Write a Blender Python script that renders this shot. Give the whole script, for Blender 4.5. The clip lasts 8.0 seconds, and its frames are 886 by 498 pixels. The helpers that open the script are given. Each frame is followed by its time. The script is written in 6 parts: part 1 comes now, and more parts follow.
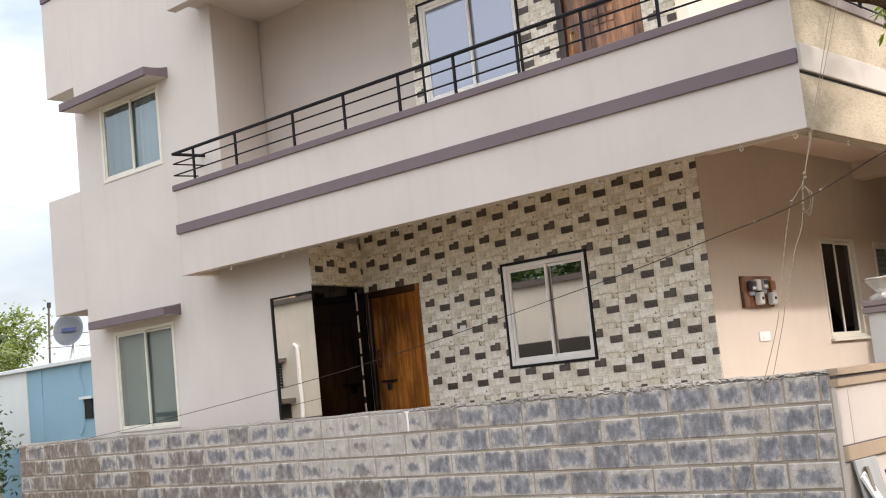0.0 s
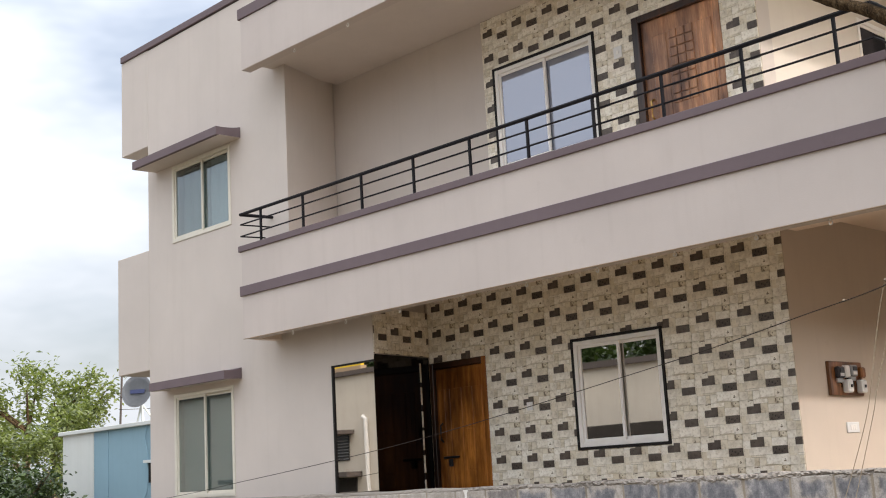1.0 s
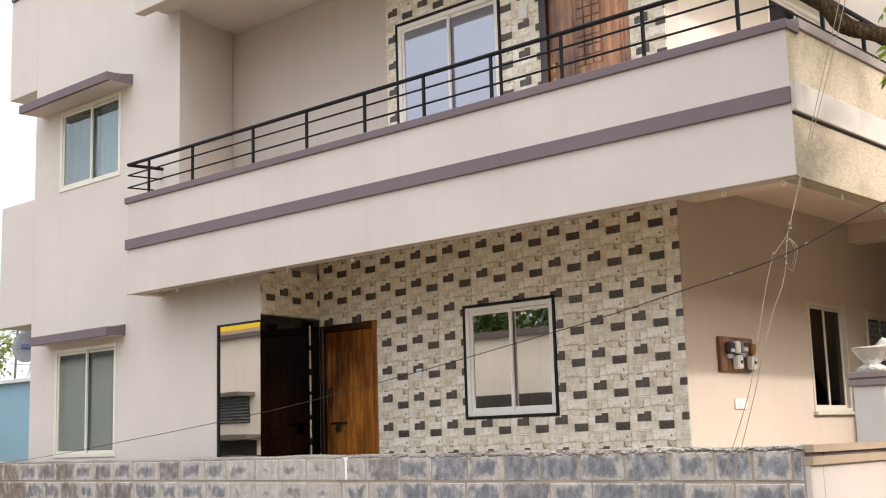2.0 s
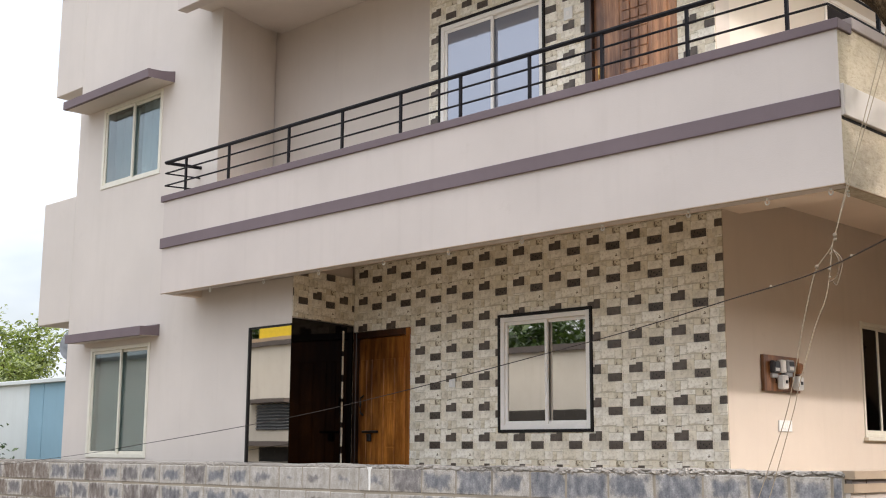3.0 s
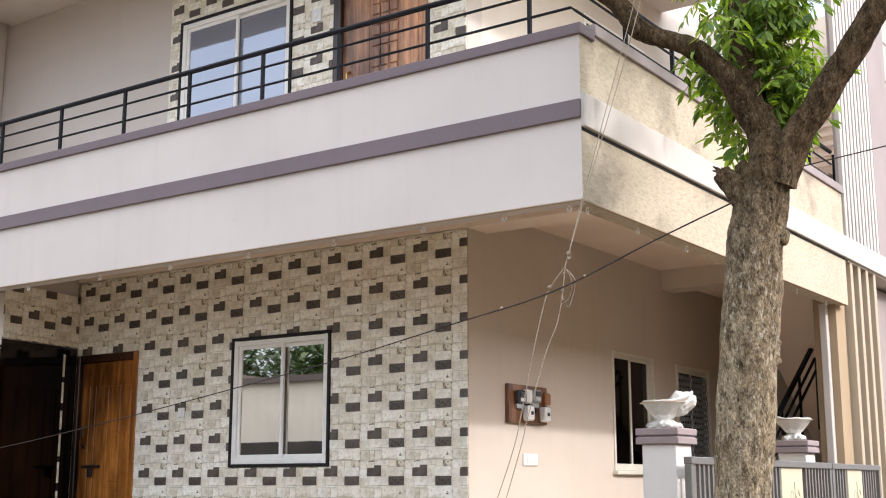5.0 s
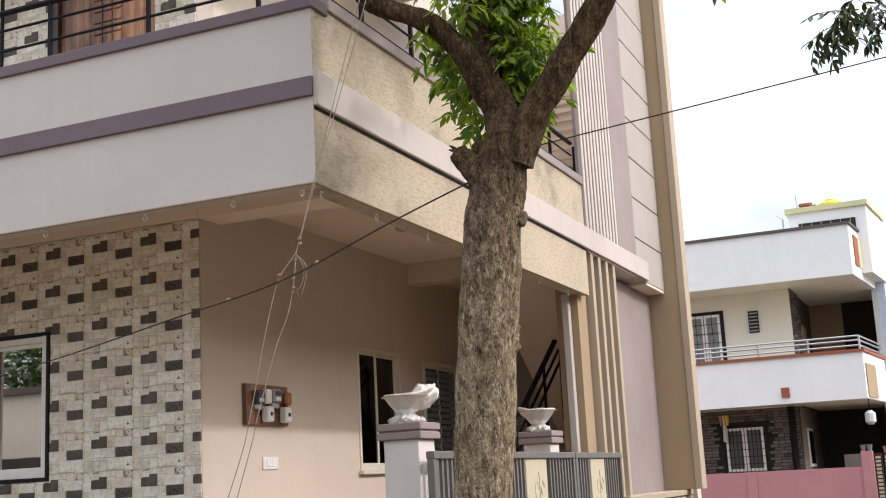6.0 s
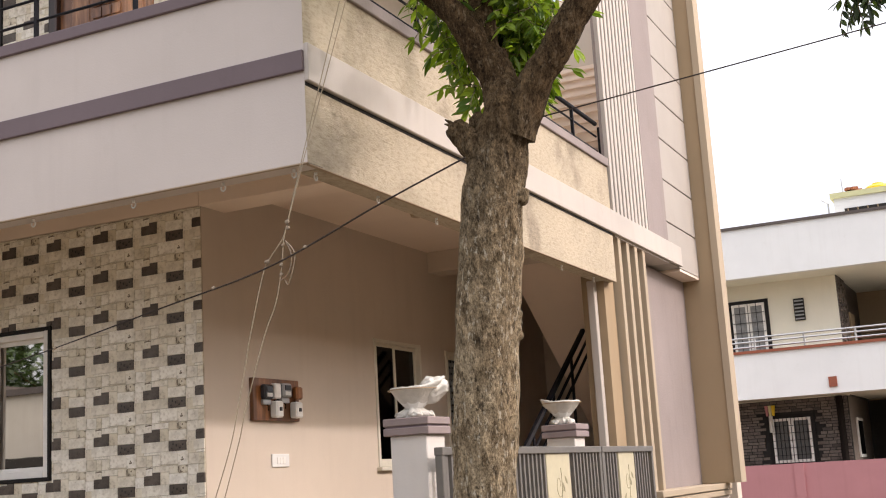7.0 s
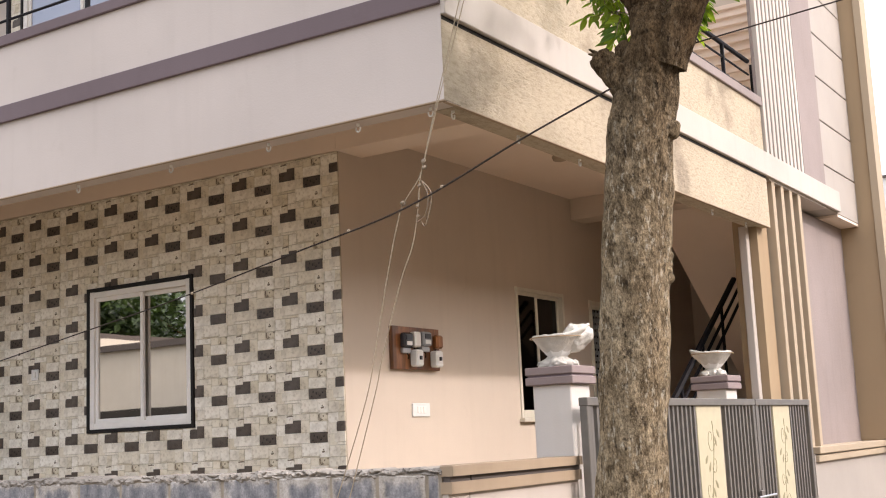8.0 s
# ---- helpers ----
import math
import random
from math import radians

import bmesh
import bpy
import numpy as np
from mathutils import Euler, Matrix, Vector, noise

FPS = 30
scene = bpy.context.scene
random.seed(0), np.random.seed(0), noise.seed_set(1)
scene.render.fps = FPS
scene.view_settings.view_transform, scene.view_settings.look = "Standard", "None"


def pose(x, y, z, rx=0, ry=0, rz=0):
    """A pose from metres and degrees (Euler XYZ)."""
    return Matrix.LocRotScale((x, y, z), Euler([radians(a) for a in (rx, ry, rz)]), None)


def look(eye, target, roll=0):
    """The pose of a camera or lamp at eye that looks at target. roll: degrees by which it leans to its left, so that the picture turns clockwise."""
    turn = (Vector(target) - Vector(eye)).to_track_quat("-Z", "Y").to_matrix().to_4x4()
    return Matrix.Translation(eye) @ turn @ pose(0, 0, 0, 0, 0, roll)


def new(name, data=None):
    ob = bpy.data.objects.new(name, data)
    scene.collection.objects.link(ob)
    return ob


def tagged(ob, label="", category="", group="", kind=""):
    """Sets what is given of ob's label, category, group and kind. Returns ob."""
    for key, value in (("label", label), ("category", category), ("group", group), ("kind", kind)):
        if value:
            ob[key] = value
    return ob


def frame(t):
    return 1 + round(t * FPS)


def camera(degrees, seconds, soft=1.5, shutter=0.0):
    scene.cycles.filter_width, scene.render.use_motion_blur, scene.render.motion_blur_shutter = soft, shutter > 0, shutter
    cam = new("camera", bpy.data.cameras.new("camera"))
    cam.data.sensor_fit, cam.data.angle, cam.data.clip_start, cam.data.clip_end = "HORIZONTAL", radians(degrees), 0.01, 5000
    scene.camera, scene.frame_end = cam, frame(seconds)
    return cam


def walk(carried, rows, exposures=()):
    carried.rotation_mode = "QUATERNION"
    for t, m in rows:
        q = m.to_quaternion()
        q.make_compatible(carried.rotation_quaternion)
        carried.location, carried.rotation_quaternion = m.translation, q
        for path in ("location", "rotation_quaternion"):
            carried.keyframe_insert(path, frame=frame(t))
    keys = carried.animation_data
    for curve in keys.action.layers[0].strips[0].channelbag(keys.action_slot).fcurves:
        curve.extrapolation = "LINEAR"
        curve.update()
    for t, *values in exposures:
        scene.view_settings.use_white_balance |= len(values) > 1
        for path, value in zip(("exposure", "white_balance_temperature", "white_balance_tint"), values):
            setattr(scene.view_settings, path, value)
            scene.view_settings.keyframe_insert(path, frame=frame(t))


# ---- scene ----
cam = camera(40.5, 8.0, soft=1.1)
PATH = [
    (0, (0.063, -0.087, 1.46), (-1.266, 1.388, 1.698), -5.8),
    (0.5, (-0.093, 0.108, 1.422), (-1.495, 1.505, 1.71), -4.7),
    (1, (-0.204, 0.392, 1.443), (-1.609, 1.766, 1.818), -3.2),
    (1.5, (-0.178, 0.65, 1.49), (-1.505, 2.099, 1.862), -2.6),
    (2, (-0.279, 0.886, 1.454), (-1.597, 2.356, 1.768), -1.7),
    (3.5, (-0.42, 1.578, 1.438), (-1.827, 2.955, 1.79), 0.9),
    (4, (-0.557, 1.823, 1.464), (-1.909, 3.253, 1.817), 0.9),
    (4.5, (-0.576, 2.072, 1.465), (-1.851, 3.569, 1.832), 0.6),
    (5, (-0.522, 2.334, 1.497), (-1.647, 3.942, 1.883), 0.0),
    (5.2, (-0.546, 2.43, 1.499), (-1.591, 4.089, 1.894), -0.4),
    (6.3, (-0.635, 2.971, 1.467), (-1.376, 4.791, 1.838), -3.4),
    (6.5, (-0.608, 3.091, 1.466), (-1.375, 4.903, 1.826), -3.6),
    (7, (-0.586, 3.317, 1.493), (-1.43, 5.091, 1.869), -3.4),
    (7.5, (-0.711, 3.455, 1.474), (-1.636, 5.192, 1.829), -2.2),
    (8, (-0.729, 3.584, 1.48), (-1.788, 5.252, 1.793), -2.6),
]
EXPOSURES = [(0.0, 0.48, 7030, 14), (0.5, 0.27, 7200, 15), (1.0, 0.2, 7150, 14), (1.5, 0.33, 7200, 14), (2.0, 0.57, 7250, 15), (3.5, 0.39, 6930, 13), (4.0, 0.44, 7050, 14), (4.5, 0.63, 7000, 14), (5.0, 0.67, 6560, 13), (6.5, -0.15, 7120, 17), (7.0, 0.2, 7350, 18), (7.5, 0.2, 7300, 18), (8.0, 0.42, 7200, 18)]
walk(cam, [(t, look(eye, target, roll)) for t, eye, target, roll in PATH], EXPOSURES)

# ---- daylight ----
SUN_TO = Vector((1.0, 0.14, 0.665)).normalized()
world = bpy.data.worlds.new("hazy_sky")
scene.world = world
world.use_nodes = True
wn, wl = world.node_tree.nodes, world.node_tree.links
wn.clear()
w_out = wn.new("ShaderNodeOutputWorld")
w_bg = wn.new("ShaderNodeBackground")
w_sky = wn.new("ShaderNodeTexSky")
w_sky.sky_type = "NISHITA"
w_sky.sun_disc = False
w_sky.sun_elevation = math.asin(SUN_TO.z)
w_sky.sun_rotation = math.atan2(SUN_TO.x, SUN_TO.y)
w_sky.dust_density = 3.0
w_sky.air_density = 1.0
w_tc = wn.new("ShaderNodeTexCoord")
w_map = wn.new("ShaderNodeMapping")
w_map.inputs["Scale"].default_value = (1.0, 1.0, 2.6)
w_noise = wn.new("ShaderNodeTexNoise")
w_noise.inputs["Scale"].default_value = 2.2
w_noise.inputs["Detail"].default_value = 5.0
w_noise.inputs["Roughness"].default_value = 0.55
w_ramp = wn.new("ShaderNodeValToRGB")
w_ramp.color_ramp.elements[0].position = 0.36
w_ramp.color_ramp.elements[0].color = (0.28, 0.28, 0.28, 1)
w_ramp.color_ramp.elements[1].position = 0.58
w_ramp.color_ramp.elements[1].color = (0.95, 0.95, 0.95, 1)
w_mix = wn.new("ShaderNodeMix")
w_mix.data_type = "RGBA"
w_cloud = (7.3, 8.2, 9.35, 1)
w_mix.inputs[7].default_value = w_cloud
w_bg.inputs["Strength"].default_value = 0.0865
wl.new(w_tc.outputs["Generated"], w_map.inputs["Vector"])
wl.new(w_map.outputs[0], w_noise.inputs["Vector"])
wl.new(w_noise.outputs[0], w_ramp.inputs[0])
wl.new(w_ramp.outputs[0], w_mix.inputs[0])
wl.new(w_sky.outputs[0], w_mix.inputs[6])
# overcast gradient: the zenith is brighter than the horizon, and the haze glows towards the sun
w_sep = wn.new("ShaderNodeSeparateXYZ")
wl.new(w_tc.outputs["Generated"], w_sep.inputs[0])


def w_math(op, a, b):
    k = wn.new("ShaderNodeMath")
    k.operation = op
    for s, v in zip(k.inputs, (a, b)):
        if isinstance(v, (int, float)):
            s.default_value = v
        else:
            wl.new(v, s)
    return k.outputs[0]


w_rise = w_math("ADD", w_math("MULTIPLY", w_math("MAXIMUM", w_sep.outputs[2], 0.0), 2.3), 1.22)
w_dot = wn.new("ShaderNodeVectorMath")
w_dot.operation = "DOT_PRODUCT"
wl.new(w_tc.outputs["Generated"], w_dot.inputs[0])
w_dot.inputs[1].default_value = SUN_TO
w_glow = w_math("ADD", w_math("MULTIPLY", w_math("POWER", w_math("MAXIMUM", w_dot.outputs["Value"], 0.0), 2.0), 0.85), 1.0)
# and it is dimmer on the side away from the sun
w_glow = w_math("ADD", w_glow, w_math("MULTIPLY", w_math("MINIMUM", w_dot.outputs["Value"], 0.0), 0.27))
w_scale = wn.new("ShaderNodeVectorMath")
w_scale.operation = "SCALE"
wl.new(w_mix.outputs[2], w_scale.inputs[0])
wl.new(w_math("MULTIPLY", w_rise, w_glow), w_scale.inputs[3])
wl.new(w_scale.outputs[0], w_bg.inputs["Color"])
wl.new(w_bg.outputs[0], w_out.inputs["Surface"])

sun_data = bpy.data.lights.new("sun", "SUN")
sun_data.energy, sun_data.angle, sun_data.color = 1.42, radians(2.0), (0.95, 0.985, 1.06)
sun = new("sun", sun_data)
sun.matrix_world = look(SUN_TO * 40, (0, 0, 0))

# ---- materials ----
def node_mat(name):
    m = bpy.data.materials.new(name)
    m.use_nodes = True
    nt = m.node_tree
    return m, nt.nodes, nt.links, nt.nodes["Principled BSDF"]


def ramp(nodes, stops):
    r = nodes.new("ShaderNodeValToRGB")
    els = r.color_ramp.elements
    while len(els) < len(stops):
        els.new(0.5)
    for e, (p, c) in zip(els, stops):
        e.position, e.color = p, (*c, 1) if len(c) == 3 else c
    return r


def tint(c, k):
    return tuple(min(1.0, v * k) for v in c)


def noise_tex(nodes, links, scale, detail=4.0, rough=0.55, stretch=(1, 1, 1), space="Object"):
    tc = nodes.new("ShaderNodeTexCoord")
    mp = nodes.new("ShaderNodeMapping")
    mp.inputs["Scale"].default_value = stretch
    n = nodes.new("ShaderNodeTexNoise")
    n.inputs["Scale"].default_value = scale
    n.inputs["Detail"].default_value = detail
    n.inputs["Roughness"].default_value = rough
    links.new(tc.outputs[space], mp.inputs["Vector"])
    links.new(mp.outputs[0], n.inputs["Vector"])
    return n


def mixed(nodes, links, fac, a, b, mode="MIX"):
    m = nodes.new("ShaderNodeMix")
    m.data_type, m.blend_type = "RGBA", mode
    if isinstance(fac, float):
        m.inputs[0].default_value = fac
    else:
        links.new(fac, m.inputs[0])
    for sock, v in ((m.inputs[6], a), (m.inputs[7], b)):
        if isinstance(v, tuple):
            sock.default_value = (*v, 1) if len(v) == 3 else v
        else:
            links.new(v, sock)
    return m.outputs[2]


def bump(nodes, links, bsdf, height, strength=0.3, dist=0.01):
    b = nodes.new("ShaderNodeBump")
    b.inputs["Strength"].default_value, b.inputs["Distance"].default_value = strength, dist
    links.new(height, b.inputs["Height"])
    links.new(b.outputs[0], bsdf.inputs["Normal"])


def painted(name, col, dirt=0.12, rough=0.75, grain=90.0, relief=0.25, streaks=True):
    """Emulsion paint on plaster: broad patchiness, faint rain streaks and a fine roller grain."""
    m, n, l, b = node_mat(name)
    broad = noise_tex(n, l, 0.9, 5, 0.6)
    r1 = ramp(n, [(0.25, tint(col, 1 - dirt)), (0.7, tint(col, 1 + dirt * 0.35))])
    l.new(broad.outputs[0], r1.inputs[0])
    out = r1.outputs[0]
    if streaks:
        st = noise_tex(n, l, 2.4, 4, 0.6, (3.0, 3.0, 0.22))
        r2 = ramp(n, [(0.52, (0, 0, 0)), (0.80, (1, 1, 1))])
        l.new(st.outputs[0], r2.inputs[0])
        sc = n.new("ShaderNodeMath")
        sc.operation = "MULTIPLY"
        sc.inputs[1].default_value = dirt * 1.3
        l.new(r2.outputs[0], sc.inputs[0])
        out = mixed(n, l, sc.outputs[0], out, tint((col[0] * 0.9, col[1] * 0.85, col[2] * 0.78), 0.6))
    # scattered faint touch-up marks and scuffs
    sp = noise_tex(n, l, 3.1, 5, 0.7)
    r4 = ramp(n, [(0.63, (0, 0, 0)), (0.70, (1, 1, 1))])
    l.new(sp.outputs[0], r4.inputs[0])
    k4 = n.new("ShaderNodeMath")
    k4.operation = "MULTIPLY"
    k4.inputs[1].default_value = min(0.5, dirt * 2.4)
    l.new(r4.outputs[0], k4.inputs[0])
    out = mixed(n, l, k4.outputs[0], out, tint((col[0] * 1.02, col[1], col[2] * 0.96), 0.80))
    l.new(out, b.inputs["Base Color"])
    fine = noise_tex(n, l, grain, 3, 0.6)
    bump(n, l, b, fine.outputs[0], relief, 0.004)
    b.inputs["Roughness"].default_value = rough
    b.inputs["Specular IOR Level"].default_value = 0.25
    return m


def textured_paint(name, col, dark):
    """Combed plaster: coarse scratched relief with grey weather stains."""
    m, n, l, b = node_mat(name)
    big = noise_tex(n, l, 1.6, 6, 0.65)
    r1 = ramp(n, [(0.30, dark), (0.44, tint(col, 0.90)), (0.68, col)])
    l.new(big.outputs[0], r1.inputs[0])
    scr = noise_tex(n, l, 32.0, 5, 0.75, (1.0, 0.5, 1.5))
    r2 = ramp(n, [(0.36, (0.78, 0.76, 0.72)), (0.48, (0.96, 0.95, 0.94)), (0.62, (1.03, 1.03, 1.03))])
    l.new(scr.outputs[0], r2.inputs[0])
    out = mixed(n, l, 1.0, r1.outputs[0], r2.outputs[0], "MULTIPLY")
    l.new(out, b.inputs["Base Color"])
    bump(n, l, b, scr.outputs[0], 0.55, 0.012)
    b.inputs["Roughness"].default_value = 0.85
    b.inputs["Specular IOR Level"].default_value = 0.2
    return m


def plain(name, col, rough=0.5, metal=0.0, vary=0.08, scale=14.0, relief=0.0, spec=0.5):
    m, n, l, b = node_mat(name)
    t = noise_tex(n, l, scale, 4, 0.6)
    r = ramp(n, [(0.3, tint(col, 1 - vary)), (0.7, tint(col, 1 + vary))])
    l.new(t.outputs[0], r.inputs[0])
    l.new(r.outputs[0], b.inputs["Base Color"])
    b.inputs["Roughness"].default_value, b.inputs["Metallic"].default_value = rough, metal
    b.inputs["Specular IOR Level"].default_value = spec
    if relief:
        bump(n, l, b, t.outputs[0], relief, 0.01)
    return m


def wood(name, light, dark, rough=0.28):
    m, n, l, b = node_mat(name)
    g = noise_tex(n, l, 3.4, 6, 0.65, (5.0, 5.0, 0.40))
    r = ramp(n, [(0.36, dark), (0.5, tint(light, 0.62)), (0.66, light)])
    l.new(g.outputs[0], r.inputs[0])
    f = noise_tex(n, l, 40.0, 3, 0.6, (6, 6, 0.4))
    r2 = ramp(n, [(0.35, (0.72, 0.68, 0.62)), (0.6, (1, 1, 1))])
    l.new(f.outputs[0], r2.inputs[0])
    broad = noise_tex(n, l, 2.2, 3, 0.55, (1.6, 1.6, 0.5))
    r3 = ramp(n, [(0.36, (0.34, 0.28, 0.24)), (0.50, (0.85, 0.82, 0.80)), (0.64, (1.40, 1.36, 1.25))])
    l.new(broad.outputs[0], r3.inputs[0])
    toned = mixed(n, l, 1.0, r.outputs[0], r3.outputs[0], "MULTIPLY")
    l.new(mixed(n, l, 0.8, toned, r2.outputs[0], "MULTIPLY"), b.inputs["Base Color"])
    b.inputs["Roughness"].default_value = rough
    bump(n, l, b, f.outputs[0], 0.15, 0.003)
    return m


def film_glass(name, col, rough=0.015, metal=1.0):
    """Glazing with a one-way mirror film."""
    m, n, l, b = node_mat(name)
    b.inputs["Base Color"].default_value = (*col, 1)
    b.inputs["Metallic"].default_value, b.inputs["Roughness"].default_value = metal, rough
    w = noise_tex(n, l, 1.3, 2, 0.5)
    bump(n, l, b, w.outputs[0], 0.05, 0.01)
    return m


def clear_glass(name, tone, share):
    """A window pane: part of the light passes, part is mirrored."""
    m, n, l, b = node_mat(name)
    n.remove(b)
    out = n["Material Output"]
    tr, gl, mx = n.new("ShaderNodeBsdfTransparent"), n.new("ShaderNodeBsdfGlossy"), n.new("ShaderNodeMixShader")
    tr.inputs[0].default_value = (*tone, 1)
    gl.inputs["Roughness"].default_value = 0.02
    gl.inputs["Color"].default_value = (0.90, 0.95, 0.98, 1)
    mx.inputs[0].default_value = share
    l.new(tr.outputs[0], mx.inputs[1])
    l.new(gl.outputs[0], mx.inputs[2])
    l.new(mx.outputs[0], out.inputs["Surface"])
    return m


def stone_piece(name, cols, dark_fleck, flecks=0.6):
    """Glazed wall-tile relief: one tone per stone, pitted and flecked."""
    m, n, l, b = node_mat(name)
    geo = n.new("ShaderNodeNewGeometry")
    r = ramp(n, [(i / max(1, len(cols) - 1), c) for i, c in enumerate(cols)])
    oi = n.new("ShaderNodeObjectInfo")
    ad = n.new("ShaderNodeMath")
    ad.operation = "ADD"
    l.new(geo.outputs["Random Per Island"], ad.inputs[0])
    l.new(oi.outputs["Random"], ad.inputs[1])
    fr = n.new("ShaderNodeMath")
    fr.operation = "FRACT"
    l.new(ad.outputs[0], fr.inputs[0])
    l.new(fr.outputs[0], r.inputs[0])
    f = noise_tex(n, l, 34.0, 4, 0.65)
    r2 = ramp(n, [(0.36, dark_fleck), (0.44, (0.86, 0.83, 0.78)), (0.56, (1, 1, 1))])
    l.new(f.outputs[0], r2.inputs[0])
    cloud = noise_tex(n, l, 10.0, 3, 0.6)
    r3 = ramp(n, [(0.36, (0.82, 0.80, 0.765)), (0.56, (1.06, 1.06, 1.06))])
    l.new(cloud.outputs[0], r3.inputs[0])
    toned = mixed(n, l, flecks, r.outputs[0], r2.outputs[0], "MULTIPLY")
    l.new(mixed(n, l, 1.0, toned, r3.outputs[0], "MULTIPLY"), b.inputs["Base Color"])
    bump(n, l, b, f.outputs[0], 0.35, 0.006)
    b.inputs["Roughness"].default_value = 0.42
    return m


def block_face(name):
    """Concrete block: grey-blue weathered middle, pale mortar smeared over the edges."""
    m, n, l, b = node_mat(name)
    tc = n.new("ShaderNodeTexCoord")
    oi = n.new("ShaderNodeObjectInfo")
    sep = n.new("ShaderNodeSeparateXYZ")
    l.new(tc.outputs["Generated"], sep.inputs[0])

    def math_node(op, a, b_=None):
        k = n.new("ShaderNodeMath")
        k.operation = op
        for s, v in zip(k.inputs, (a, b_)):
            if v is None:
                continue
            if isinstance(v, (int, float)):
                s.default_value = v
            else:
                l.new(v, s)
        return k.outputs[0]

    dx = math_node("MULTIPLY", math_node("SUBTRACT", 0.5, math_node("ABSOLUTE", math_node("SUBTRACT", sep.outputs[0], 0.5))), 4.0)
    dz = math_node("MULTIPLY", math_node("SUBTRACT", 0.5, math_node("ABSOLUTE", math_node("SUBTRACT", sep.outputs[2], 0.5))), 3.0)
    inset = math_node("MINIMUM", dx, dz)
    vs = n.new("ShaderNodeVectorMath")
    vs.operation = "SCALE"
    vs.inputs[3].default_value = 40.0
    cmb = n.new("ShaderNodeCombineXYZ")
    l.new(oi.outputs["Random"], cmb.inputs[0])
    l.new(oi.outputs["Random"], cmb.inputs[2])
    l.new(cmb.outputs[0], vs.inputs[0])

    def own_noise(scale, stretch, detail, rough):
        """Noise that starts elsewhere on each block."""
        mp = n.new("ShaderNodeMapping")
        mp.inputs["Scale"].default_value = stretch
        l.new(tc.outputs["Object"], mp.inputs["Vector"])
        va = n.new("ShaderNodeVectorMath")
        va.operation = "ADD"
        l.new(mp.outputs[0], va.inputs[0])
        l.new(vs.outputs[0], va.inputs[1])
        q = n.new("ShaderNodeTexNoise")
        q.inputs["Scale"].default_value, q.inputs["Detail"].default_value, q.inputs["Roughness"].default_value = scale, detail, rough
        l.new(va.outputs[0], q.inputs["Vector"])
        return q.outputs[0]

    rag = own_noise(12.0, (1.0, 1.0, 0.45), 4.0, 0.58)
    blotch = own_noise(6.5, (1, 1, 1), 3.0, 0.5)
    mott = own_noise(13.0, (1, 1, 0.6), 5.0, 0.62)
    fine = own_noise(85.0, (1, 1, 1), 4.0, 0.6)
    geo = n.new("ShaderNodeNewGeometry")
    wide = noise_tex(n, l, 0.42, 3, 0.5, (1, 1, 1), "Object")
    l.new(geo.outputs["Position"], wide.inputs["Vector"])
    m1 = math_node("ADD", inset, math_node("MULTIPLY", math_node("SUBTRACT", rag, 0.5), 1.6))
    m1 = math_node("ADD", m1, math_node("MULTIPLY", math_node("SUBTRACT", 0.5, mott), 1.1))
    m2 = math_node("ADD", m1, math_node("MULTIPLY", math_node("SUBTRACT", blotch, 0.5), 1.5))
    m3 = math_node("ADD", m2, math_node("MULTIPLY", math_node("SUBTRACT", oi.outputs["Random"], 0.40), 0.75))
    m4 = math_node("ADD", m3, math_node("MULTIPLY", math_node("SUBTRACT", 0.48, wide.outputs[0]), 1.1))
    sx0 = n.new("ShaderNodeSeparateXYZ")
    l.new(geo.outputs["Position"], sx0.inputs[0])
    # a stretch of the wall smeared over with pale slurry
    off = math_node("MULTIPLY", math_node("ADD", sx0.outputs[0], 9.1), 0.75)
    smear = math_node("MAXIMUM", math_node("SUBTRACT", 1.0, math_node("MULTIPLY", off, off)), 0.0)
    low = math_node("MINIMUM", math_node("MAXIMUM", math_node("MULTIPLY", math_node("SUBTRACT", sx0.outputs[2], 0.55), 3.0), 0.0), 1.0)
    m4 = math_node("SUBTRACT", m4, math_node("MULTIPLY", math_node("MULTIPLY", smear, low), 0.95))
    patch = ramp(n, [(0.14, (0, 0, 0)), (0.30, (0.36, 0.36, 0.36)), (0.50, (0.80, 0.80, 0.80)), (0.82, (1, 1, 1))])
    l.new(m4, patch.inputs[0])
    sx = n.new("ShaderNodeSeparateXYZ")
    l.new(geo.outputs["Position"], sx.inputs[0])
    # older brown blocks at the far end of the wall, bluish new ones towards the street
    turn = math_node("ADD", math_node("MULTIPLY", sx.outputs[0], -0.115), math_node("MULTIPLY", math_node("SUBTRACT", oi.outputs["Random"], 0.5), 1.1))
    brownish = ramp(n, [(0.0, (0, 0, 0)), (1.0, (1, 1, 1))])
    brownish.color_ramp.interpolation = "LINEAR"
    l.new(math_node("SUBTRACT", turn, 1.02), brownish.inputs[0])
    bl = ramp(n, [(0.30, (0.115, 0.116, 0.124)), (0.46, (0.180, 0.180, 0.190)), (0.60, (0.275, 0.268, 0.270)), (0.72, (0.46, 0.44, 0.43))])
    br = ramp(n, [(0.32, (0.135, 0.100, 0.078)), (0.50, (0.205, 0.160, 0.128)), (0.68, (0.32, 0.275, 0.23))])
    l.new(mott, bl.inputs[0])
    l.new(mott, br.inputs[0])
    core = mixed(n, l, brownish.outputs[0], bl.outputs[0], br.outputs[0])
    pale = ramp(n, [(0.30, (0.32, 0.285, 0.24)), (0.50, (0.415, 0.375, 0.33)), (0.72, (0.54, 0.50, 0.465))])
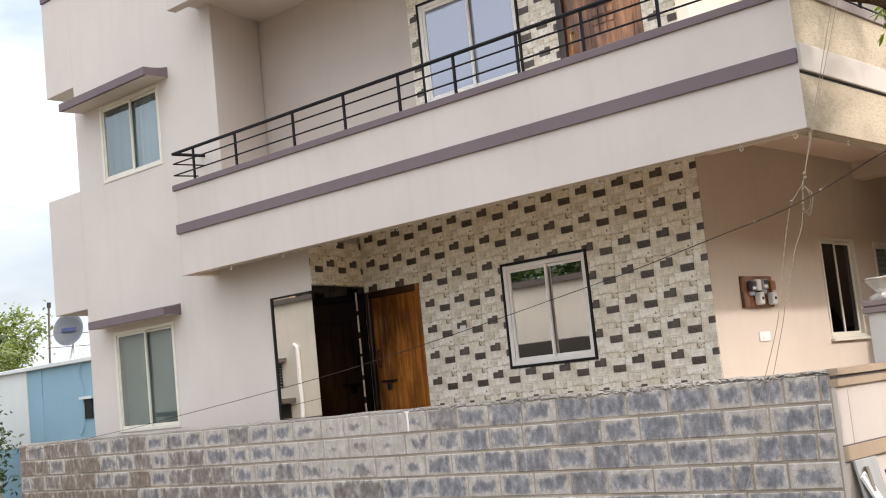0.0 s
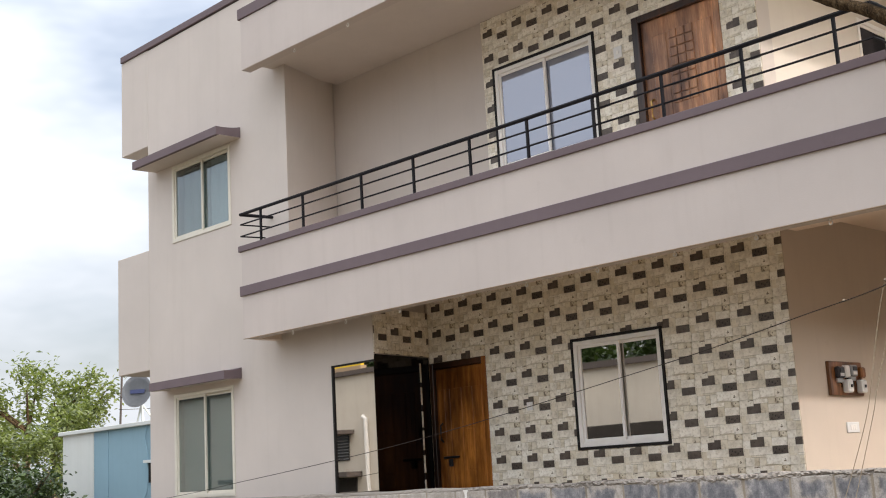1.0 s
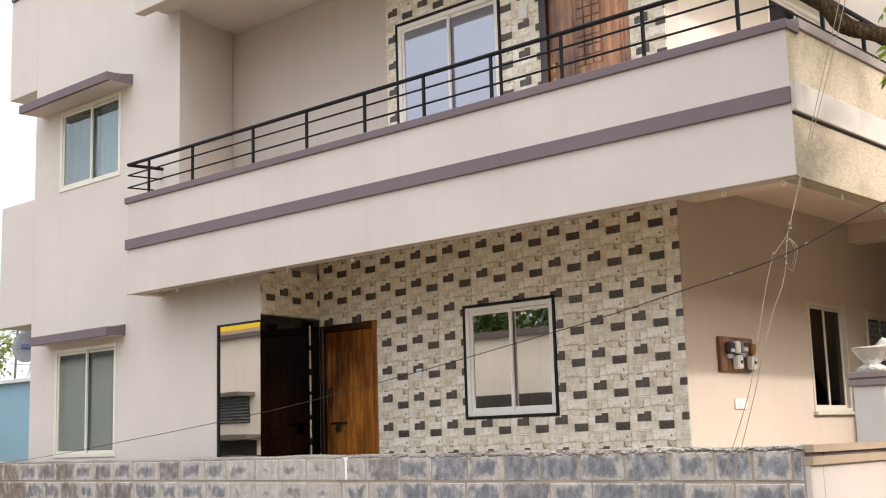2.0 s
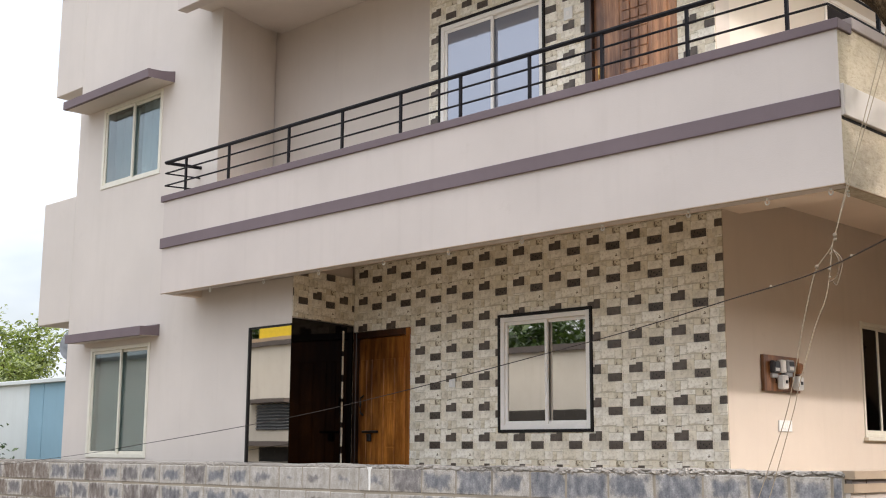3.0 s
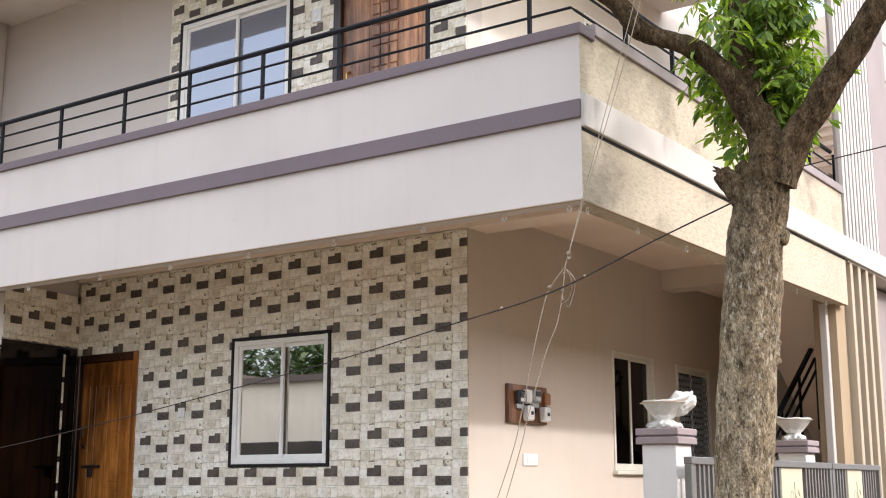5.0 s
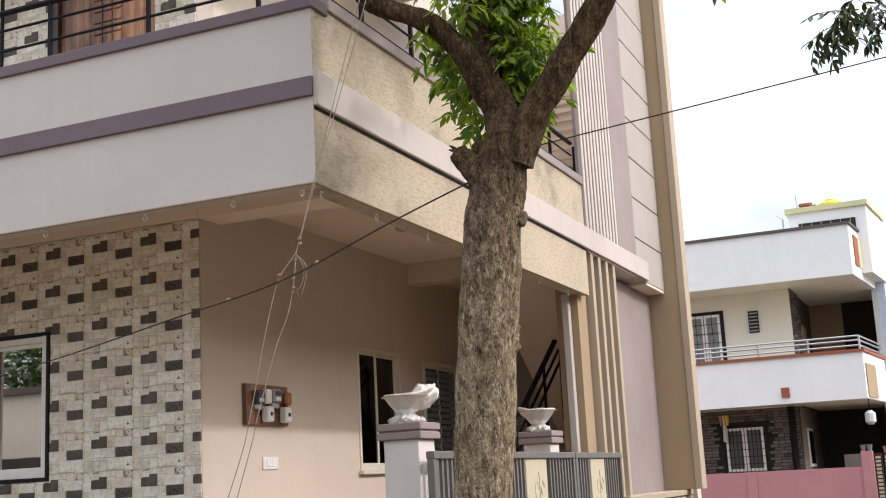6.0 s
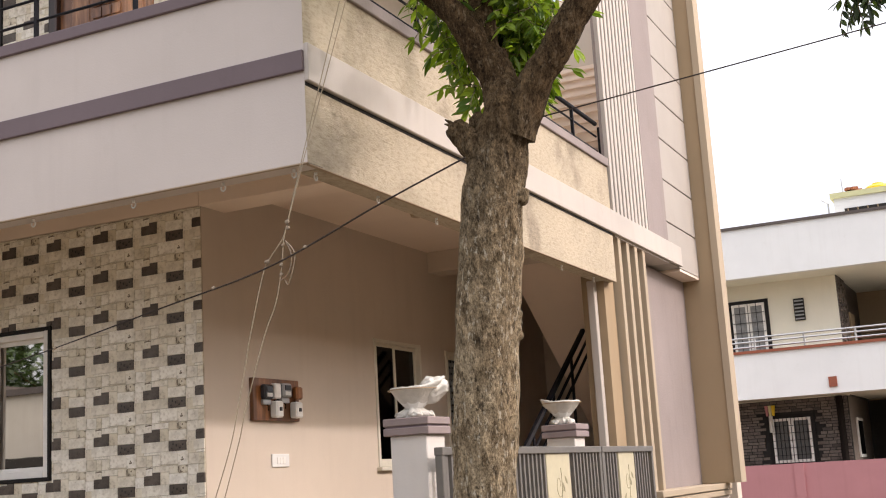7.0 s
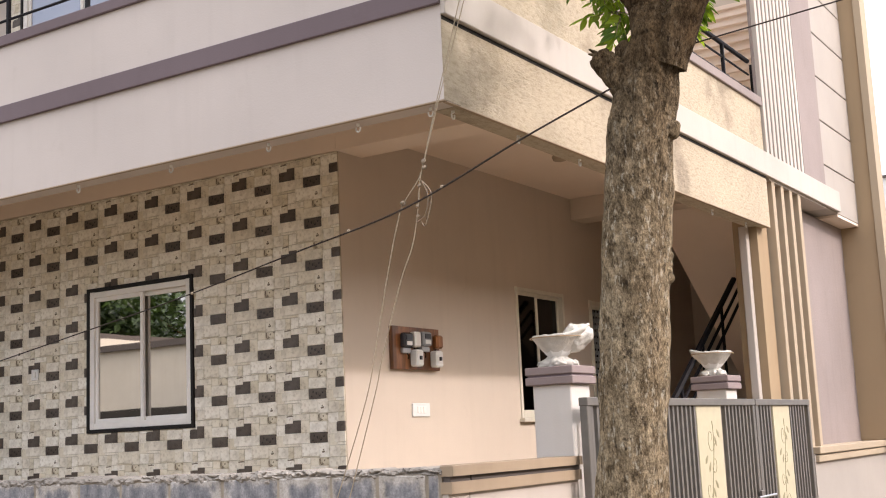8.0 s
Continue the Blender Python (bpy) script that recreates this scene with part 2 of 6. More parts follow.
    l.new(mott, pale.inputs[0])
    base = mixed(n, l, patch.outputs[0], pale.outputs[0], core)
    fr = ramp(n, [(0.34, (0.82, 0.82, 0.82)), (0.50, (1.0, 1.0, 1.0)), (0.66, (1.16, 1.16, 1.16))])
    l.new(fine, fr.inputs[0])
    l.new(mixed(n, l, 1.0, base, fr.outputs[0], "MULTIPLY"), b.inputs["Base Color"])
    bump(n, l, b, mott, 0.7, 0.014)
    b.inputs["Roughness"].default_value = 0.9
    b.inputs["Specular IOR Level"].default_value = 0.2
    return m


def bark_mat(name):
    """Bark: grey-tan scales with dark fissures, lichen-pale flecks and a tone that darkens with height."""
    m, n, l, b = node_mat(name)
    big = noise_tex(n, l, 3.2, 5, 0.65, (1, 1, 0.55))
    r = ramp(n, [(0.32, (0.155, 0.115, 0.072)), (0.50, (0.260, 0.205, 0.136)), (0.68, (0.40, 0.335, 0.238))])
    l.new(big.outputs[0], r.inputs[0])
    # the tone gets darker with height, from the trunk to the fork and limbs
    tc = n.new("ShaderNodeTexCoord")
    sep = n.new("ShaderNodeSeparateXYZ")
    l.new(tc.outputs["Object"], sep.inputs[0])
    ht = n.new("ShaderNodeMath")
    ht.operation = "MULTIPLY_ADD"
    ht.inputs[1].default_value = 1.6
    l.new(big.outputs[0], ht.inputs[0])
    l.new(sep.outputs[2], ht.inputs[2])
    height_tone = ramp(n, [(0.0, (1, 1, 1)), (1.0, (0.26, 0.215, 0.17))])
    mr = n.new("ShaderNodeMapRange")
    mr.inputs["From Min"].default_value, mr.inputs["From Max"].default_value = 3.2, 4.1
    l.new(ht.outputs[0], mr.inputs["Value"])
    l.new(mr.outputs[0], height_tone.inputs[0])
    mid = noise_tex(n, l, 26.0, 7, 0.74, (1.0, 1.0, 0.5))
    r2 = ramp(n, [(0.37, (0.36, 0.33, 0.29)), (0.50, (0.95, 0.93, 0.90)), (0.63, (1.55, 1.51, 1.45))])
    l.new(mid.outputs[0], r2.inputs[0])
    fine = noise_tex(n, l, 110.0, 6, 0.75, (1.0, 1.0, 0.55))
    r3 = ramp(n, [(0.36, (0.42, 0.39, 0.36)), (0.50, (0.98, 0.97, 0.96)), (0.66, (1.55, 1.52, 1.46))])
    l.new(fine.outputs[0], r3.inputs[0])
    tone = mixed(n, l, 1.0, r.outputs[0], r2.outputs[0], "MULTIPLY")
    tone = mixed(n, l, 1.0, tone, r3.outputs[0], "MULTIPLY")
    # pale lichen specks and dark pits, scattered unevenly
    spk = noise_tex(n, l, 34.0, 5, 0.7, (1.3, 1.3, 0.55))
    r4 = ramp(n, [(0.56, (0, 0, 0)), (0.64, (0.75, 0.75, 0.75))])
    l.new(spk.outputs[0], r4.inputs[0])
    tone = mixed(n, l, r4.outputs[0], tone, (0.56, 0.50, 0.39))
    pit = noise_tex(n, l, 27.0, 4, 0.65, (1.3, 1.3, 0.6))
    r5 = ramp(n, [(0.33, (0.85, 0.85, 0.85)), (0.41, (0, 0, 0))])
    l.new(pit.outputs[0], r5.inputs[0])
    tone = mixed(n, l, r5.outputs[0], tone, (0.035, 0.026, 0.018))
    tone = mixed(n, l, 1.0, tone, height_tone.outputs[0], "MULTIPLY")
    l.new(tone, b.inputs["Base Color"])
    bump(n, l, b, mixed(n, l, 0.4, mid.outputs[0], fine.outputs[0]), 1.0, 0.032)
    b.inputs["Roughness"].default_value = 0.95
    b.inputs["Specular IOR Level"].default_value = 0.1
    return m


def leaf_mat(name, a, c, through_light=0.35):
    m, n, l, b = node_mat(name)
    geo = n.new("ShaderNodeNewGeometry")
    r = ramp(n, [(0.0, a), (0.6, c), (1.0, tint(c, 1.35))])
    l.new(geo.outputs["Random Per Island"], r.inputs[0])
    l.new(r.outputs[0], b.inputs["Base Color"])
    b.inputs["Roughness"].default_value = 0.45
    t = n.new("ShaderNodeBsdfTranslucent")
    l.new(mixed(n, l, 1.0, r.outputs[0], (1.5, 1.6, 0.5), "MULTIPLY"), t.inputs[0])
    mx = n.new("ShaderNodeMixShader")
    mx.inputs[0].default_value = through_light
    l.new(b.outputs[0], mx.inputs[1])
    l.new(t.outputs[0], mx.inputs[2])
    l.new(mx.outputs[0], n["Material Output"].inputs["Surface"])
    return m


FRONT = painted("pinkish_beige_paint", (0.56, 0.492, 0.447), 0.09)
WALL = painted("warm_beige_paint", (0.61, 0.52, 0.428), 0.08)
WING = painted("pale_beige_paint", (0.60, 0.535, 0.48), 0.07)
SOFFIT = painted("soffit_paint", (0.82, 0.685, 0.57), 0.08, streaks=False)
PURPLE = painted("mauve_grey_paint", (0.165, 0.125, 0.132), 0.12)
LAVENDER = painted("lavender_paint", (0.285, 0.236, 0.220), 0.14, 0.85, 45, 0.9)
TEXTURED = textured_paint("sandy_textured_paint", (0.50, 0.420, 0.312), (0.285, 0.235, 0.175))
WHITE = painted("white_band_paint", (0.50, 0.445, 0.395), 0.12)
BROWN = painted("tan_brown_paint", (0.36, 0.26, 0.16), 0.08)
TAN = painted("light_tan_paint", (0.42, 0.335, 0.24), 0.08)
PILLAR = painted("off_white_pillar_paint", (0.68, 0.635, 0.585), 0.08)
# paler cream than below, with the upper storey's sunlight put into the colour
UPPERCREAM = painted("sunlit_cream_paint", (0.70, 0.63, 0.545), 0.07)
CREAM = painted("cream_wall_paint", (0.50, 0.44, 0.385), 0.10)
# darker copy of the cream: strong sun on the tower is offset in colour
SIDECREAM = painted("sun_toned_cream_paint", (0.385, 0.345, 0.305), 0.10)
COPETAN = painted("brown_tan_coping", (0.36, 0.27, 0.185), 0.15)
# brown picked for warm bounce off the unseen block; the roof kerb shares it
OPPOSITE = painted("brown_tan_plaster", (0.44, 0.32, 0.21), 0.12)
RENDERED = painted("neighbour_cream_paint", (0.66, 0.60, 0.51), 0.10)
PLOTWALL = painted("dark_weathered_stone", (0.05, 0.044, 0.038), 0.3)
COPING = painted("dark_coping", (0.12, 0.10, 0.09), 0.15)
UPVC = plain("white_upvc", (0.83, 0.80, 0.75), 0.35, vary=0.03)
CREAMFRAME = plain("cream_frame", (0.66, 0.62, 0.52), 0.4, vary=0.04)
GRANITE = film_glass("polished_black_granite", (0.036, 0.030, 0.027), 0.08)
BLACKTRIM = plain("black_granite_trim", (0.016, 0.014, 0.013), 0.45, vary=0.3, scale=80.0, spec=0.18)
# near-black that stands in for unlit rooms and recesses; also backs joints
DARK = plain("unlit_and_joint_black", (0.02, 0.018, 0.016), 0.9, vary=0.2)
FILM = film_glass("mirror_film_glass", (0.60, 0.575, 0.54))
# half-diffuse blue-grey: the mirrored sky is partly put into the colour
FILMBLUE = film_glass("sky_toned_film_glass", (0.33, 0.355, 0.42), 0.03, 0.55)
TINTED = clear_glass("tinted_pane", (0.64, 0.70, 0.70), 0.16)
BLACKGLASS = film_glass("dark_glass", (0.035, 0.035, 0.035), 0.05)
DOORWOOD = wood("honey_teak", (0.46, 0.175, 0.036), (0.20, 0.066, 0.014), 0.24)
DOORWOOD2 = wood("reddish_teak", (0.66, 0.33, 0.165), (0.30, 0.130, 0.062))
DARKWOOD = wood("dark_frame_wood", (0.075, 0.030, 0.014), (0.02, 0.009, 0.006))
BOARDWOOD = wood("varnished_board", (0.30, 0.125, 0.05), (0.11, 0.045, 0.018))
BRASS = plain("aged_brass", (0.55, 0.36, 0.12), 0.35, 0.9)
IRON = plain("black_painted_iron", (0.010, 0.009, 0.011), 0.6, vary=0.3, spec=0.15)
GREYSTEEL = plain("grey_painted_steel", (0.135, 0.122, 0.106), 0.45, vary=0.10)
STEEL = plain("galvanised_steel", (0.45, 0.45, 0.45), 0.35, 0.8)
PANEL = plain("cream_gate_panel", (0.50, 0.445, 0.305), 0.55, vary=0.05)
MAUVECAP = painted("mauve_cap_paint", (0.29, 0.228, 0.218), 0.1)
RELIEF = plain("olive_relief", (0.24, 0.21, 0.12), 0.55)
PLASTIC = plain("white_plastic", (0.75, 0.74, 0.71), 0.35, vary=0.03)
GREYPLASTIC = plain("grey_plastic", (0.30, 0.31, 0.32), 0.4)
METERDARK = plain("meter_black", (0.03, 0.03, 0.035), 0.3)
CURTAIN = plain("white_curtain", (0.78, 0.82, 0.82), 0.9, vary=0.05)
LOUVREGLASS = plain("dusty_louvre_glass", (0.26, 0.28, 0.27), 0.25, vary=0.12)
GREYPANE = plain("dim_grey_pane", (0.085, 0.088, 0.088), 0.15)
PALEPANE = plain("curtained_grey_pane", (0.24, 0.24, 0.235), 0.3, vary=0.25, scale=9)
BLIND = plain("grey_blind", (0.46, 0.49, 0.46), 0.7, vary=0.05)
LIGHTSTONE = stone_piece("pale_stone", [(0.86, 0.81, 0.70), (0.90, 0.86, 0.765), (0.73, 0.665, 0.535), (0.88, 0.83, 0.725), (0.78, 0.72, 0.60)], (0.42, 0.36, 0.27), 0.42)
TANSTONE = stone_piece("olive_tan_stone", [(0.66, 0.585, 0.445), (0.80, 0.735, 0.60), (0.72, 0.65, 0.51)], (0.40, 0.34, 0.25), 0.45)
DARKSTONE = stone_piece("dark_brown_stone", [(0.082, 0.063, 0.050), (0.115, 0.091, 0.073)], (0.42, 0.38, 0.34), 0.8)
ACCENT = stone_piece("crackled_accent", [(0.62, 0.55, 0.41), (0.70, 0.63, 0.50)], (0.10, 0.08, 0.06), 1.0)
GROUT = plain("tile_backing", (0.46, 0.39, 0.29), 0.8, vary=0.35, scale=9)
PIT = plain("dark_stone_pit", (0.022, 0.017, 0.014), 0.6)
CHIP = plain("brown_stone_chip", (0.21, 0.165, 0.105), 0.6, vary=0.3, scale=40)
BLOCK = block_face("concrete_block")
MORTAR = painted("mortar", (0.37, 0.315, 0.245), 0.40, 0.95, 40, 0.9, False)
CRUST = painted("crusted_mortar", (0.34, 0.305, 0.265), 0.45, 0.95, 26, 1.0, False)
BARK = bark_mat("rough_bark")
LEAF = leaf_mat("tree_leaf", (0.055, 0.110, 0.016), (0.215, 0.300, 0.042), 0.42)
DEEPLEAF = leaf_mat("dark_leaf", (0.014, 0.027, 0.009), (0.040, 0.068, 0.018), 0.15)
BUSH = leaf_mat("pale_leaf", (0.058, 0.082, 0.030), (0.175, 0.205, 0.088), 0.4)
SOIL = painted("dry_soil", (0.16, 0.13, 0.09), 0.3, 0.95, 30, 0.8, False)
# tan picked for the warm light it throws up from the unseen floors
BOUNCETAN = painted("bounce_floor_tan", (0.54, 0.395, 0.255), 0.10, 0.6, 60, 0.3, False)
ASPHALT = painted("dusty_asphalt", (0.135, 0.105, 0.078), 0.25, 0.9, 60, 0.7, False)
BLUE = painted("pale_blue_paint", (0.235, 0.375, 0.445), 0.07)
OFFWHITE = painted("off_white_paint", (0.62, 0.64, 0.61), 0.08)
FARWHITE = painted("far_white_paint", (0.82, 0.815, 0.79), 0.06)
FARCREAM = painted("far_cream_paint", (0.82, 0.78, 0.655), 0.06)
PINK = painted("dusty_pink_paint", (0.50, 0.225, 0.235), 0.10)
ROSE = painted("red_brown_trim", (0.32, 0.10, 0.06), 0.1)
YELLOW = painted("pale_yellow_paint", (0.62, 0.60, 0.34), 0.08)
LILAC = painted("pale_lilac_paint", (0.50, 0.56, 0.68), 0.06)
FARSTONE = stone_piece("dark_slate_cladding", [(0.055, 0.043, 0.038), (0.20, 0.165, 0.14), (0.10, 0.08, 0.07)], (0.4, 0.4, 0.4), 0.6)
TANK = plain("yellow_tank_plastic", (0.75, 0.52, 0.02), 0.45)
TERRACOTTA = plain("terracotta", (0.36, 0.12, 0.06), 0.8, vary=0.2)
ROPE = plain("pale_rope", (0.34, 0.275, 0.195), 0.9)
OLDROPE = plain("worn_rope", (0.24, 0.185, 0.13), 0.9, vary=0.35, scale=90)
CABLE = plain("black_cable", (0.018, 0.014, 0.012), 0.9, spec=0.08)
GREYCABLE = plain("brown_black_cable", (0.042, 0.033, 0.028), 0.85, spec=0.12)
WRAP = plain("crumpled_white_wrap", (0.58, 0.555, 0.50), 0.4, vary=0.08, scale=22, relief=0.8)
DISH = plain("grey_dish", (0.16, 0.17, 0.18), 0.5)
BADGE = plain("navy_badge", (0.02, 0.03, 0.09), 0.5)
CEMENT = painted("cement_sheet", (0.33, 0.33, 0.31), 0.25, 0.9, 40, 0.5)
PLANK = wood("old_plank", (0.34, 0.28, 0.21), (0.15, 0.115, 0.085), 0.8)

# ---- building helpers ----
BASES = {}
RISE = Vector((0, 0, 0))      # how far the plot that is being built on lies above the street


def thing(name, base, label, category, group="", kind=""):
    """An Empty at the thing's base, under which its parts are hung."""
    ob = new(name)
    ob.location = Vector(base) + RISE
    ob.empty_display_size = 0.2
    BASES[ob.name] = Vector(base)
    return tagged(ob, label, category, group, kind)


def part(name, bm, material, parent=None, label="", smooth=False):
    """Links a bmesh, given in world coordinates, as one mesh object under its thing or part."""
    me = bpy.data.meshes.new(name)
    base = BASES[parent.name] if parent else Vector((0, 0, 0))
    if base.length:
        bmesh.ops.translate(bm, verts=bm.verts, vec=-base)
    bmesh.ops.recalc_face_normals(bm, faces=bm.faces)
    bm.to_mesh(me)
    bm.free()
    for mt in material if isinstance(material, (list, tuple)) else (material,):
        me.materials.append(mt)
    if smooth:
        for p in me.polygons:
            p.use_smooth = True
    ob = new(name, me)
    if parent:
        ob.parent = parent
        BASES[ob.name] = base
    else:
        BASES[ob.name] = Vector((0, 0, 0))
        ob.location = RISE
    return tagged(ob, label)


def box(bm, x0, x1, y0, y1, z0, z1, bevel=0.0, mat=0):
    x0, x1, y0, y1, z0, z1 = min(x0, x1), max(x0, x1), min(y0, y1), max(y0, y1), min(z0, z1), max(z0, z1)
    v = [bm.verts.new((x, y, z)) for x in (x0, x1) for y in (y0, y1) for z in (z0, z1)]
    fs = [bm.faces.new([v[i] for i in q]) for q in ((0, 1, 3, 2), (4, 6, 7, 5), (0, 4, 5, 1), (2, 3, 7, 6), (0, 2, 6, 4), (1, 5, 7, 3))]
    for f in fs:
        f.material_index = mat
    if bevel:
        es = {e for f in fs for e in f.edges}
        r = bmesh.ops.bevel(bm, geom=list(es), offset=bevel, segments=1, affect="EDGES")
        for f in r["faces"]:
            f.material_index = mat
    return v


def boxed(*dims, bevel=0.0):
    bm = bmesh.new()
    box(bm, *dims, bevel=bevel)
    return bm


def prism(bm, pts, z0, z1):
    """An upright prism over a plan polygon."""
    a = [bm.verts.new((x, y, z0)) for x, y in pts]
    b = [bm.verts.new((x, y, z1)) for x, y in pts]
    bm.faces.new(a[::-1])
    bm.faces.new(b)
    for i in range(len(pts)):
        j = (i + 1) % len(pts)
        bm.faces.new((a[i], a[j], b[j], b[i]))


def wall_bm(axis, p0, p1, u0, u1, z0, z1, holes=()):
    """A wall with thickness p0..p1 along the given axis, spanning u0..u1 and z0..z1, with openings right through it."""
    us = sorted({u0, u1, *[h for q in holes for h in q[:2]]})
    zs = sorted({z0, z1, *[h for q in holes for h in q[2:]]})
    bm = bmesh.new()

    def solid(i, k):
        if not (0 <= i < len(us) - 1 and 0 <= k < len(zs) - 1):
            return False
        cu, cz = (us[i] + us[i + 1]) / 2, (zs[k] + zs[k + 1]) / 2
        return not any(a < cu < b and c < cz < d for a, b, c, d in holes)

    def at(p, u, z):
        return bm.verts.new((u, p, z) if axis == "y" else (p, u, z))

    def quad(*q):
        bm.faces.new([at(*c) for c in q])

    for i in range(len(us) - 1):
        for k in range(len(zs) - 1):
            if not solid(i, k):
                continue
            a, b, c, d = us[i], us[i + 1], zs[k], zs[k + 1]
            for p in (p0, p1):
                quad((p, a, c), (p, b, c), (p, b, d), (p, a, d))
            for ok, e in ((solid(i - 1, k), ((a, c), (a, d))), (solid(i + 1, k), ((b, c), (b, d))), (solid(i, k - 1), ((a, c), (b, c))), (solid(i, k + 1), ((a, d), (b, d)))):
                if not ok:
                    quad((p0, *e[0]), (p1, *e[0]), (p1, *e[1]), (p0, *e[1]))
    bmesh.ops.remove_doubles(bm, verts=bm.verts, dist=1e-4)
    return bm


def tube(bm, pts, radii, seg=10, rough=0.0, caps=True):
    """A round limb through the points, with its own radius at each."""
    pts = [Vector(p) for p in pts]
    if not isinstance(radii, (list, tuple)):
        radii = [radii] * len(pts)
    rings = []
    for i, p in enumerate(pts):
        d = (pts[min(i + 1, len(pts) - 1)] - pts[max(i - 1, 0)]).normalized()
        q = d.to_track_quat("Z", "Y")
        ring = []
        for k in range(seg):
            a = 2 * math.pi * k / seg
            o = q @ Vector((math.cos(a), math.sin(a), 0))
            r = radii[i]
            if rough:
                r *= 1 + rough * noise.noise((p + o * radii[i]) * 5.0) + 0.5 * rough * noise.noise((p + o * radii[i]) * 17.0)
            ring.append(bm.verts.new(p + o * r))
        rings.append(ring)
    for a, b in zip(rings, rings[1:]):
        for k in range(seg):
            bm.faces.new((a[k], a[(k + 1) % seg], b[(k + 1) % seg], b[k]))
    if caps:
        bm.faces.new(rings[0][::-1])
        bm.faces.new(rings[-1])


def tubed(pts, radii, seg=10, rough=0.0):
    bm = bmesh.new()
    tube(bm, pts, radii, seg, rough)
    return bm


def smooth_path(pts, steps=6):
    """Points along a Catmull-Rom line through the given (x, y, z, radius) rows."""
    rows = [np.array(p, float) for p in pts]
    out = []
    for i in range(len(rows) - 1):
        a, b, c, d = rows[max(i - 1, 0)], rows[i], rows[i + 1], rows[min(i + 2, len(rows) - 1)]
        for k in range(steps):
            t = k / steps
            out.append(0.5 * (2 * b + (c - a) * t + (2 * a - 5 * b + 4 * c - d) * t * t + (3 * b - a - 3 * c + d) * t ** 3))
    out.append(rows[-1])
    return [tuple(p[:3]) for p in out], [float(p[3]) for p in out]


def lathe(bm, cx, cy, profile, seg=24):
    rings = [[bm.verts.new((cx + r * math.cos(2 * math.pi * k / seg), cy + r * math.sin(2 * math.pi * k / seg), z)) for k in range(seg)] for r, z in profile]
    for a, b in zip(rings, rings[1:]):
        for k in range(seg):
            bm.faces.new((a[k], a[(k + 1) % seg], b[(k + 1) % seg], b[k]))
    bm.faces.new(rings[0][::-1])
    bm.faces.new(rings[-1])

# ---- plan of the house ----
FY, WY, TY = 8.72, 9.20, 10.25      # balcony front, wing front, tiled wall
SX, MX = -3.94, -5.82               # balcony side, meter wall
BX0, WX0 = -12.25, -15.25           # left end of the balcony, left end of the wing
CG, CU = (-10.42, -10.63), (-11.91, -12.24)   # inner corner of the wing: at its front and at the tiled wall, below and above
BACK = 18.3

# ---- ground ----
def ground_sheet():
    bm = bmesh.new()
    xs = [-2500, -400, -80, -40, -20, -10, -3.4, 0, 3.6, 10, 40, 80, 400, 2500]
    ys = [-2500, -400, -80, -20, -8, 0, 4, 8, 14, 20, 40, 80, 400, 2500]
    g = [[bm.verts.new((x, y, -0.03 if -3.4 <= x <= 3.6 else 0.0 - (0.05 * noise.noise((x * 0.3, y * 0.3, 0)) if abs(x) < 50 and abs(y) < 50 and x < -4.5 else 0.0))) for y in ys] for x in xs]
    for i in range(len(xs) - 1):
        for j in range(len(ys) - 1):
            bm.faces.new((g[i][j], g[i + 1][j], g[i + 1][j + 1], g[i][j + 1]))
    return tagged(part("ground", bm, SOIL), "bare dry soil beside the street", "ground", kind="structure")


ground_sheet()
tagged(part("road", boxed(-2.2, 3.4, -60, 120, -0.06, 0.004), ASPHALT), "dusty grey asphalt street", "road", kind="structure")

# unseen floors, added to bounce warm sunlight onto the tiles, wall and soffit
tagged(part("bounce_floor_yard", boxed(-10.40, -4.12, 8.80, 10.24, -0.02, 0.07), BOUNCETAN), "unseen tan floor between the block wall and the house, added for bounce light", "floor", kind="structure")
tagged(part("bounce_floor_porch", boxed(-5.80, -4.12, 10.244, 14.9, -0.02, 0.07), BOUNCETAN), "unseen tan floor under the porch, added for bounce light", "floor", kind="structure")

# ---- the house ----
house = thing("house", (-10, 13, 0), "two-storey beige house with mauve bands, tiled front and long balcony", "house")

H_LW = (-14.61, -13.185, 1.372, 2.765)       # wing window below
H_UW = (-14.595, -13.155, 4.872, 5.975)       # wing window above
part("wall", wall_bm("y", WY, WY + 0.23, WX0, -11.17, 0, 3.30, [H_LW]), WING, house, "pale beige wing wall below")
bm = bmesh.new()
prism(bm, [(-11.17, WY), (CG[0], WY), (CG[0] - 0.055, WY + 0.23), (-11.17, WY + 0.23)], 2.80, 3.30)
part("wall", bm, WING, house, "lintel over the corner glass")
part("wall", boxed(-11.17, CG[0], WY, WY + 0.23, 0, 0.45), WING, house, "low wall under the corner glass")
part("wall", wall_bm("y", WY, WY + 0.23, WX0, CU[0] - 0.23, 3.30, 7.90, [H_UW]), WING, house, "pale beige wing wall above")
part("wall", boxed(WX0, WX0 + 0.23, WY + 0.23, BACK, 0, 7.90), WING, house, "side wall of the wing")
for z0, z1, x0 in ((6.44, 7.92, -16.01), (3.165, 4.89, -16.14)):
    part("overhang_box", boxed(x0, WX0 - 0.002, WY, WY + 3.2, z0, z1, bevel=0.008), WING, house, "boxed beige overhang on the end of the wing")
part("roof_coping", boxed(-16.0, CU[0] + 0.02, WY - 0.025, WY + 0.25, 7.92, 8.02, bevel=0.006), PURPLE, house, "mauve coping on the parapet")
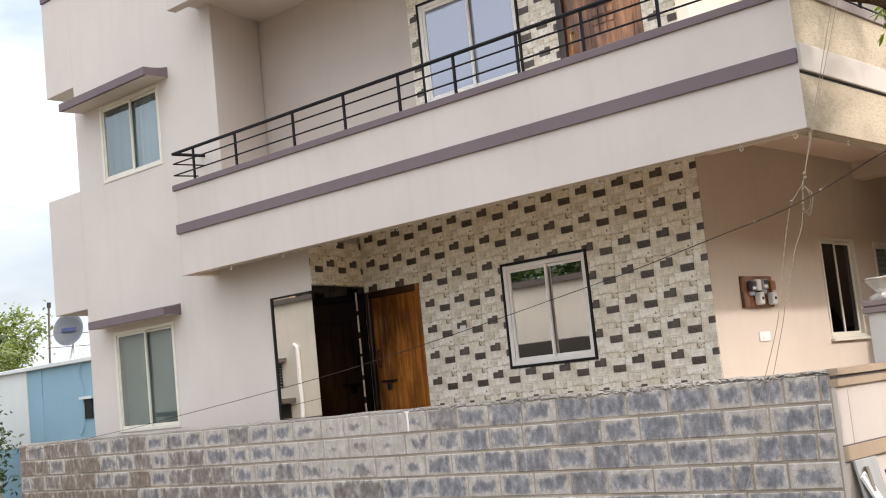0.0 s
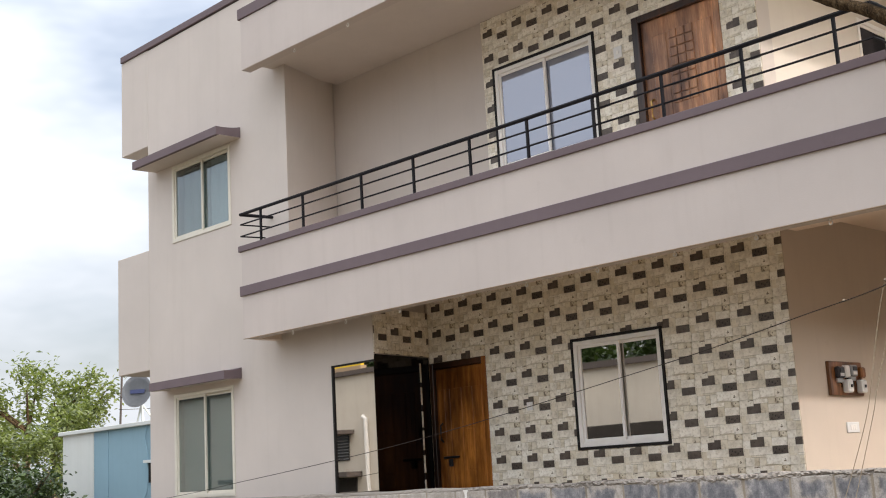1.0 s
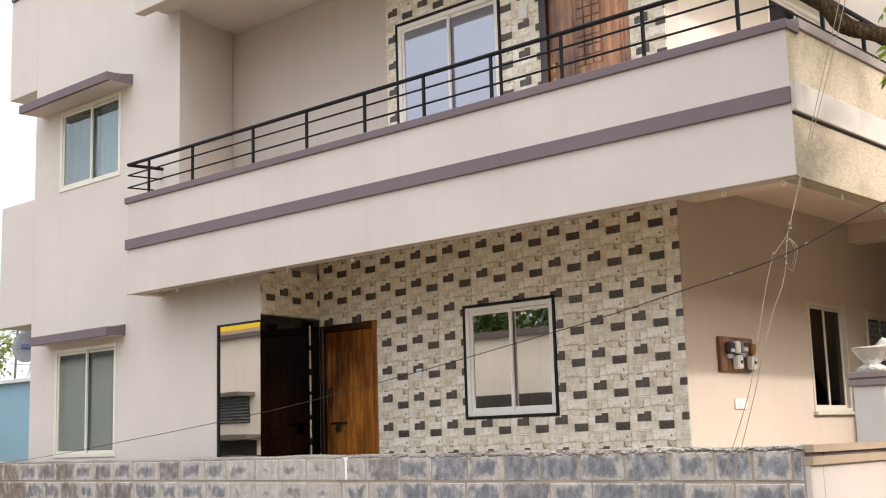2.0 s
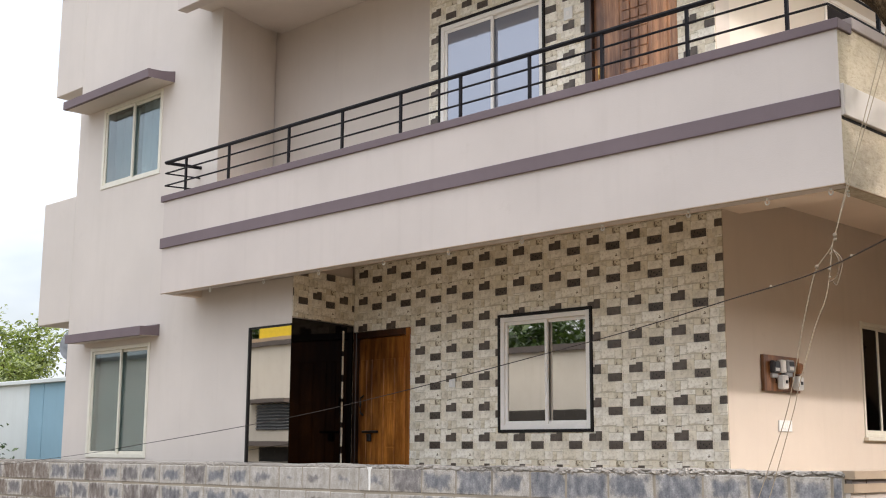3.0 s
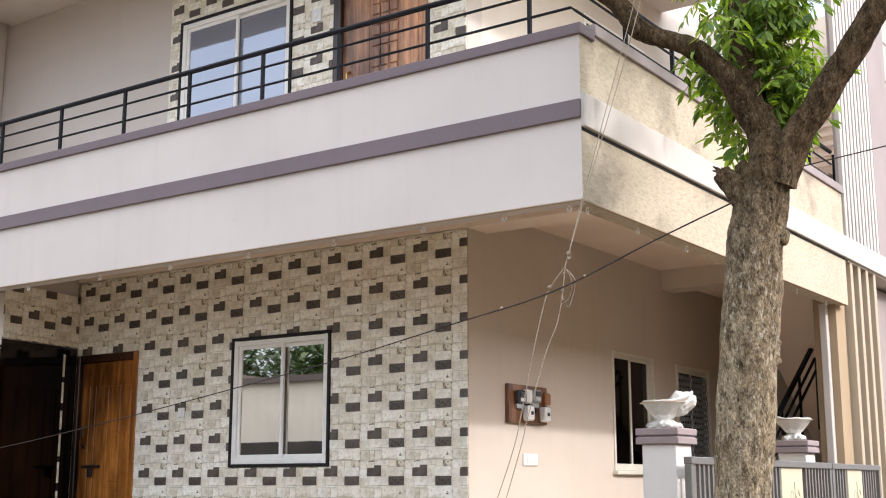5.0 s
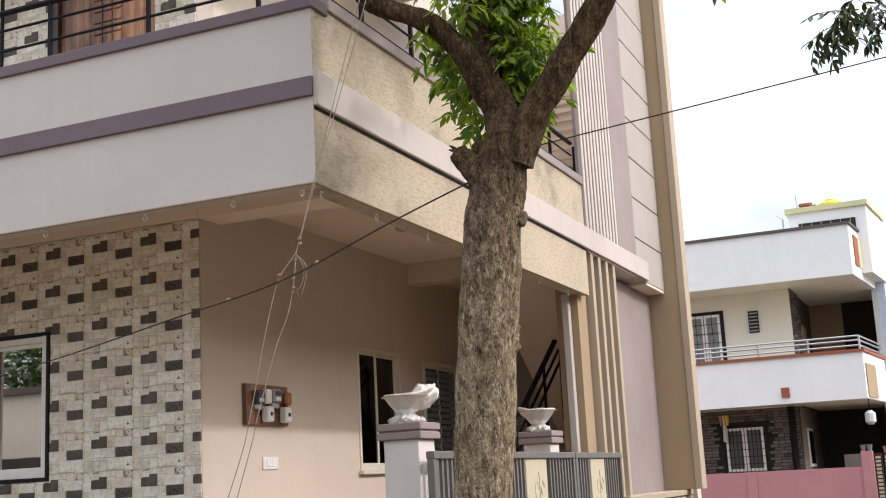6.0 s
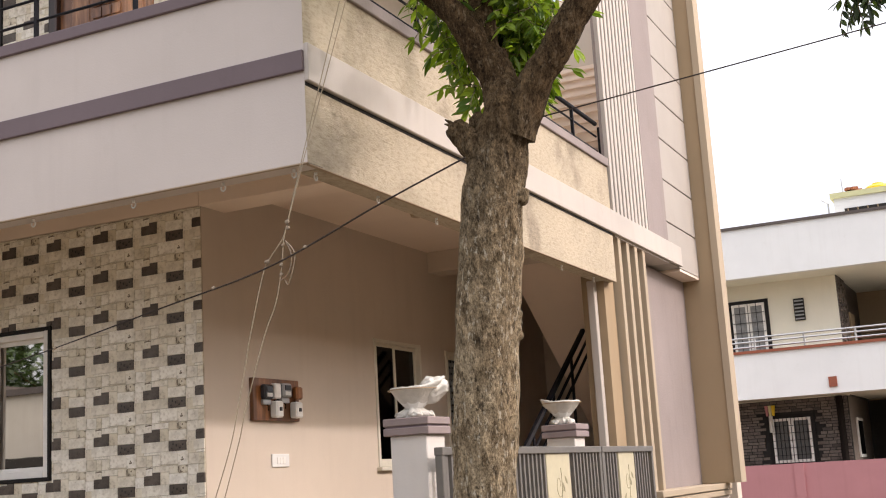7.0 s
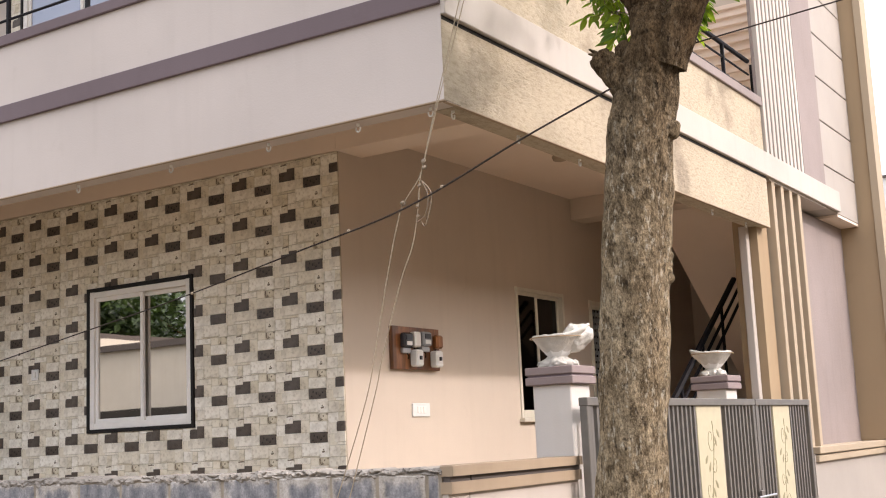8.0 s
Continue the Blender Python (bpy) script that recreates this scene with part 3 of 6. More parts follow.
part("roof", boxed(WX0 + 0.23, MX, WY + 0.23, BACK, 7.0, 7.2), SOFFIT, house, "flat roof slab")

# inner returns of the wing, slightly out of square
bm = bmesh.new()
prism(bm, [(CG[0] - 0.24, WY + 0.235), (CG[0] - 0.075, WY + 0.235), (CG[1] - 0.03, TY), (CG[1] - 0.23, TY)], 2.86, 3.73)
part("wall", bm, WING, house, "return wall above the corner glass")
bm = bmesh.new()
prism(bm, [(CG[0] - 0.24, WY + 0.4), (CG[0] - 0.12, WY + 0.4), (CG[1] - 0.08, TY), (CG[1] - 0.23, TY)], 0, 0.45)
part("wall", bm, WING, house, "low return wall beside the front door")
bm = bmesh.new()
prism(bm, [(CU[0] - 0.229, WY), (CU[0], WY), (CU[1], TY), (CU[1] - 0.23, TY), (CU[1] - 0.23, WY + 0.232), (CU[0] - 0.229, WY + 0.232)], 3.30, 7.90)
part("wall", bm, WING, house, "return wall of the upper balcony")

# tiled front walls, below and above
D1 = (-10.62, -9.69, 0.45, 2.79)
W1 = (-8.388, -7.263, 1.681, 2.79)
D2 = (-7.275, -6.215, 3.88, 6.06)
W2 = (-9.257, -7.806, 4.85, 6.058)
part("wall", wall_bm("y", TY + 0.014, TY + 0.24, CG[1] - 0.2, MX, 0, 3.73, [D1, W1]), WALL, house, "front wall behind the tiles")
part("wall", wall_bm("y", TY + 0.014, TY + 0.24, CU[1] - 0.2, MX, 3.73, 7.0, [D2, W2]), WING, house, "upper front wall")
# meter wall, below and above
SW1 = (12.74, 13.66, 1.632, 2.778)
SW2 = (14.21, 15.11, 1.45, 2.76)
SW3 = (12.32, 13.70, 4.85, 6.10)
part("wall", wall_bm("x", MX, MX - 0.23, TY + 0.24, BACK, 0, 3.74, [SW1, SW2]), WALL, house, "warm beige side wall")
part("wall", wall_bm("x", MX, MX - 0.23, TY + 0.24, BACK, 3.74, 7.0, [SW3]), UPPERCREAM, house, "upper side wall in paler cream that carries its sunlight")
part("wall", boxed(WX0, SX, BACK, BACK + 0.23, 0, 7.9), WALL, house, "back wall")

# balcony: floor slab, beams, parapet, bands
part("balcony_slab", boxed(BX0, SX - 0.02, FY + 0.02, TY, 3.73, 3.88), SOFFIT, house, "concrete balcony slab")
part("balcony_slab", boxed(MX, SX - 0.02, TY, 14.22, 3.73, 3.88), SOFFIT, house, "concrete balcony slab along the side")
bm = bmesh.new()
box(bm, BX0, SX, FY, FY + 0.16, 3.23, 4.298)
bm.normal_update()
for f in bm.faces:
    f.material_index = 1 if f.calc_center_median().x > SX - 0.01 else 0
part("parapet", bm, (FRONT, TEXTURED), house, "pinkish beige front parapet and beam")
part("beam", boxed(CG[1] - 0.02, MX, TY - 0.02, TY + 0.013, 3.548, 3.73), SOFFIT, house, "beam above the tiled wall")
part("parapet", boxed(SX - 0.16, SX, FY + 0.16, 14.13, 3.225, 4.342), TEXTURED, house, "sandy textured side parapet and beam")
part("parapet_coping", boxed(BX0 - 0.045, SX + 0.02, FY - 0.022, FY + 0.18, 4.298, 4.372, bevel=0.005), PURPLE, house, "mauve coping on the front parapet")
part("parapet_coping", boxed(SX - 0.18, SX + 0.022, FY + 0.182, 14.13, 4.342, 4.425, bevel=0.005), LAVENDER, house, "lavender coping on the side parapet")
part("band", boxed(BX0 - 0.02, SX + 0.004, FY - 0.025, FY, 3.748, 3.868, bevel=0.004), PURPLE, house, "mauve band across the front")
# near-black strip, 3 mm proud of the parapet, just below the white band
part("groove", boxed(SX - 0.004, SX + 0.003, FY + 0.005, 14.12, 3.668, 3.6895), DARK, house, "thin near-black line under the white band")
part("band", boxed(SX, SX + 0.03, FY - 0.004, 16.58, 3.69, 3.912, bevel=0.005), WHITE, house, "white band along the side")
part("beam", boxed(BX0, BX0 + 0.12, FY + 0.16, WY, 3.225, 3.73), SOFFIT, house, "short edge beam at the balcony end")
part("beam", boxed(MX + 0.001, SX - 0.16, TY - 0.02, TY + 0.29, 3.545, 3.73, bevel=0.004), SOFFIT, house, "shallow cross beam under the balcony")
part("beam", boxed(MX, SX - 0.16, 13.93, 14.22, 3.522, 3.73, bevel=0.005), WALL, house, "deep cross beam over the porch")
part("balcony_slab", boxed(MX, SX - 0.36, 14.22, 16.9, 3.64, 3.88), SOFFIT, house, "concrete slab over the stairs")
part("beam", boxed(SX - 0.358, SX - 0.001, 14.222, 16.13, 3.672, 3.89), WHITE, house, "edge slab above the slats")

part("drip_edge", boxed(BX0, SX - 0.004, FY - 0.003, FY + 0.022, 3.223, 3.2295), COPETAN, house, "thin brown unpainted drip edge")
part("drip_edge", boxed(SX - 0.022, SX + 0.003, FY + 0.024, 14.12, 3.2185, 3.2245), COPETAN, house, "thin brown unpainted drip edge")

# upper canopy
part("canopy", boxed(BX0 + 0.09, SX, FY, FY + 0.14, 6.605, 7.28, bevel=0.006), FRONT, house, "pinkish beige roof fascia over the balcony")
part("canopy_coping", boxed(BX0 + 0.05, SX + 0.02, FY - 0.02, FY + 0.16, 7.28, 7.42, bevel=0.005), PURPLE, house, "mauve coping on the roof fascia")
part("canopy_slab", boxed(BX0 + 0.09, SX - 0.02, FY + 0.14, TY + 0.01, 6.72, 6.90), WING, house, "canopy soffit over the balcony")
part("canopy_slab", boxed(MX - 0.1, SX - 0.02, TY + 0.01, 14.2, 6.72, 6.90), WING, house, "canopy soffit along the side")
part("canopy", boxed(SX - 0.14, SX, FY + 0.14, 14.2, 6.605, 7.40), TEXTURED, house, "sandy textured roof fascia along the side")


def hood(x0, x1, y_out, z_low, z_top):
    """Sloping concrete sunshade with a mauve rim."""
    bm = bmesh.new()
    rim = 0.108
    crown = [(WY + (y_out - WY) * q, z_low + rim + (z_top - z_low - rim) * (1 - q) ** 2.4) for q in (0, 0.15, 0.3, 0.5, 0.75, 1)]
    prof = crown + [(y_out, z_low), (y_out + 0.05, z_low), (WY, z_low + 0.008)]
    a = [bm.verts.new((x0, y, z)) for y, z in prof]
    b = [bm.verts.new((x1, y, z)) for y, z in prof]
    bm.faces.new(a)
    bm.faces.new(b[::-1])
    for i in range(len(prof)):
        j = (i + 1) % len(prof)
        f = bm.faces.new((a[i], a[j], b[j], b[i]))
        f.material_index = 1 if i == len(crown) + 1 else 0
    return part("sunshade", bm, (PURPLE, WING), house, "sloping concrete sunshade with mauve rim")


hood(-15.04, -12.905, 8.82, 5.985, 6.137)
hood(-14.82, -13.0, 8.93, 2.825, 2.976)

# stair tower at the far end of the side
part("column", boxed(SX - 0.22, SX - 0.15, 13.89, 13.97, 0, 3.225, bevel=0.006), WHITE, house, "white porch column edge")
part("column", boxed(SX - 0.30, SX - 0.08, 13.98, 14.27, 0, 3.70), BROWN, house, "tan brown porch column")
for i in range(4):
    y = 14.30 + i * 0.27
    part("slat", boxed(SX - 0.24, SX - 0.005, y, y + 0.085, 1.25, 3.676, bevel=0.004), TAN, house)
part("wall", boxed(SX - 0.34, SX - 0.26, 14.26, 15.40, 1.25, 3.676), BROWN, house, "tan brown wall behind the slats")
part("wall", boxed(SX - 0.30, SX - 0.21, 15.40, 17.465, 1.25, 3.645), LAVENDER, house, "lavender textured panel")
part("ledge", boxed(SX - 0.20, SX + 0.06, 14.85, 17.80, 1.192, 1.258, bevel=0.006), TAN, house, "light tan ledge")
part("ledge", boxed(SX - 0.20, SX + 0.045, 14.85, 17.80, 1.118, 1.180, bevel=0.006), TAN, house, "light tan ledge")
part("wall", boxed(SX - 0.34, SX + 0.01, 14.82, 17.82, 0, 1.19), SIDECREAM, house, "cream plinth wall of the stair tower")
part("fin", boxed(SX - 0.3, SX + 0.168, 17.47, 17.69, 1.26, 8.2, bevel=0.006), BROWN, house, "tall tan brown end fin")
part("fin_edge", boxed(SX + 0.170, SX + 0.25, 17.45, 17.71, 1.26, 8.2), TAN, house, "light tan edge of the fin")
part("wall", boxed(SX - 0.045, SX - 0.02, 14.14, 15.36, 3.9, 8.0), LAVENDER, house, "backing of the white ribs")
for i in range(10):
    y = 14.15 + i * 0.1215
    part("rib", boxed(SX - 0.02, SX + 0.025, y, y + 0.068, 3.9, 8.0, bevel=0.004), WHITE, house)
part("wall", boxed(SX - 0.34, SX + 0.012, 15.37, 16.12, 3.895, 8.0), LAVENDER, house, "lavender textured strip")
for i in range(9):
    z = 3.678 + 0.4845 * i
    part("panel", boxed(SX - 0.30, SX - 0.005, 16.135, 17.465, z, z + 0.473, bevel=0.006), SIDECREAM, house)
part("slab", boxed(SX - 0.358, SX - 0.012, 16.585, 17.465, 3.648, 3.676), SOFFIT, house, "soffit of the upper stair tower")
part("wall", boxed(SX - 0.34, SX - 0.02, 16.125, 17.465, 3.9, 8.18), COPING, house, "backing of the cream panels")
part("wall", boxed(MX, SX - 0.36, 17.0, 17.2, 0, 7), WALL, house, "end wall of the stairwell")

# ---- wall tiles ----
# One tile holds raised stones: (u0, u1, v0, v1, height, 0 pale / 1 dark / 2 crackled / 3 tan), in tile widths of PU x PV.
PU, PV = 0.465, 0.305
STONES = [
    (0.000, 0.075, 0.000, 0.080, 0.0026, 3), (0.075, 0.150, 0.000, 0.080, 0.0040, 0), (0.150, 0.305, 0.010, 0.100, 0.0046, 0), (0.305, 0.396, 0.000, 0.100, 0.0050, 0), (0.396, 0.492, 0.000, 0.080, 0.0044, 0),
    (0.150, 0.305, 0.000, 0.010, 0.0030, 3), (-0.024, 0.226, 0.100, 0.174, 0.0048, 0), (0.000, 0.150, 0.080, 0.100, 0.0040, 0), (0.226, 0.382, 0.100, 0.174, 0.0056, 1), (0.382, 0.465, 0.080, 0.160, 0.0034, 3),
    (0.000, 0.075, 0.174, 0.242, 0.0060, 1), (0.075, 0.147, 0.174, 0.262, 0.0060, 1), (0.147, 0.226, 0.174, 0.262, 0.0036, 3), (0.226, 0.382, 0.174, 0.250, 0.0044, 0), (0.384, 0.465, 0.160, 0.233, 0.0040, 0),
    (0.000, 0.075, 0.242, 0.305, 0.0036, 0), (0.075, 0.226, 0.262, 0.305, 0.0034, 0), (0.226, 0.300, 0.250, 0.305, 0.0040, 3), (0.300, 0.390, 0.250, 0.305, 0.0052, 2), (0.390, 0.484, 0.233, 0.305, 0.0048, 0),
]
CHIPS = [(0.020, 0.082, 0.288, 0.301, 5), (0.330, 0.356, 0.030, 0.046, 5), (0.340, 0.350, 0.046, 0.058, 5), (0.306, 0.318, 0.256, 0.300, 5), (0.318, 0.350, 0.254, 0.264, 5), (0.345, 0.358, 0.276, 0.292, 5),
         (0.247, 0.263, 0.112, 0.128, 4), (0.288, 0.302, 0.128, 0.150, 4), (0.318, 0.336, 0.114, 0.130, 4), (0.345, 0.358, 0.136, 0.152, 4), (0.262, 0.274, 0.142, 0.160, 4)]


def cut_rect(r, holes):
    """What is left of a rectangle (u0, u1, z0, z1) once the holes are taken out, as rectangles."""
    left = [r]
    for h in holes:
        nxt = []
        for a, b, c, d in left:
            if h[1] <= a or h[0] >= b or h[3] <= c or h[2] >= d:
                nxt.append((a, b, c, d))
                continue
            if a < h[0]:
                nxt.append((a, h[0], c, d))
            if b > h[1]:
                nxt.append((h[1], b, c, d))
            a2, b2 = max(a, h[0]), min(b, h[1])
            if c < h[2]:
                nxt.append((a2, b2, c, h[2]))
            if d > h[3]:
                nxt.append((a2, b2, h[3], d))
        left = nxt
    return [q for q in left if q[1] - q[0] > 0.006 and q[3] - q[2] > 0.006]


def stone(bm, a, b, c, d, out, mat, ch=0.0018):
    """A raised stone with chamfered edges, standing out towards -y from the plane y = 0."""
    g = 0.0004
    out *= 1.25
    a, b, c, d = a + g, b - g, c + g, d - g
    wob = [0.0016 * math.sin(a * 173 + c * 311 + q * 2.3) for q in range(8)]
    ch = min(ch, (b - a) / 3, (d - c) / 3)
    rim = [(a + wob[0], c + wob[1]), (b + wob[2], c + wob[3]), (b + wob[4], d + wob[5]), (a + wob[6], d + wob[7])]
    lo = [bm.verts.new((u, 0, z)) for u, z in rim]
    tilt = [0.75 + 0.5 * abs(math.sin(a * 91 + c * 57 + q * 1.9)) for q in range(4)]
    hi = [bm.verts.new((u, -out * t, z)) for t, (u, z) in zip(tilt, ((u + ch * p, z + ch * q) for (u, z), (p, q) in zip(rim, ((1, 1), (-1, 1), (-1, -1), (1, -1)))))]
    for i in range(4):
        j = (i + 1) % 4
        bm.faces.new((lo[i], lo[j], hi[j], hi[i])).material_index = mat
    bm.faces.new(hi).material_index = mat


def tile_mesh(pieces, whole=False):
    bm = bmesh.new()
    for a, b, c, d, out, mat in pieces:
        if not (whole and mat == 1 and c == 0.174 and b < 0.2):
            stone(bm, a, b, c, d, out, mat)
    if whole:
        # the stepped dark stone is one piece
        o, e = 0.0076, 0.0022
        step = [(0, 0.174, 1, 1), (0.147, 0.174, -1, 1), (0.147, 0.262, -1, -1), (0.075, 0.262, 1, -1), (0.075, 0.242, 1, -1), (0, 0.242, 1, -1)]
        lo = [bm.verts.new((u, 0, v)) for u, v, _, _ in step]
        hi = [bm.verts.new((u + e * p, -o, v + e * q)) for u, v, p, q in step]
        bm.faces.new(hi).material_index = 1
        for p in range(6):
            bm.faces.new((lo[p], lo[(p + 1) % 6], hi[(p + 1) % 6], hi[p])).material_index = 1
        for i, (a, b, c, d, mat) in enumerate(CHIPS):
            o, k = 0.0086, 0.3 * (b - a) * (1 if i % 2 else -1)
            q = [bm.verts.new(v) for v in ((a + max(k, 0), -o, c), (b, -o, c + 0.004), (b + min(k, 0), -o, d), (a, -o, d - 0.006))]
            r = [bm.verts.new((v.co.x, 0, v.co.z)) for v in q]
            bm.faces.new(q).material_index = mat
            for p in range(4):
                bm.faces.new((q[p], q[(p + 1) % 4], r[(p + 1) % 4], r[p])).material_index = mat
    me = bpy.data.meshes.new("tile")
    bm.to_mesh(me)
    bm.free()
    for mt in (LIGHTSTONE, DARKSTONE, ACCENT, TANSTONE, PIT, CHIP):
        me.materials.append(mt)
    return me


WHOLE_TILE = tile_mesh(STONES, True)


def tile_wall(name, label, u0, u1, z0, z1, holes, ou, oz, place):
    """Lays tiles over u0..u1, z0..z1 round the openings. place: the pose that carries the plane y = 0 to the wall."""
    backing = wall_bm("y", 0.0, 0.012, u0, u1, z0, z1, [h for h in holes])
    inv = Matrix.Translation(-BASES[house.name]) @ place
    bmesh.ops.transform(backing, matrix=place, verts=backing.verts)
    base = part(name, backing, GROUT, house, label)
    i0, i1 = math.floor((u0 - ou) / PU), math.ceil((u1 - ou) / PU)
    k0, k1 = math.floor((z0 - oz) / PV), math.ceil((z1 - oz) / PV)
    outside = [(u0 - 1, u0, z0 - 1, z1 + 1), (u1, u1 + 1, z0 - 1, z1 + 1), (u0 - 1, u1 + 1, z0 - 1, z0), (u0 - 1, u1 + 1, z1, z1 + 1)] + list(holes)
    for i in range(i0, i1):
        for k in range(k0, k1):
            bu, bz = ou + i * PU, oz + k * PV
            pieces, whole = [], True
            for a, b, c, d, out, mat in STONES:
                r = (bu + a, bu + b, bz + c, bz + d)
                left = cut_rect(r, outside)
                whole &= left == [r]
                pieces += [(q[0] - bu, q[1] - bu, q[2] - bz, q[3] - bz, out, mat) for q in left]
            if not pieces:
                continue
            ob = new("tile", WHOLE_TILE if whole else tile_mesh(pieces))
            ob.parent = base
            ob.matrix_basis = inv @ Matrix.Translation((bu, 0, bz))


def grown(h, e):
    return (h[0] - e, h[1] + e, h[2] - e, h[3] + e)


# ---- windows and doors ----
def sliding_window(name, label, h, y, frame_mat, pane_mats, trim=None, axis="y", out=1, split=0.5, sill=0.0, fw=0.05):
    """A two-sash sliding window in the opening h of a wall; out: towards which side of the plane it faces."""
    u0, u1, z0, z1 = h

    def slab(a, b, p, q, c, d, bevel=0.003):
        lo, hi = sorted((y - out * p, y - out * q))
        return boxed(a, b, lo, hi, c, d, bevel=bevel) if axis == "y" else boxed(lo, hi, a, b, c, d, bevel=bevel)

    win = part(name, slab(u0, u1, -0.045, -0.035, z1 - fw, z1 - 0.002, 0.0), frame_mat, house, label)
    if trim:
        t = 0.028
        for nm, q in (("trim", (u0 - t, u0, z0 - t, z1 + t)), ("trim", (u1, u1 + t, z0 - t, z1 + t)), ("trim", (u0, u1, z1, z1 + t)), ("trim", (u0, u1, z0 - t, z0))):
            part(nm, slab(q[0], q[1], 0.022, -0.10, q[2], q[3]), trim, win)
    for q in ((u0, u0 + fw, z0, z1), (u1 - fw, u1, z0, z1), (u0 + fw, u1 - fw, z1 - fw, z1 - 0.003), (u0 + fw, u1 - fw, z0, z0 + fw)):
        part("frame", slab(q[0], q[1], 0.012, -0.07, q[2], q[3]), frame_mat, win)
    um = u0 + (u1 - u0) * split
    sf = 0.032
    for n, (a, b, p) in enumerate(((u0 + fw, um + sf, -0.005), (um - sf, u1 - fw, -0.034))):
        for q in ((a, a + sf, z0 + fw, z1 - fw), (b - sf, b, z0 + fw, z1 - fw), (a + sf, b - sf, z1 - fw - sf, z1 - fw), (a + sf, b - sf, z0 + fw, z0 + fw + sf)):
            part("sash", slab(q[0], q[1], p, p - 0.026, q[2], q[3], 0.002), frame_mat, win)
        part("pane", slab(a + sf, b - sf, p - 0.012, p - 0.016, z0 + fw + sf, z1 - fw - sf, 0.0), pane_mats[n], win)
    if sill:
        part("sill", slab(u0 - 0.03, u1 + 0.03, 0.05, -0.02, z0 - sill, z0 - 0.002), frame_mat, win)
    return win


sliding_window("window", "white sliding window with mirror-film glass and black granite border", W1, TY, UPVC, (FILM, FILM), BLACKTRIM)
sliding_window("window", "white balcony window with the mirrored sky partly put into its glass colour", W2, TY, UPVC, (FILMBLUE, FILMBLUE), BLACKTRIM)
lw = sliding_window("window", "cream sliding window with grey slatted blinds", H_LW, WY, CREAMFRAME, (TINTED, TINTED))
uw = sliding_window("window", "cream sliding window with a white curtain", H_UW, WY, CREAMFRAME, (TINTED, TINTED))
sliding_window("window", "cream sliding window with dark glass under the porch", SW1, MX, CREAMFRAME, (BLACKGLASS, BLACKGLASS), None, "x", -1, 0.42, 0.035, fw=0.036)
gw = sliding_window("window", "cream porch window with louvres and grille", SW2, MX, CREAMFRAME, (BLACKGLASS, BLACKGLASS), None, "x", -1, 0.45, 0.05)
sliding_window("window", "white sliding window on the upper side wall", SW3, MX, UPVC, (BLACKGLASS, BLACKGLASS), None, "x", -1, 0.5, 0.05)

for i in range(34):
    z = H_LW[2] + 0.09 + i * 0.038
    bm = bmesh.new()
    box(bm, H_LW[0] + 0.06, H_LW[1] - 0.06, WY + 0.105, WY + 0.125, z, z + 0.0372)
    part("blind_slat", bm, BLIND, lw)
bm = bmesh.new()
cols = [[bm.verts.new((x, WY + 0.13 + 0.022 * math.sin(x * 46) + 0.008 * math.sin(x * 19 + z * 3), z)) for z in (4.88, 5.3, 5.92)] for x in np.linspace(-13.80, -13.15, 60)]
for a, b in zip(cols, cols[1:]):
    for k in range(2):
        bm.faces.new((a[k], b[k], b[k + 1], a[k + 1]))
part("curtain", bm, CURTAIN, uw, "gathered white curtain", smooth=True)
bm = bmesh.new()
cols = [[bm.verts.new((x, WY + 0.16 + 0.02 * math.sin(x * 30), z)) for z in (4.88, 5.92)] for x in np.linspace(-14.55, -13.82, 40)]
for a, b in zip(cols, cols[1:]):
    bm.faces.new((a[0], b[0], b[1], a[1]))
part("curtain", bm, BLIND, uw, "grey curtain", smooth=True)
# one black sheet takes the place of the unlit rooms
part("room_backdrop", boxed(-14.9, -12.6, WY + 0.5, WY + 0.52, 0.6, 6.6), DARK, house, "near-black sheet standing in for the unlit room behind the wing windows")
for i in range(18):
    z = SW2[2] + 0.09 + i * 0.063
    part("louvre", boxed(MX - 0.03, MX - 0.012, SW2[0] + 0.07, SW2[1] - 0.07, z, z + 0.040), LOUVREGLASS, gw)
bm = bmesh.new()
for i in range(12):
    y = SW2[0] + 0.085 + 0.065 * i
    for s in (-1, 1):
        tube(bm, [(MX + 0.004, y + (s * 0.030 if q % 2 else 0), SW2[2] + 0.08 + 0.057 * q) for q in range(21)], 0.0045, 4)
part("grille", bm, DISH, gw, "diamond wire grille")

# corner glass beside the door: mirror film in front, black granite on the return
cg = part("corner_glass", boxed(-11.17, -11.145, WY - 0.012, WY + 0.03, 0.45, 2.80), BLACKTRIM, house, "tall corner glazing with black granite surround")
part("pane", boxed(-11.145, CG[0] - 0.01, WY + 0.004, WY + 0.012, 0.45, 2.777), FILM, cg, "mirror-film glass")
part("frame", boxed(-11.145, CG[0], WY - 0.006, WY + 0.02, 2.778, 2.80), BLACKTRIM, cg, "black head strip")
bm = bmesh.new()
prism(bm, [(CG[0] - 0.03, WY + 0.02), (CG[0], WY + 0.004), (CG[1] + 0.005, TY - 0.016), (CG[1] - 0.03, TY - 0.016)], 0.45, 2.86)
part("return_panel", bm, GRANITE, cg, "polished black granite return")


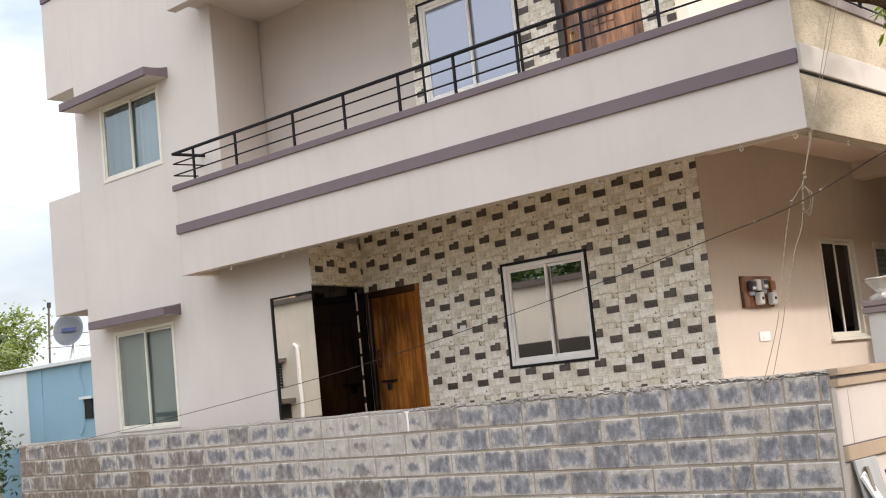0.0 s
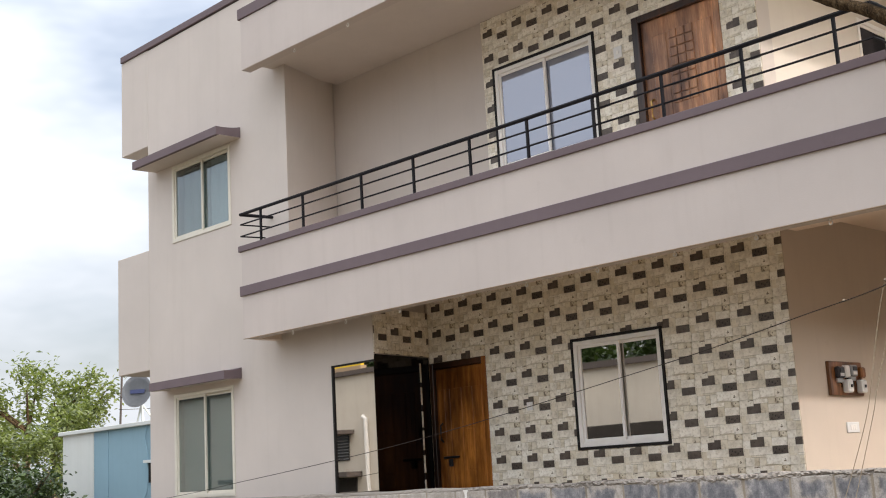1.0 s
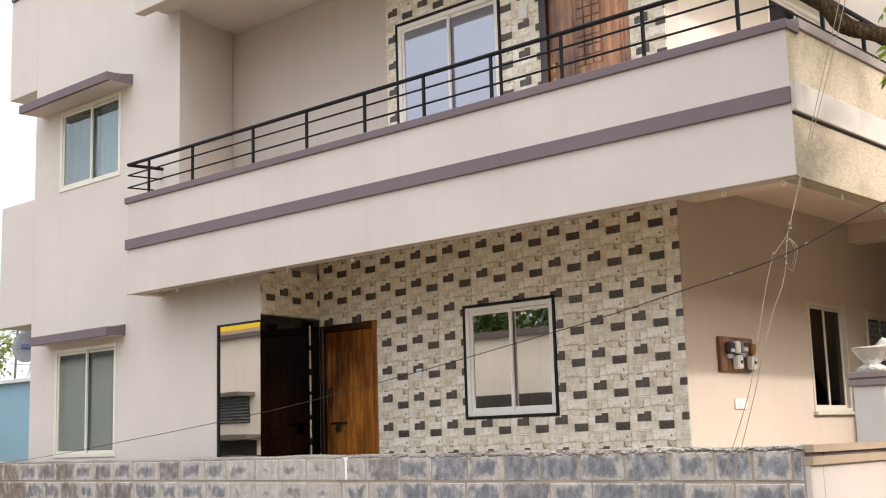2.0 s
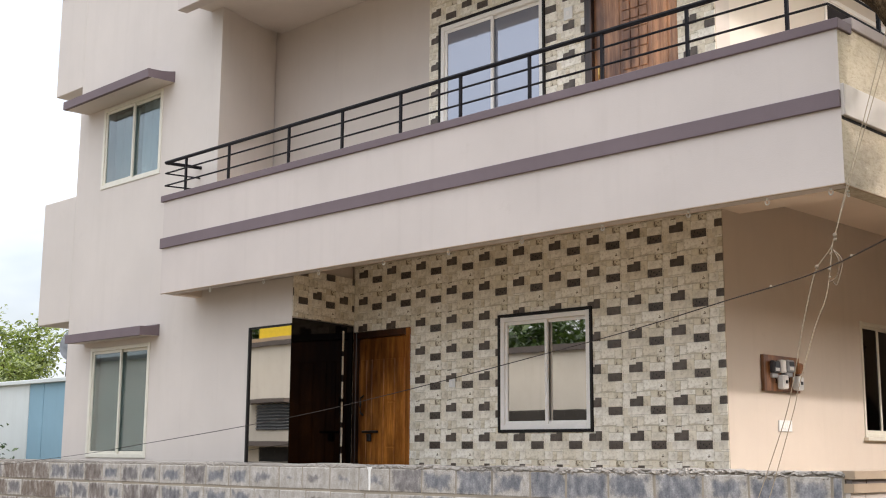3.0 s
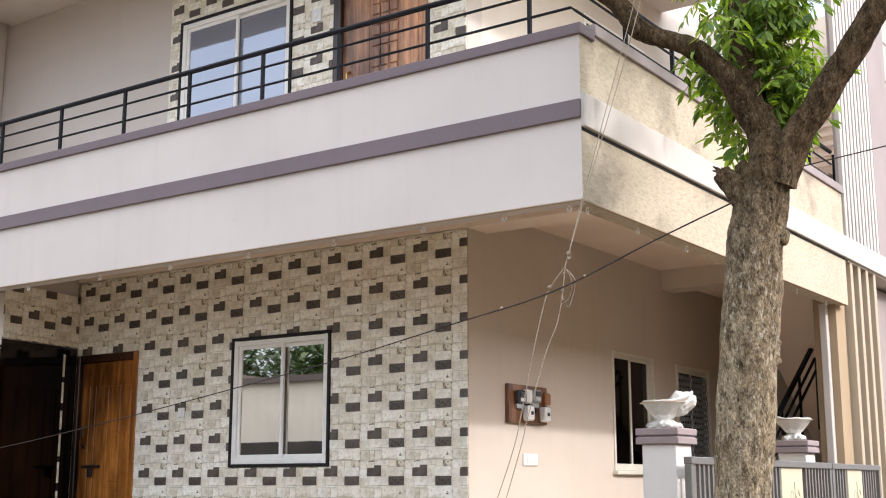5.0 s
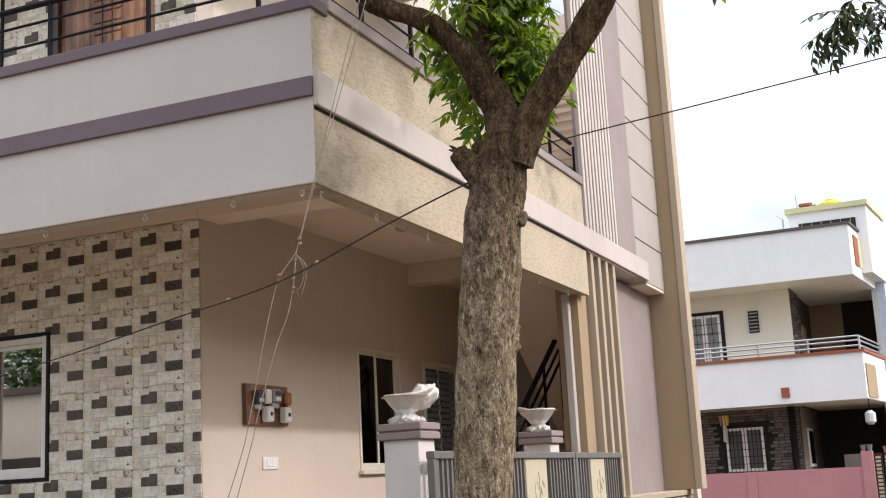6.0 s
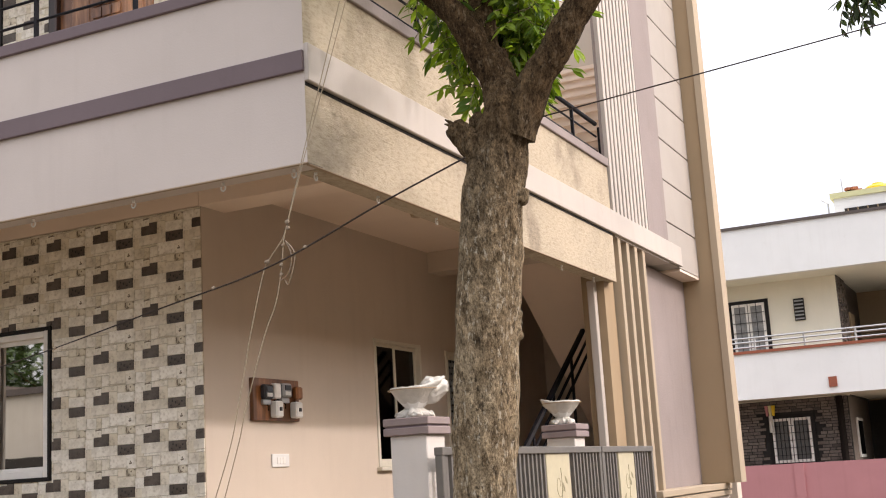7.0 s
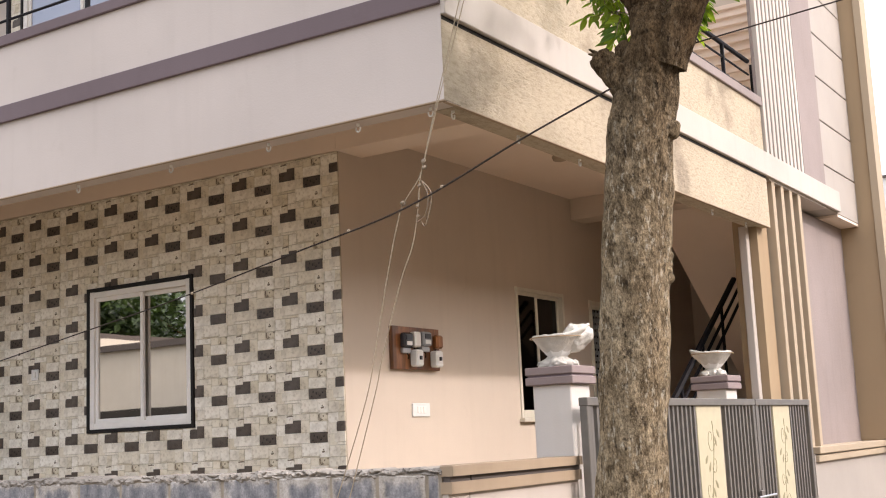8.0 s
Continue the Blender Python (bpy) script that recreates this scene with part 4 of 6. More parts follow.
def panel_door(name, label, h, y, leaf_mat, frame_mat, ornate):
    """A carved timber door in a dark frame: raised panels, a grid of small squares, brass bolt and pull."""
    u0, u1, z0, z1 = h
    JW = 0.085 if ornate else 0.055
    d = part(name, boxed(u0 + JW, u1 - 0.07, y + 0.035, y + 0.075, z0, z1 - 0.075, bevel=0.003), leaf_mat, house, label)
    part("jamb", boxed(u0, u0 + JW, y - 0.014, y + 0.12, z0, z1, bevel=0.006), frame_mat, d, "dark stained jamb")
    part("jamb", boxed(u1 - 0.07, u1, y - 0.014, y + 0.12, z0, z1, bevel=0.006), leaf_mat, d)
    part("head", boxed(u0 + JW, u1 - 0.07, y - 0.014, y + 0.12, z1 - 0.075, z1, bevel=0.006), frame_mat, d, "dark stained head")
    a, b = u0 + JW, u1 - 0.07
    w = b - a
    if ornate:
        for i in range(3):
            for k in range(8):
                s = 0.098
                uu, zz = a + w * 0.38 + i * s, z1 - 0.34 - k * s
                part("raised_square", boxed(uu, uu + s - 0.012, y + 0.022, y + 0.036, zz, zz + s - 0.012, bevel=0.004), leaf_mat, d)
        for uu, ww in ((a + w * 0.14, w * 0.20), (a + w * 0.74, w * 0.20)):
            part("raised_panel", boxed(uu, uu + ww, y + 0.024, y + 0.036, z1 - 1.18, z1 - 0.26, bevel=0.006), leaf_mat, d)
        for k in range(4):
            part("raised_panel", boxed(a + w * (0.14 + 0.2 * k), a + w * (0.32 + 0.2 * k), y + 0.024, y + 0.036, z0 + 0.12, z1 - 1.24 + 0.05 * (k % 2), bevel=0.006), leaf_mat, d)
    else:
        for uu, ww, cuts in ((0.04, 0.13, 1), (0.21, 0.07, 1), (0.36, 0.16, 1), (0.57, 0.17, 4), (0.78, 0.15, 1)):
            run = z1 - z0 - 0.42
            for zz, hh in [(z0 + 0.12 + run * c / cuts, run / cuts - 0.016) for c in range(cuts)]:
                part("raised_panel", boxed(a + w * uu, a + w * (uu + ww), y + 0.028, y + 0.036, zz, zz + hh, bevel=0.005), leaf_mat, d)
    zh, bx = z0 + (1.02 if ornate else 1.39), (0.02 if ornate else 0.10)
    part("pull", tubed([(a + 0.085, y + 0.035, zh + 0.02), (a + 0.085, y - 0.012, zh + 0.05), (a + 0.095, y - 0.022, zh + 0.13), (a + 0.085, y - 0.012, zh + 0.21), (a + 0.085, y + 0.035, zh + 0.24)], 0.011, 8), BRASS if ornate else BLACKTRIM, d, "curved pull handle")
    bolt = bmesh.new()
    tube(bolt, [(a + bx, y + 0.008, zh - 0.16), (a + bx + 0.25, y + 0.008, zh - 0.16)], 0.013, 8)
    part("bolt", bolt, BRASS if ornate else BLACKTRIM, d, "sliding bolt")
    part("padlock", boxed(a + bx + 0.08, a + bx + 0.14, y - 0.005, y + 0.025, zh - 0.265, zh - 0.18, bevel=0.008), BRASS if ornate else BLACKTRIM, d)
    return d


def edge_strip(z0, z1, lift):
    bm = bmesh.new()
    prism(bm, [(-10.588, 10.045), (-10.588 + lift, 10.045), (-10.593 + lift, 10.070), (-10.593, 10.070)], z0, z1)
    return bm


# dashed strip laid on the granite return: pale pieces over a black base
edge = part("dashed_strip", edge_strip(0.45, 2.80, 0.005), BLACKTRIM, house, "dashed pale-and-black strip on the granite return beside the front door")
for i in range(9):
    z = 0.47 + i * 0.262
    part("tile", edge_strip(z, z + 0.185 + 0.02 * (i % 3), 0.009), LIGHTSTONE, edge)

panel_door("door", "closed honey-brown carved teak front door", D1, TY, DOORWOOD, DARKWOOD, False)
panel_door("door", "closed reddish carved teak balcony door", D2, TY, DOORWOOD2, DARKWOOD, True)

# ---- balcony railing ----
rail_posts = [-11.90, -11.06, -10.0, -9.15, -8.31, -7.53, -6.72, -5.955, -5.155, -4.33]
RY_ = FY + 0.05
RZ = (4.788, 4.66, 4.512)
railing = part("railing", tubed([(-12.33, RY_, RZ[0]), (SX - 0.08, RY_, RZ[0]), (SX - 0.08, FY + 0.12, RZ[0]), (SX - 0.08, 14.13, RZ[0])], 0.021, 8), IRON, house, "black iron balcony railing")
for z in RZ[1:]:
    part("rail", tubed([(-12.33, RY_, z), (SX - 0.08, RY_, z), (SX - 0.08, FY + 0.12, z), (SX - 0.08, 14.13, z)], 0.0095, 6), IRON, railing)
for z, r, y in zip(RZ, (0.021, 0.0095, 0.0095), (WY + 0.01, WY - 0.01, WY - 0.12)):
    part("return_rail", tubed([(-12.33, RY_, z), (-12.245, y, z)], r, 6), IRON, railing)
for x in rail_posts:
    part("post", boxed(x - 0.012, x + 0.012, RY_ - 0.012, RY_ + 0.012, 4.37, RZ[0] - 0.01), IRON, railing)
for i in range(7):
    y = 9.55 + i * 0.78
    part("post", boxed(SX - 0.094, SX - 0.066, y - 0.012, y + 0.012, 4.42, RZ[0] - 0.01), IRON, railing)

# ---- stairs seen through the porch and above the side balcony ----
stair = part("staircase", boxed(MX, SX - 0.9, 16.7, 17.0, 1.55, 1.75), SOFFIT, house, "concrete staircase inside the porch")
for i in range(7):
    y = 14.3 + i * 0.27
    part("step", boxed(SX - 1.75, SX - 0.75, y, y + 0.27, 0.30 + i * 0.17, 0.47 + i * 0.17), SOFFIT, stair)
bm = bmesh.new()
prof = [(14.23, 3.588), (16.65, 1.825), (16.65, 3.635), (14.23, 3.635)]
ends = [[bm.verts.new((x, y, z)) for y, z in prof] for x in (-5.10, SX - 0.36)]
bm.faces.new(ends[0]), bm.faces.new(ends[1][::-1])
for i in range(4):
    bm.faces.new((ends[0][i], ends[0][(i + 1) % 4], ends[1][(i + 1) % 4], ends[1][i]))
part("flight", bm, SOFFIT, stair, "sloping concrete underside of the upper flight")
for dz in (0.0, 0.16, 0.30):
    part("stair_rail", tubed([(SX - 0.72, 13.3, 1.70 - dz), (SX - 0.72, 15.6, 3.23 - dz)], 0.03 if dz == 0 else 0.016, 6), IRON, stair, "black iron stair rail")
for i in range(4):
    y = 13.55 + i * 0.58
    part("stair_post", tubed([(SX - 0.72, y, 1.0 + i * 0.36), (SX - 0.72, y, 1.87 + i * 0.385)], 0.016, 6), IRON, stair)
for i in range(13):
    y, z = 14.45 + i * 0.20, 4.30 + i * 0.172
    part("tread", boxed(SX - 1.35, SX - 0.38, y - 0.03, min(y + 0.24, 16.99), z - 0.045, z), SOFFIT, stair)
    part("riser", boxed(SX - 1.35, SX - 0.38, y + 0.02, min(y + 0.23, 16.98), z - 0.172, z - 0.046), SOFFIT, stair)

# ---- hooks under the eaves, porch lamp, switches, meter board ----
HOOK = bmesh.new()
ring = [(0.015 * math.cos(a), 0, -0.018 + 0.018 * math.sin(a)) for a in np.linspace(math.radians(150), math.radians(390), 9)]
tube(HOOK, [(0, 0, 0.012), (0, 0, -0.003)], 0.010, 6)
tube(HOOK, ring, 0.005, 5)
hook_me = bpy.data.meshes.new("eave_hook")
HOOK.to_mesh(hook_me)
HOOK.free()
hook_me.materials.append(PLASTIC)
spots = [(x, FY + 0.08, 3.215, 0) for x in (-11.37, -10.4, -9.5, -8.55, -7.7, -6.84, -6.0, -5.21, -4.56, -4.08)]
spots += [(SX - 0.08, y, 3.215, 90) for y in (8.93, 9.65, 10.46, 11.25, 12.0, 12.87, 13.7)]
spots += [(x, FY + 0.07, 6.595, 0) for x in (-11.15, -10.14, -9.1, -8.0)]
for x, y, z, a in spots:
    ob = new("eave_hook", hook_me)
    ob.matrix_basis = pose(x, y, z, 0, 0, a)
    tagged(ob, "small white plastic hook under the balcony edge", "hook", "hooks along the eaves")

lamp = bmesh.new()
lathe(lamp, -5.04, 12.22, [(0.060, 3.73), (0.066, 3.72), (0.055, 3.69), (0.02, 3.68)], 20)
tagged(part("ceiling_lamp", lamp, TAN), "small round tan ceiling lamp under the porch slab, unlit", "lamp")


def switch_plate(u, z, w, h, axis, plane, keys, label):
    t = thing("switch_plate", (u, plane, z) if axis == "y" else (plane, u, z), label, "switch")
    if axis == "y":
        part("plate", boxed(u - w / 2, u + w / 2, plane - 0.014, plane, z - h / 2, z + h / 2, bevel=0.004), PLASTIC, t)
        for i in range(keys):
            c = u - w / 2 + w * (i + 0.5) / keys
            part("switch", boxed(c - 0.015, c + 0.015, plane - 0.019, plane - 0.012, z - 0.022, z + 0.022, bevel=0.002), UPVC, t)
    else:
        part("plate", boxed(plane, plane + 0.014, u - w / 2, u + w / 2, z - h / 2, z + h / 2, bevel=0.004), PLASTIC, t)
        for i in range(keys):
            c = u - w / 4 + w / 2 * (i + 0.5) / keys
            part("switch", boxed(plane + 0.012, plane + 0.019, c - 0.018, c + 0.018, z - 0.025, z + 0.025, bevel=0.002), UPVC, t)


switch_plate(-9.05, 2.165, 0.088, 0.09, "y", TY - 0.008, 1, "white single switch plate on the tiled wall by the door")
switch_plate(-7.47, 5.75, 0.11, 0.13, "y", TY - 0.008, 1, "white switch plate on the upper tiled wall")
switch_plate(11.18, 1.707, 0.232, 0.10, "x", MX, 3, "white three-gang switch plate on the beige wall")

mb = thing("meter_board", (MX, 11.12, 2.005), "varnished wooden board with electricity meters on the beige wall", "meter board")
part("board", boxed(MX, MX + 0.035, 10.80, 11.43, 2.005, 2.325, bevel=0.004), BOARDWOOD, mb)
B0, BW_, BZ, BH_ = 10.80, 0.63, 2.005, 0.32


def on_board(name, u0, u1, v0, v1, d, mat, parent, label="", bevel=0.008, d0=0.035):
    return part(name, boxed(MX + d0, MX + d, B0 + u0 * BW_, B0 + u1 * BW_, BZ + v0 * BH_, BZ + v1 * BH_, bevel=bevel), mat, parent, label)


for u, v in ((0.14, 0.50), (0.54, 0.56)):
    m1 = on_board("meter", u, u + 0.19, v, v + 0.34, 0.085, METERDARK if u < 0.3 else GREYPLASTIC, mb, "electricity meter", 0.012)
    on_board("dial", u + 0.03, u + 0.15, v + 0.17, v + 0.29, 0.092, METERDARK, m1, "dark dial window", 0.002, 0.083)
    on_board("rating_plate", u + 0.04, u + 0.15, v + 0.05, v + 0.14, 0.089, PLASTIC, m1, "", 0.0, 0.083)
    on_board("terminal_cover", u + 0.01, u + 0.18, v - 0.13, v - 0.005, 0.062, STEEL, m1, "", 0.004)
on_board("fuse_carrier", 0.35, 0.48, 0.52, 0.88, 0.090, UPVC, mb, "off-white fuse carrier", 0.010)
on_board("fuse_carrier", 0.83, 0.97, 0.52, 0.84, 0.090, BOARDWOOD, mb, "brown fuse carrier", 0.014)
on_board("cover_plate", 0.485, 0.535, 0.36, 0.78, 0.055, METERDARK, mb, "black cover plate", 0.003)
for u in (0.34, 0.77):
    sbx = on_board("breaker_box", u, u + 0.15, 0.07, 0.46, 0.105, PLASTIC, mb, "white breaker box", 0.012)
    on_board("toggle", u + 0.05, u + 0.09, 0.22, 0.31, 0.116, METERDARK, sbx, "", 0.002, 0.103)
for u, v in ((0.25, 0.36), (0.41, 0.47), (0.62, 0.42), (0.86, 0.47)):
    yy, zz = B0 + u * BW_, BZ + v * BH_
    part("wire", tubed([(MX + 0.05, yy, zz + 0.01), (MX + 0.06, yy + 0.008, zz - 0.015), (MX + 0.05, yy + 0.016, zz - 0.04)], 0.005, 5), CABLE, mb)

# ---- tiles last of the house ----
tile_wall("tile_cladding", "stone-pattern wall tiles on the ground floor", CG[1] + 0.01, MX, 0.45, 3.545, [grown(W1, 0.03), (D1[0] - 0.001, D1[1] + 0.001, 0.4, D1[3] + 0.002)], -7.05 + 0.226, 2.165 - 0.16, Matrix.Translation((0, TY, 0)))
tile_wall("tile_cladding", "stone-pattern wall tiles on the upper floor", -9.44, MX, 3.9, 6.72, [grown(W2, 0.03), (D2[0] - 0.001, D2[1] + 0.001, 3.8, D2[3] + 0.002)], -8.94 - 0.004, 6.185 - 0.16, Matrix.Translation((0, TY, 0)))
ret = math.atan2(TY - WY, CG[1] - CG[0])
tile_wall("tile_cladding", "stone-pattern wall tiles on the return", 0.0, math.hypot(TY - WY, CG[1] - CG[0]) - 0.011, 2.87, 3.40, [], 0.1 + 0.226, 2.775 - 0.16, Matrix.Translation((CG[0] + 0.005, WY + 0.002, 0)) @ Matrix.Rotation(ret, 4, "Z"))

# ---- compound wall of the side street, pillars, gate ----
cw = thing("compound_wall", (SX, 9.3, 0), "cream compound wall with tan coping strips", "wall", kind="structure")
for (a, b), (y0, y1) in (((SX - 0.045, SX - 0.01), (8.60, 8.80)), ((SX - 0.17, SX - 0.01), (8.80, 10.02))):
    part("wall", boxed(a, b, y0 + 0.006, y1, 0, 1.214), CREAM, cw)
    part("coping", boxed(a - 0.005, SX + 0.025, y0, y1, 1.300, 1.350), COPETAN, cw, "brown-tan coping")
    part("groove", boxed(a + 0.005, SX + 0.000, y0 + 0.012, y1, 1.272, 1.300), COPING, cw, "dark recessed joint")
    part("coping", boxed(a - 0.005, SX + 0.015, y0, y1, 1.215, 1.272), COPETAN, cw, "brown-tan strip")
part("band", boxed(SX - 0.01, SX + 0.012, 8.59, 10.02, 0.655, 0.765, bevel=0.003), COPETAN, cw, "tan band")
part("groove", boxed(SX - 0.01, SX + 0.004, 8.592, 10.02, 0.765, 0.775), COPING, cw)
part("groove", boxed(SX - 0.01, SX + 0.004, 8.592, 10.02, 0.645, 0.655), COPING, cw)


def gate_pillar(x, y, w):
    p = thing("gate_pillar", (x, y, 0), "off-white gate pillar with a double mauve cap", "pillar", "gate pillars")
    e = w / 2 - 0.032
    part("shaft", boxed(x - e, x + e, y - e, y + e, 0, 1.774, bevel=0.006), PILLAR, p)
    part("cap", boxed(x - w / 2, x + w / 2, y - w / 2, y + w / 2, 1.774, 1.822, bevel=0.005), MAUVECAP, p, "mauve cap course")
    part("cap", boxed(x - w / 2 + 0.012, x + w / 2 - 0.012, y - w / 2 + 0.012, y + w / 2 - 0.012, 1.822, 1.834), PURPLE, p)
    part("cap", boxed(x - w / 2, x + w / 2, y - w / 2, y + w / 2, 1.834, 1.882, bevel=0.005), MAUVECAP, p, "mauve cap course")
    return p


def wrapped_urn(x, y, z, seed, flare, k=1.0, tuft=1.0):
    """A planter urn still in its packing sheet, drawn tight over the bowl and bunched up on one side."""
    t = thing("wrapped_urn", (x, y, z), "white planter urn in torn crumpled packing sheet on a gate pillar", "planter", "urns on the gate pillars")
    bm = bmesh.new()
    lathe(bm, x, y, [(0.085 * k, z), (0.088 * k, z + 0.018), (0.045 * k, z + 0.035), (0.045 * k, z + 0.05), (0.08 * k, z + 0.08), (0.14 * k, z + 0.155), (0.150 * k, z + 0.165), (0.140 * k, z + 0.165), (0.09 * k, z + 0.11)], 8)
    part("urn", bm, PLASTIC, t, "octagonal white urn", smooth=False)
    bm = bmesh.new()
    seg = 56
    prof = [(0.092, 0.002), (0.100, 0.015), (0.096, 0.032), (0.062, 0.046), (0.060, 0.058), (0.084, 0.082), (0.112, 0.110), (0.136, 0.140), (0.156, 0.168), (0.163, 0.176), (0.161, 0.186), (0.150, 0.190), (0.10, 0.180)]
    vs = []
    for r, h in prof:
        row = []
        for i in range(seg):
            a = 2 * math.pi * i / seg
            away = max(0.0, math.cos(a - flare))
            up = tuft * (h / 0.18) ** 3 * away ** 3
            facet = math.cos(math.pi / 8) / math.cos((a % (math.pi / 4)) - math.pi / 8)
            n = noise.noise((math.cos(a) * 2.2 + seed, math.sin(a) * 2.2, h * 9)) + 0.7 * noise.noise((math.cos(a) * 7 + seed, math.sin(a) * 7, h * 30))
            low = 0.022 if h < 0.05 else 0.007
            rr = (r * (0.45 + 0.55 * facet) + low * n + 0.045 * up) * k
            row.append(bm.verts.new((x + rr * math.cos(a), y + rr * math.sin(a), z + (h + 0.006 * n * (h > 0.01) + 0.055 * up) * k + 0.008)))
        vs.append(row)
    for a, b in zip(vs, vs[1:]):
        for i in range(seg):
            bm.faces.new((a[i], a[(i + 1) % seg], b[(i + 1) % seg], b[i]))
    part("packing_sheet", bm, WRAP, t, "crumpled white packing sheet", smooth=True)
    ring = [(x + 0.170 * k * math.cos(a), y + 0.170 * k * math.sin(a), z + 0.176 * k + 0.006) for a in np.linspace(0, 2 * math.pi, 33)]
    part("rim", tubed(ring, 0.0035, 5), BROWN, t, "thin tan rim line")
    bm = bmesh.new()
    bmesh.ops.create_icosphere(bm, subdivisions=4, radius=1.0)
    rot = Matrix.Rotation(flare, 3, "Z") @ Matrix.Rotation(-0.45, 3, "Y")
    for v in bm.verts:
        c = v.co.copy()
        n = noise.noise(c * 1.6 + Vector((seed, 0, 0))) + 0.6 * noise.noise(c * 4.0 + Vector((0, seed, 0))) + 0.3 * noise.noise(c * 9.0)
        c *= 1 + 0.20 * n
        v.co = Vector((x, y, z)) + (rot @ Vector((0.108 * c.x, 0.088 * c.y, 0.084 * c.z))) * k * tuft + Vector((0.118 * math.cos(flare), 0.118 * math.sin(flare), 0.178)) * k
    part("sheet_fold", bm, WRAP, t, "bunched end of the sheet", smooth=True)
    for i in range(4):
        a = seed * 2.1 + i * 1.6
        bm = bmesh.new()
        bmesh.ops.create_icosphere(bm, subdivisions=3, radius=1.0)
        for v in bm.verts:
            c = v.co * (1 + 0.45 * noise.noise(v.co * 2.0 + Vector((seed, i, 0))) + 0.2 * noise.noise(v.co * 6.0))
            v.co = Vector((x + 0.085 * k * math.cos(a) + 0.042 * c.x, y + 0.085 * k * math.sin(a) + 0.042 * c.y, max(z + 0.0005, z + 0.018 + 0.026 * c.z)))
        part("sheet_fold", bm, WRAP, t, smooth=True)


gate_pillar(SX - 0.155, 10.155, 0.32)
wrapped_urn(SX - 0.165, 10.155, 1.883, 1.0, 0.5, 0.98, 1.0)
gate_pillar(SX - 0.185, 12.93, 0.31)
wrapped_urn(SX - 0.20, 12.93, 1.883, 5.0, 3.4, 0.99, 0.42)

GX = SX + 0.09
gate = thing("gate", (GX, 12.2, 0), "grey steel double gate with cream floral panels, closed", "gate")


def floral_panel(y0, y1, z0, z1, parent):
    """A pressed sheet with a thin climbing stem, curling tendrils and small leaves in low relief."""
    pn = part("floral_panel", boxed(GX - 0.012, GX + 0.012, y0, y1, z0, z1, bevel=0.003), PANEL, parent, "cream panel with floral relief")
    cx, w = (y0 + y1) / 2, (y1 - y0)
    gx = GX + 0.0125

    def climb(q):
        return cx + 0.10 * w * math.sin(q * 8.5), z0 + 0.05 + q * (z1 - z0 - 0.16)

    part("stem", tubed([(gx, *climb(q)) for q in np.linspace(0, 1, 26)], 0.0032, 5), RELIEF, pn)
    for k in range(7):
        s = 1 if k % 2 else -1
        py, pz = climb(0.04 + 0.135 * k)
        r0 = 0.17 * w if k % 3 == 0 else 0.12 * w
        pts = []
        for i in range(19):
            a = i / 18
            r = r0 * (1 - 0.82 * a)
            th = -1.2 + a * 6.8
            pts.append((gx, py + s * (0.10 * w + r * math.sin(th) * 0.9), min(pz + 0.075 - r * 1.25 * math.cos(th), z1 - 0.03)))
        part("tendril", tubed(pts, [0.0028 - 0.0001 * i for i in range(19)], 5), RELIEF, pn)
        for e in (0, 1):
            ly, lz, tw = py - s * (0.10 + 0.12 * e) * w, pz + 0.05 + 0.055 * e, s * (0.5 + 0.3 * e)
            bm = bmesh.new()
            outline = [(0, -0.040), (0.020, -0.010), (0.014, 0.026), (0, 0.050), (-0.014, 0.026), (-0.020, -0.010)]
            lv = [bm.verts.new((gx, ly + a * math.cos(tw) + b * math.sin(tw), min(lz - a * math.sin(tw) + b * math.cos(tw), z1 - 0.02))) for a, b in outline]
            tip = bm.verts.new((gx + 0.004, ly, lz))
            for i in range(6):
                bm.faces.new((lv[i], lv[(i + 1) % 6], tip))
            part("leaf", bm, RELIEF, pn)


def gate_leaf(y0, y1, panels):
    z0, z1, f = 0.10, 1.685, 0.05
    lf = part("gate_leaf", boxed(GX - 0.03, GX + 0.03, y0, y1, z1 - f, z1, bevel=0.004), GREYSTEEL, gate, "grey steel gate leaf")
    part("stile", boxed(GX - 0.025, GX + 0.025, y0, y0 + f, z0, z1 - f, bevel=0.004), GREYSTEEL, lf)
    part("stile", boxed(GX - 0.025, GX + 0.025, y1 - f, y1, z0, z1 - f, bevel=0.004), GREYSTEEL, lf)
    part("bottom_rail", boxed(GX - 0.025, GX + 0.025, y0 + f, y1 - f, z0, z0 + f, bevel=0.004), GREYSTEEL, lf)
    part("middle_rail", boxed(GX - 0.022, GX + 0.0, y0 + f, y1 - f, 0.80, 0.84), GREYSTEEL, lf)
    for a, b in panels:
        floral_panel(a, b, z0 + f, z1 - f, lf)
    y = y0 + f + 0.035
    while y < y1 - f - 0.03:
        if not any(a - 0.03 < y < b + 0.03 for a, b in panels):
            part("bar", boxed(GX - 0.014, GX + 0.014, y - 0.015, y + 0.015, z0 + f, z1 - f), GREYSTEEL, lf)
        y += 0.078
    return lf


leaf1 = gate_leaf(9.94, 12.93, [(10.60, 11.06), (11.70, 12.19)])
leaf2 = gate_leaf(12.95, 14.43, [(13.42, 13.86)])
part("latch", tubed([(GX + 0.045, 12.80, 0.93), (GX + 0.045, 13.22, 0.93)], 0.011, 6), STEEL, leaf1, "steel latch bar")
part("lock_box", boxed(GX + 0.03, GX + 0.05, 12.86, 12.94, 0.88, 0.98, bevel=0.004), GREYSTEEL, leaf1)

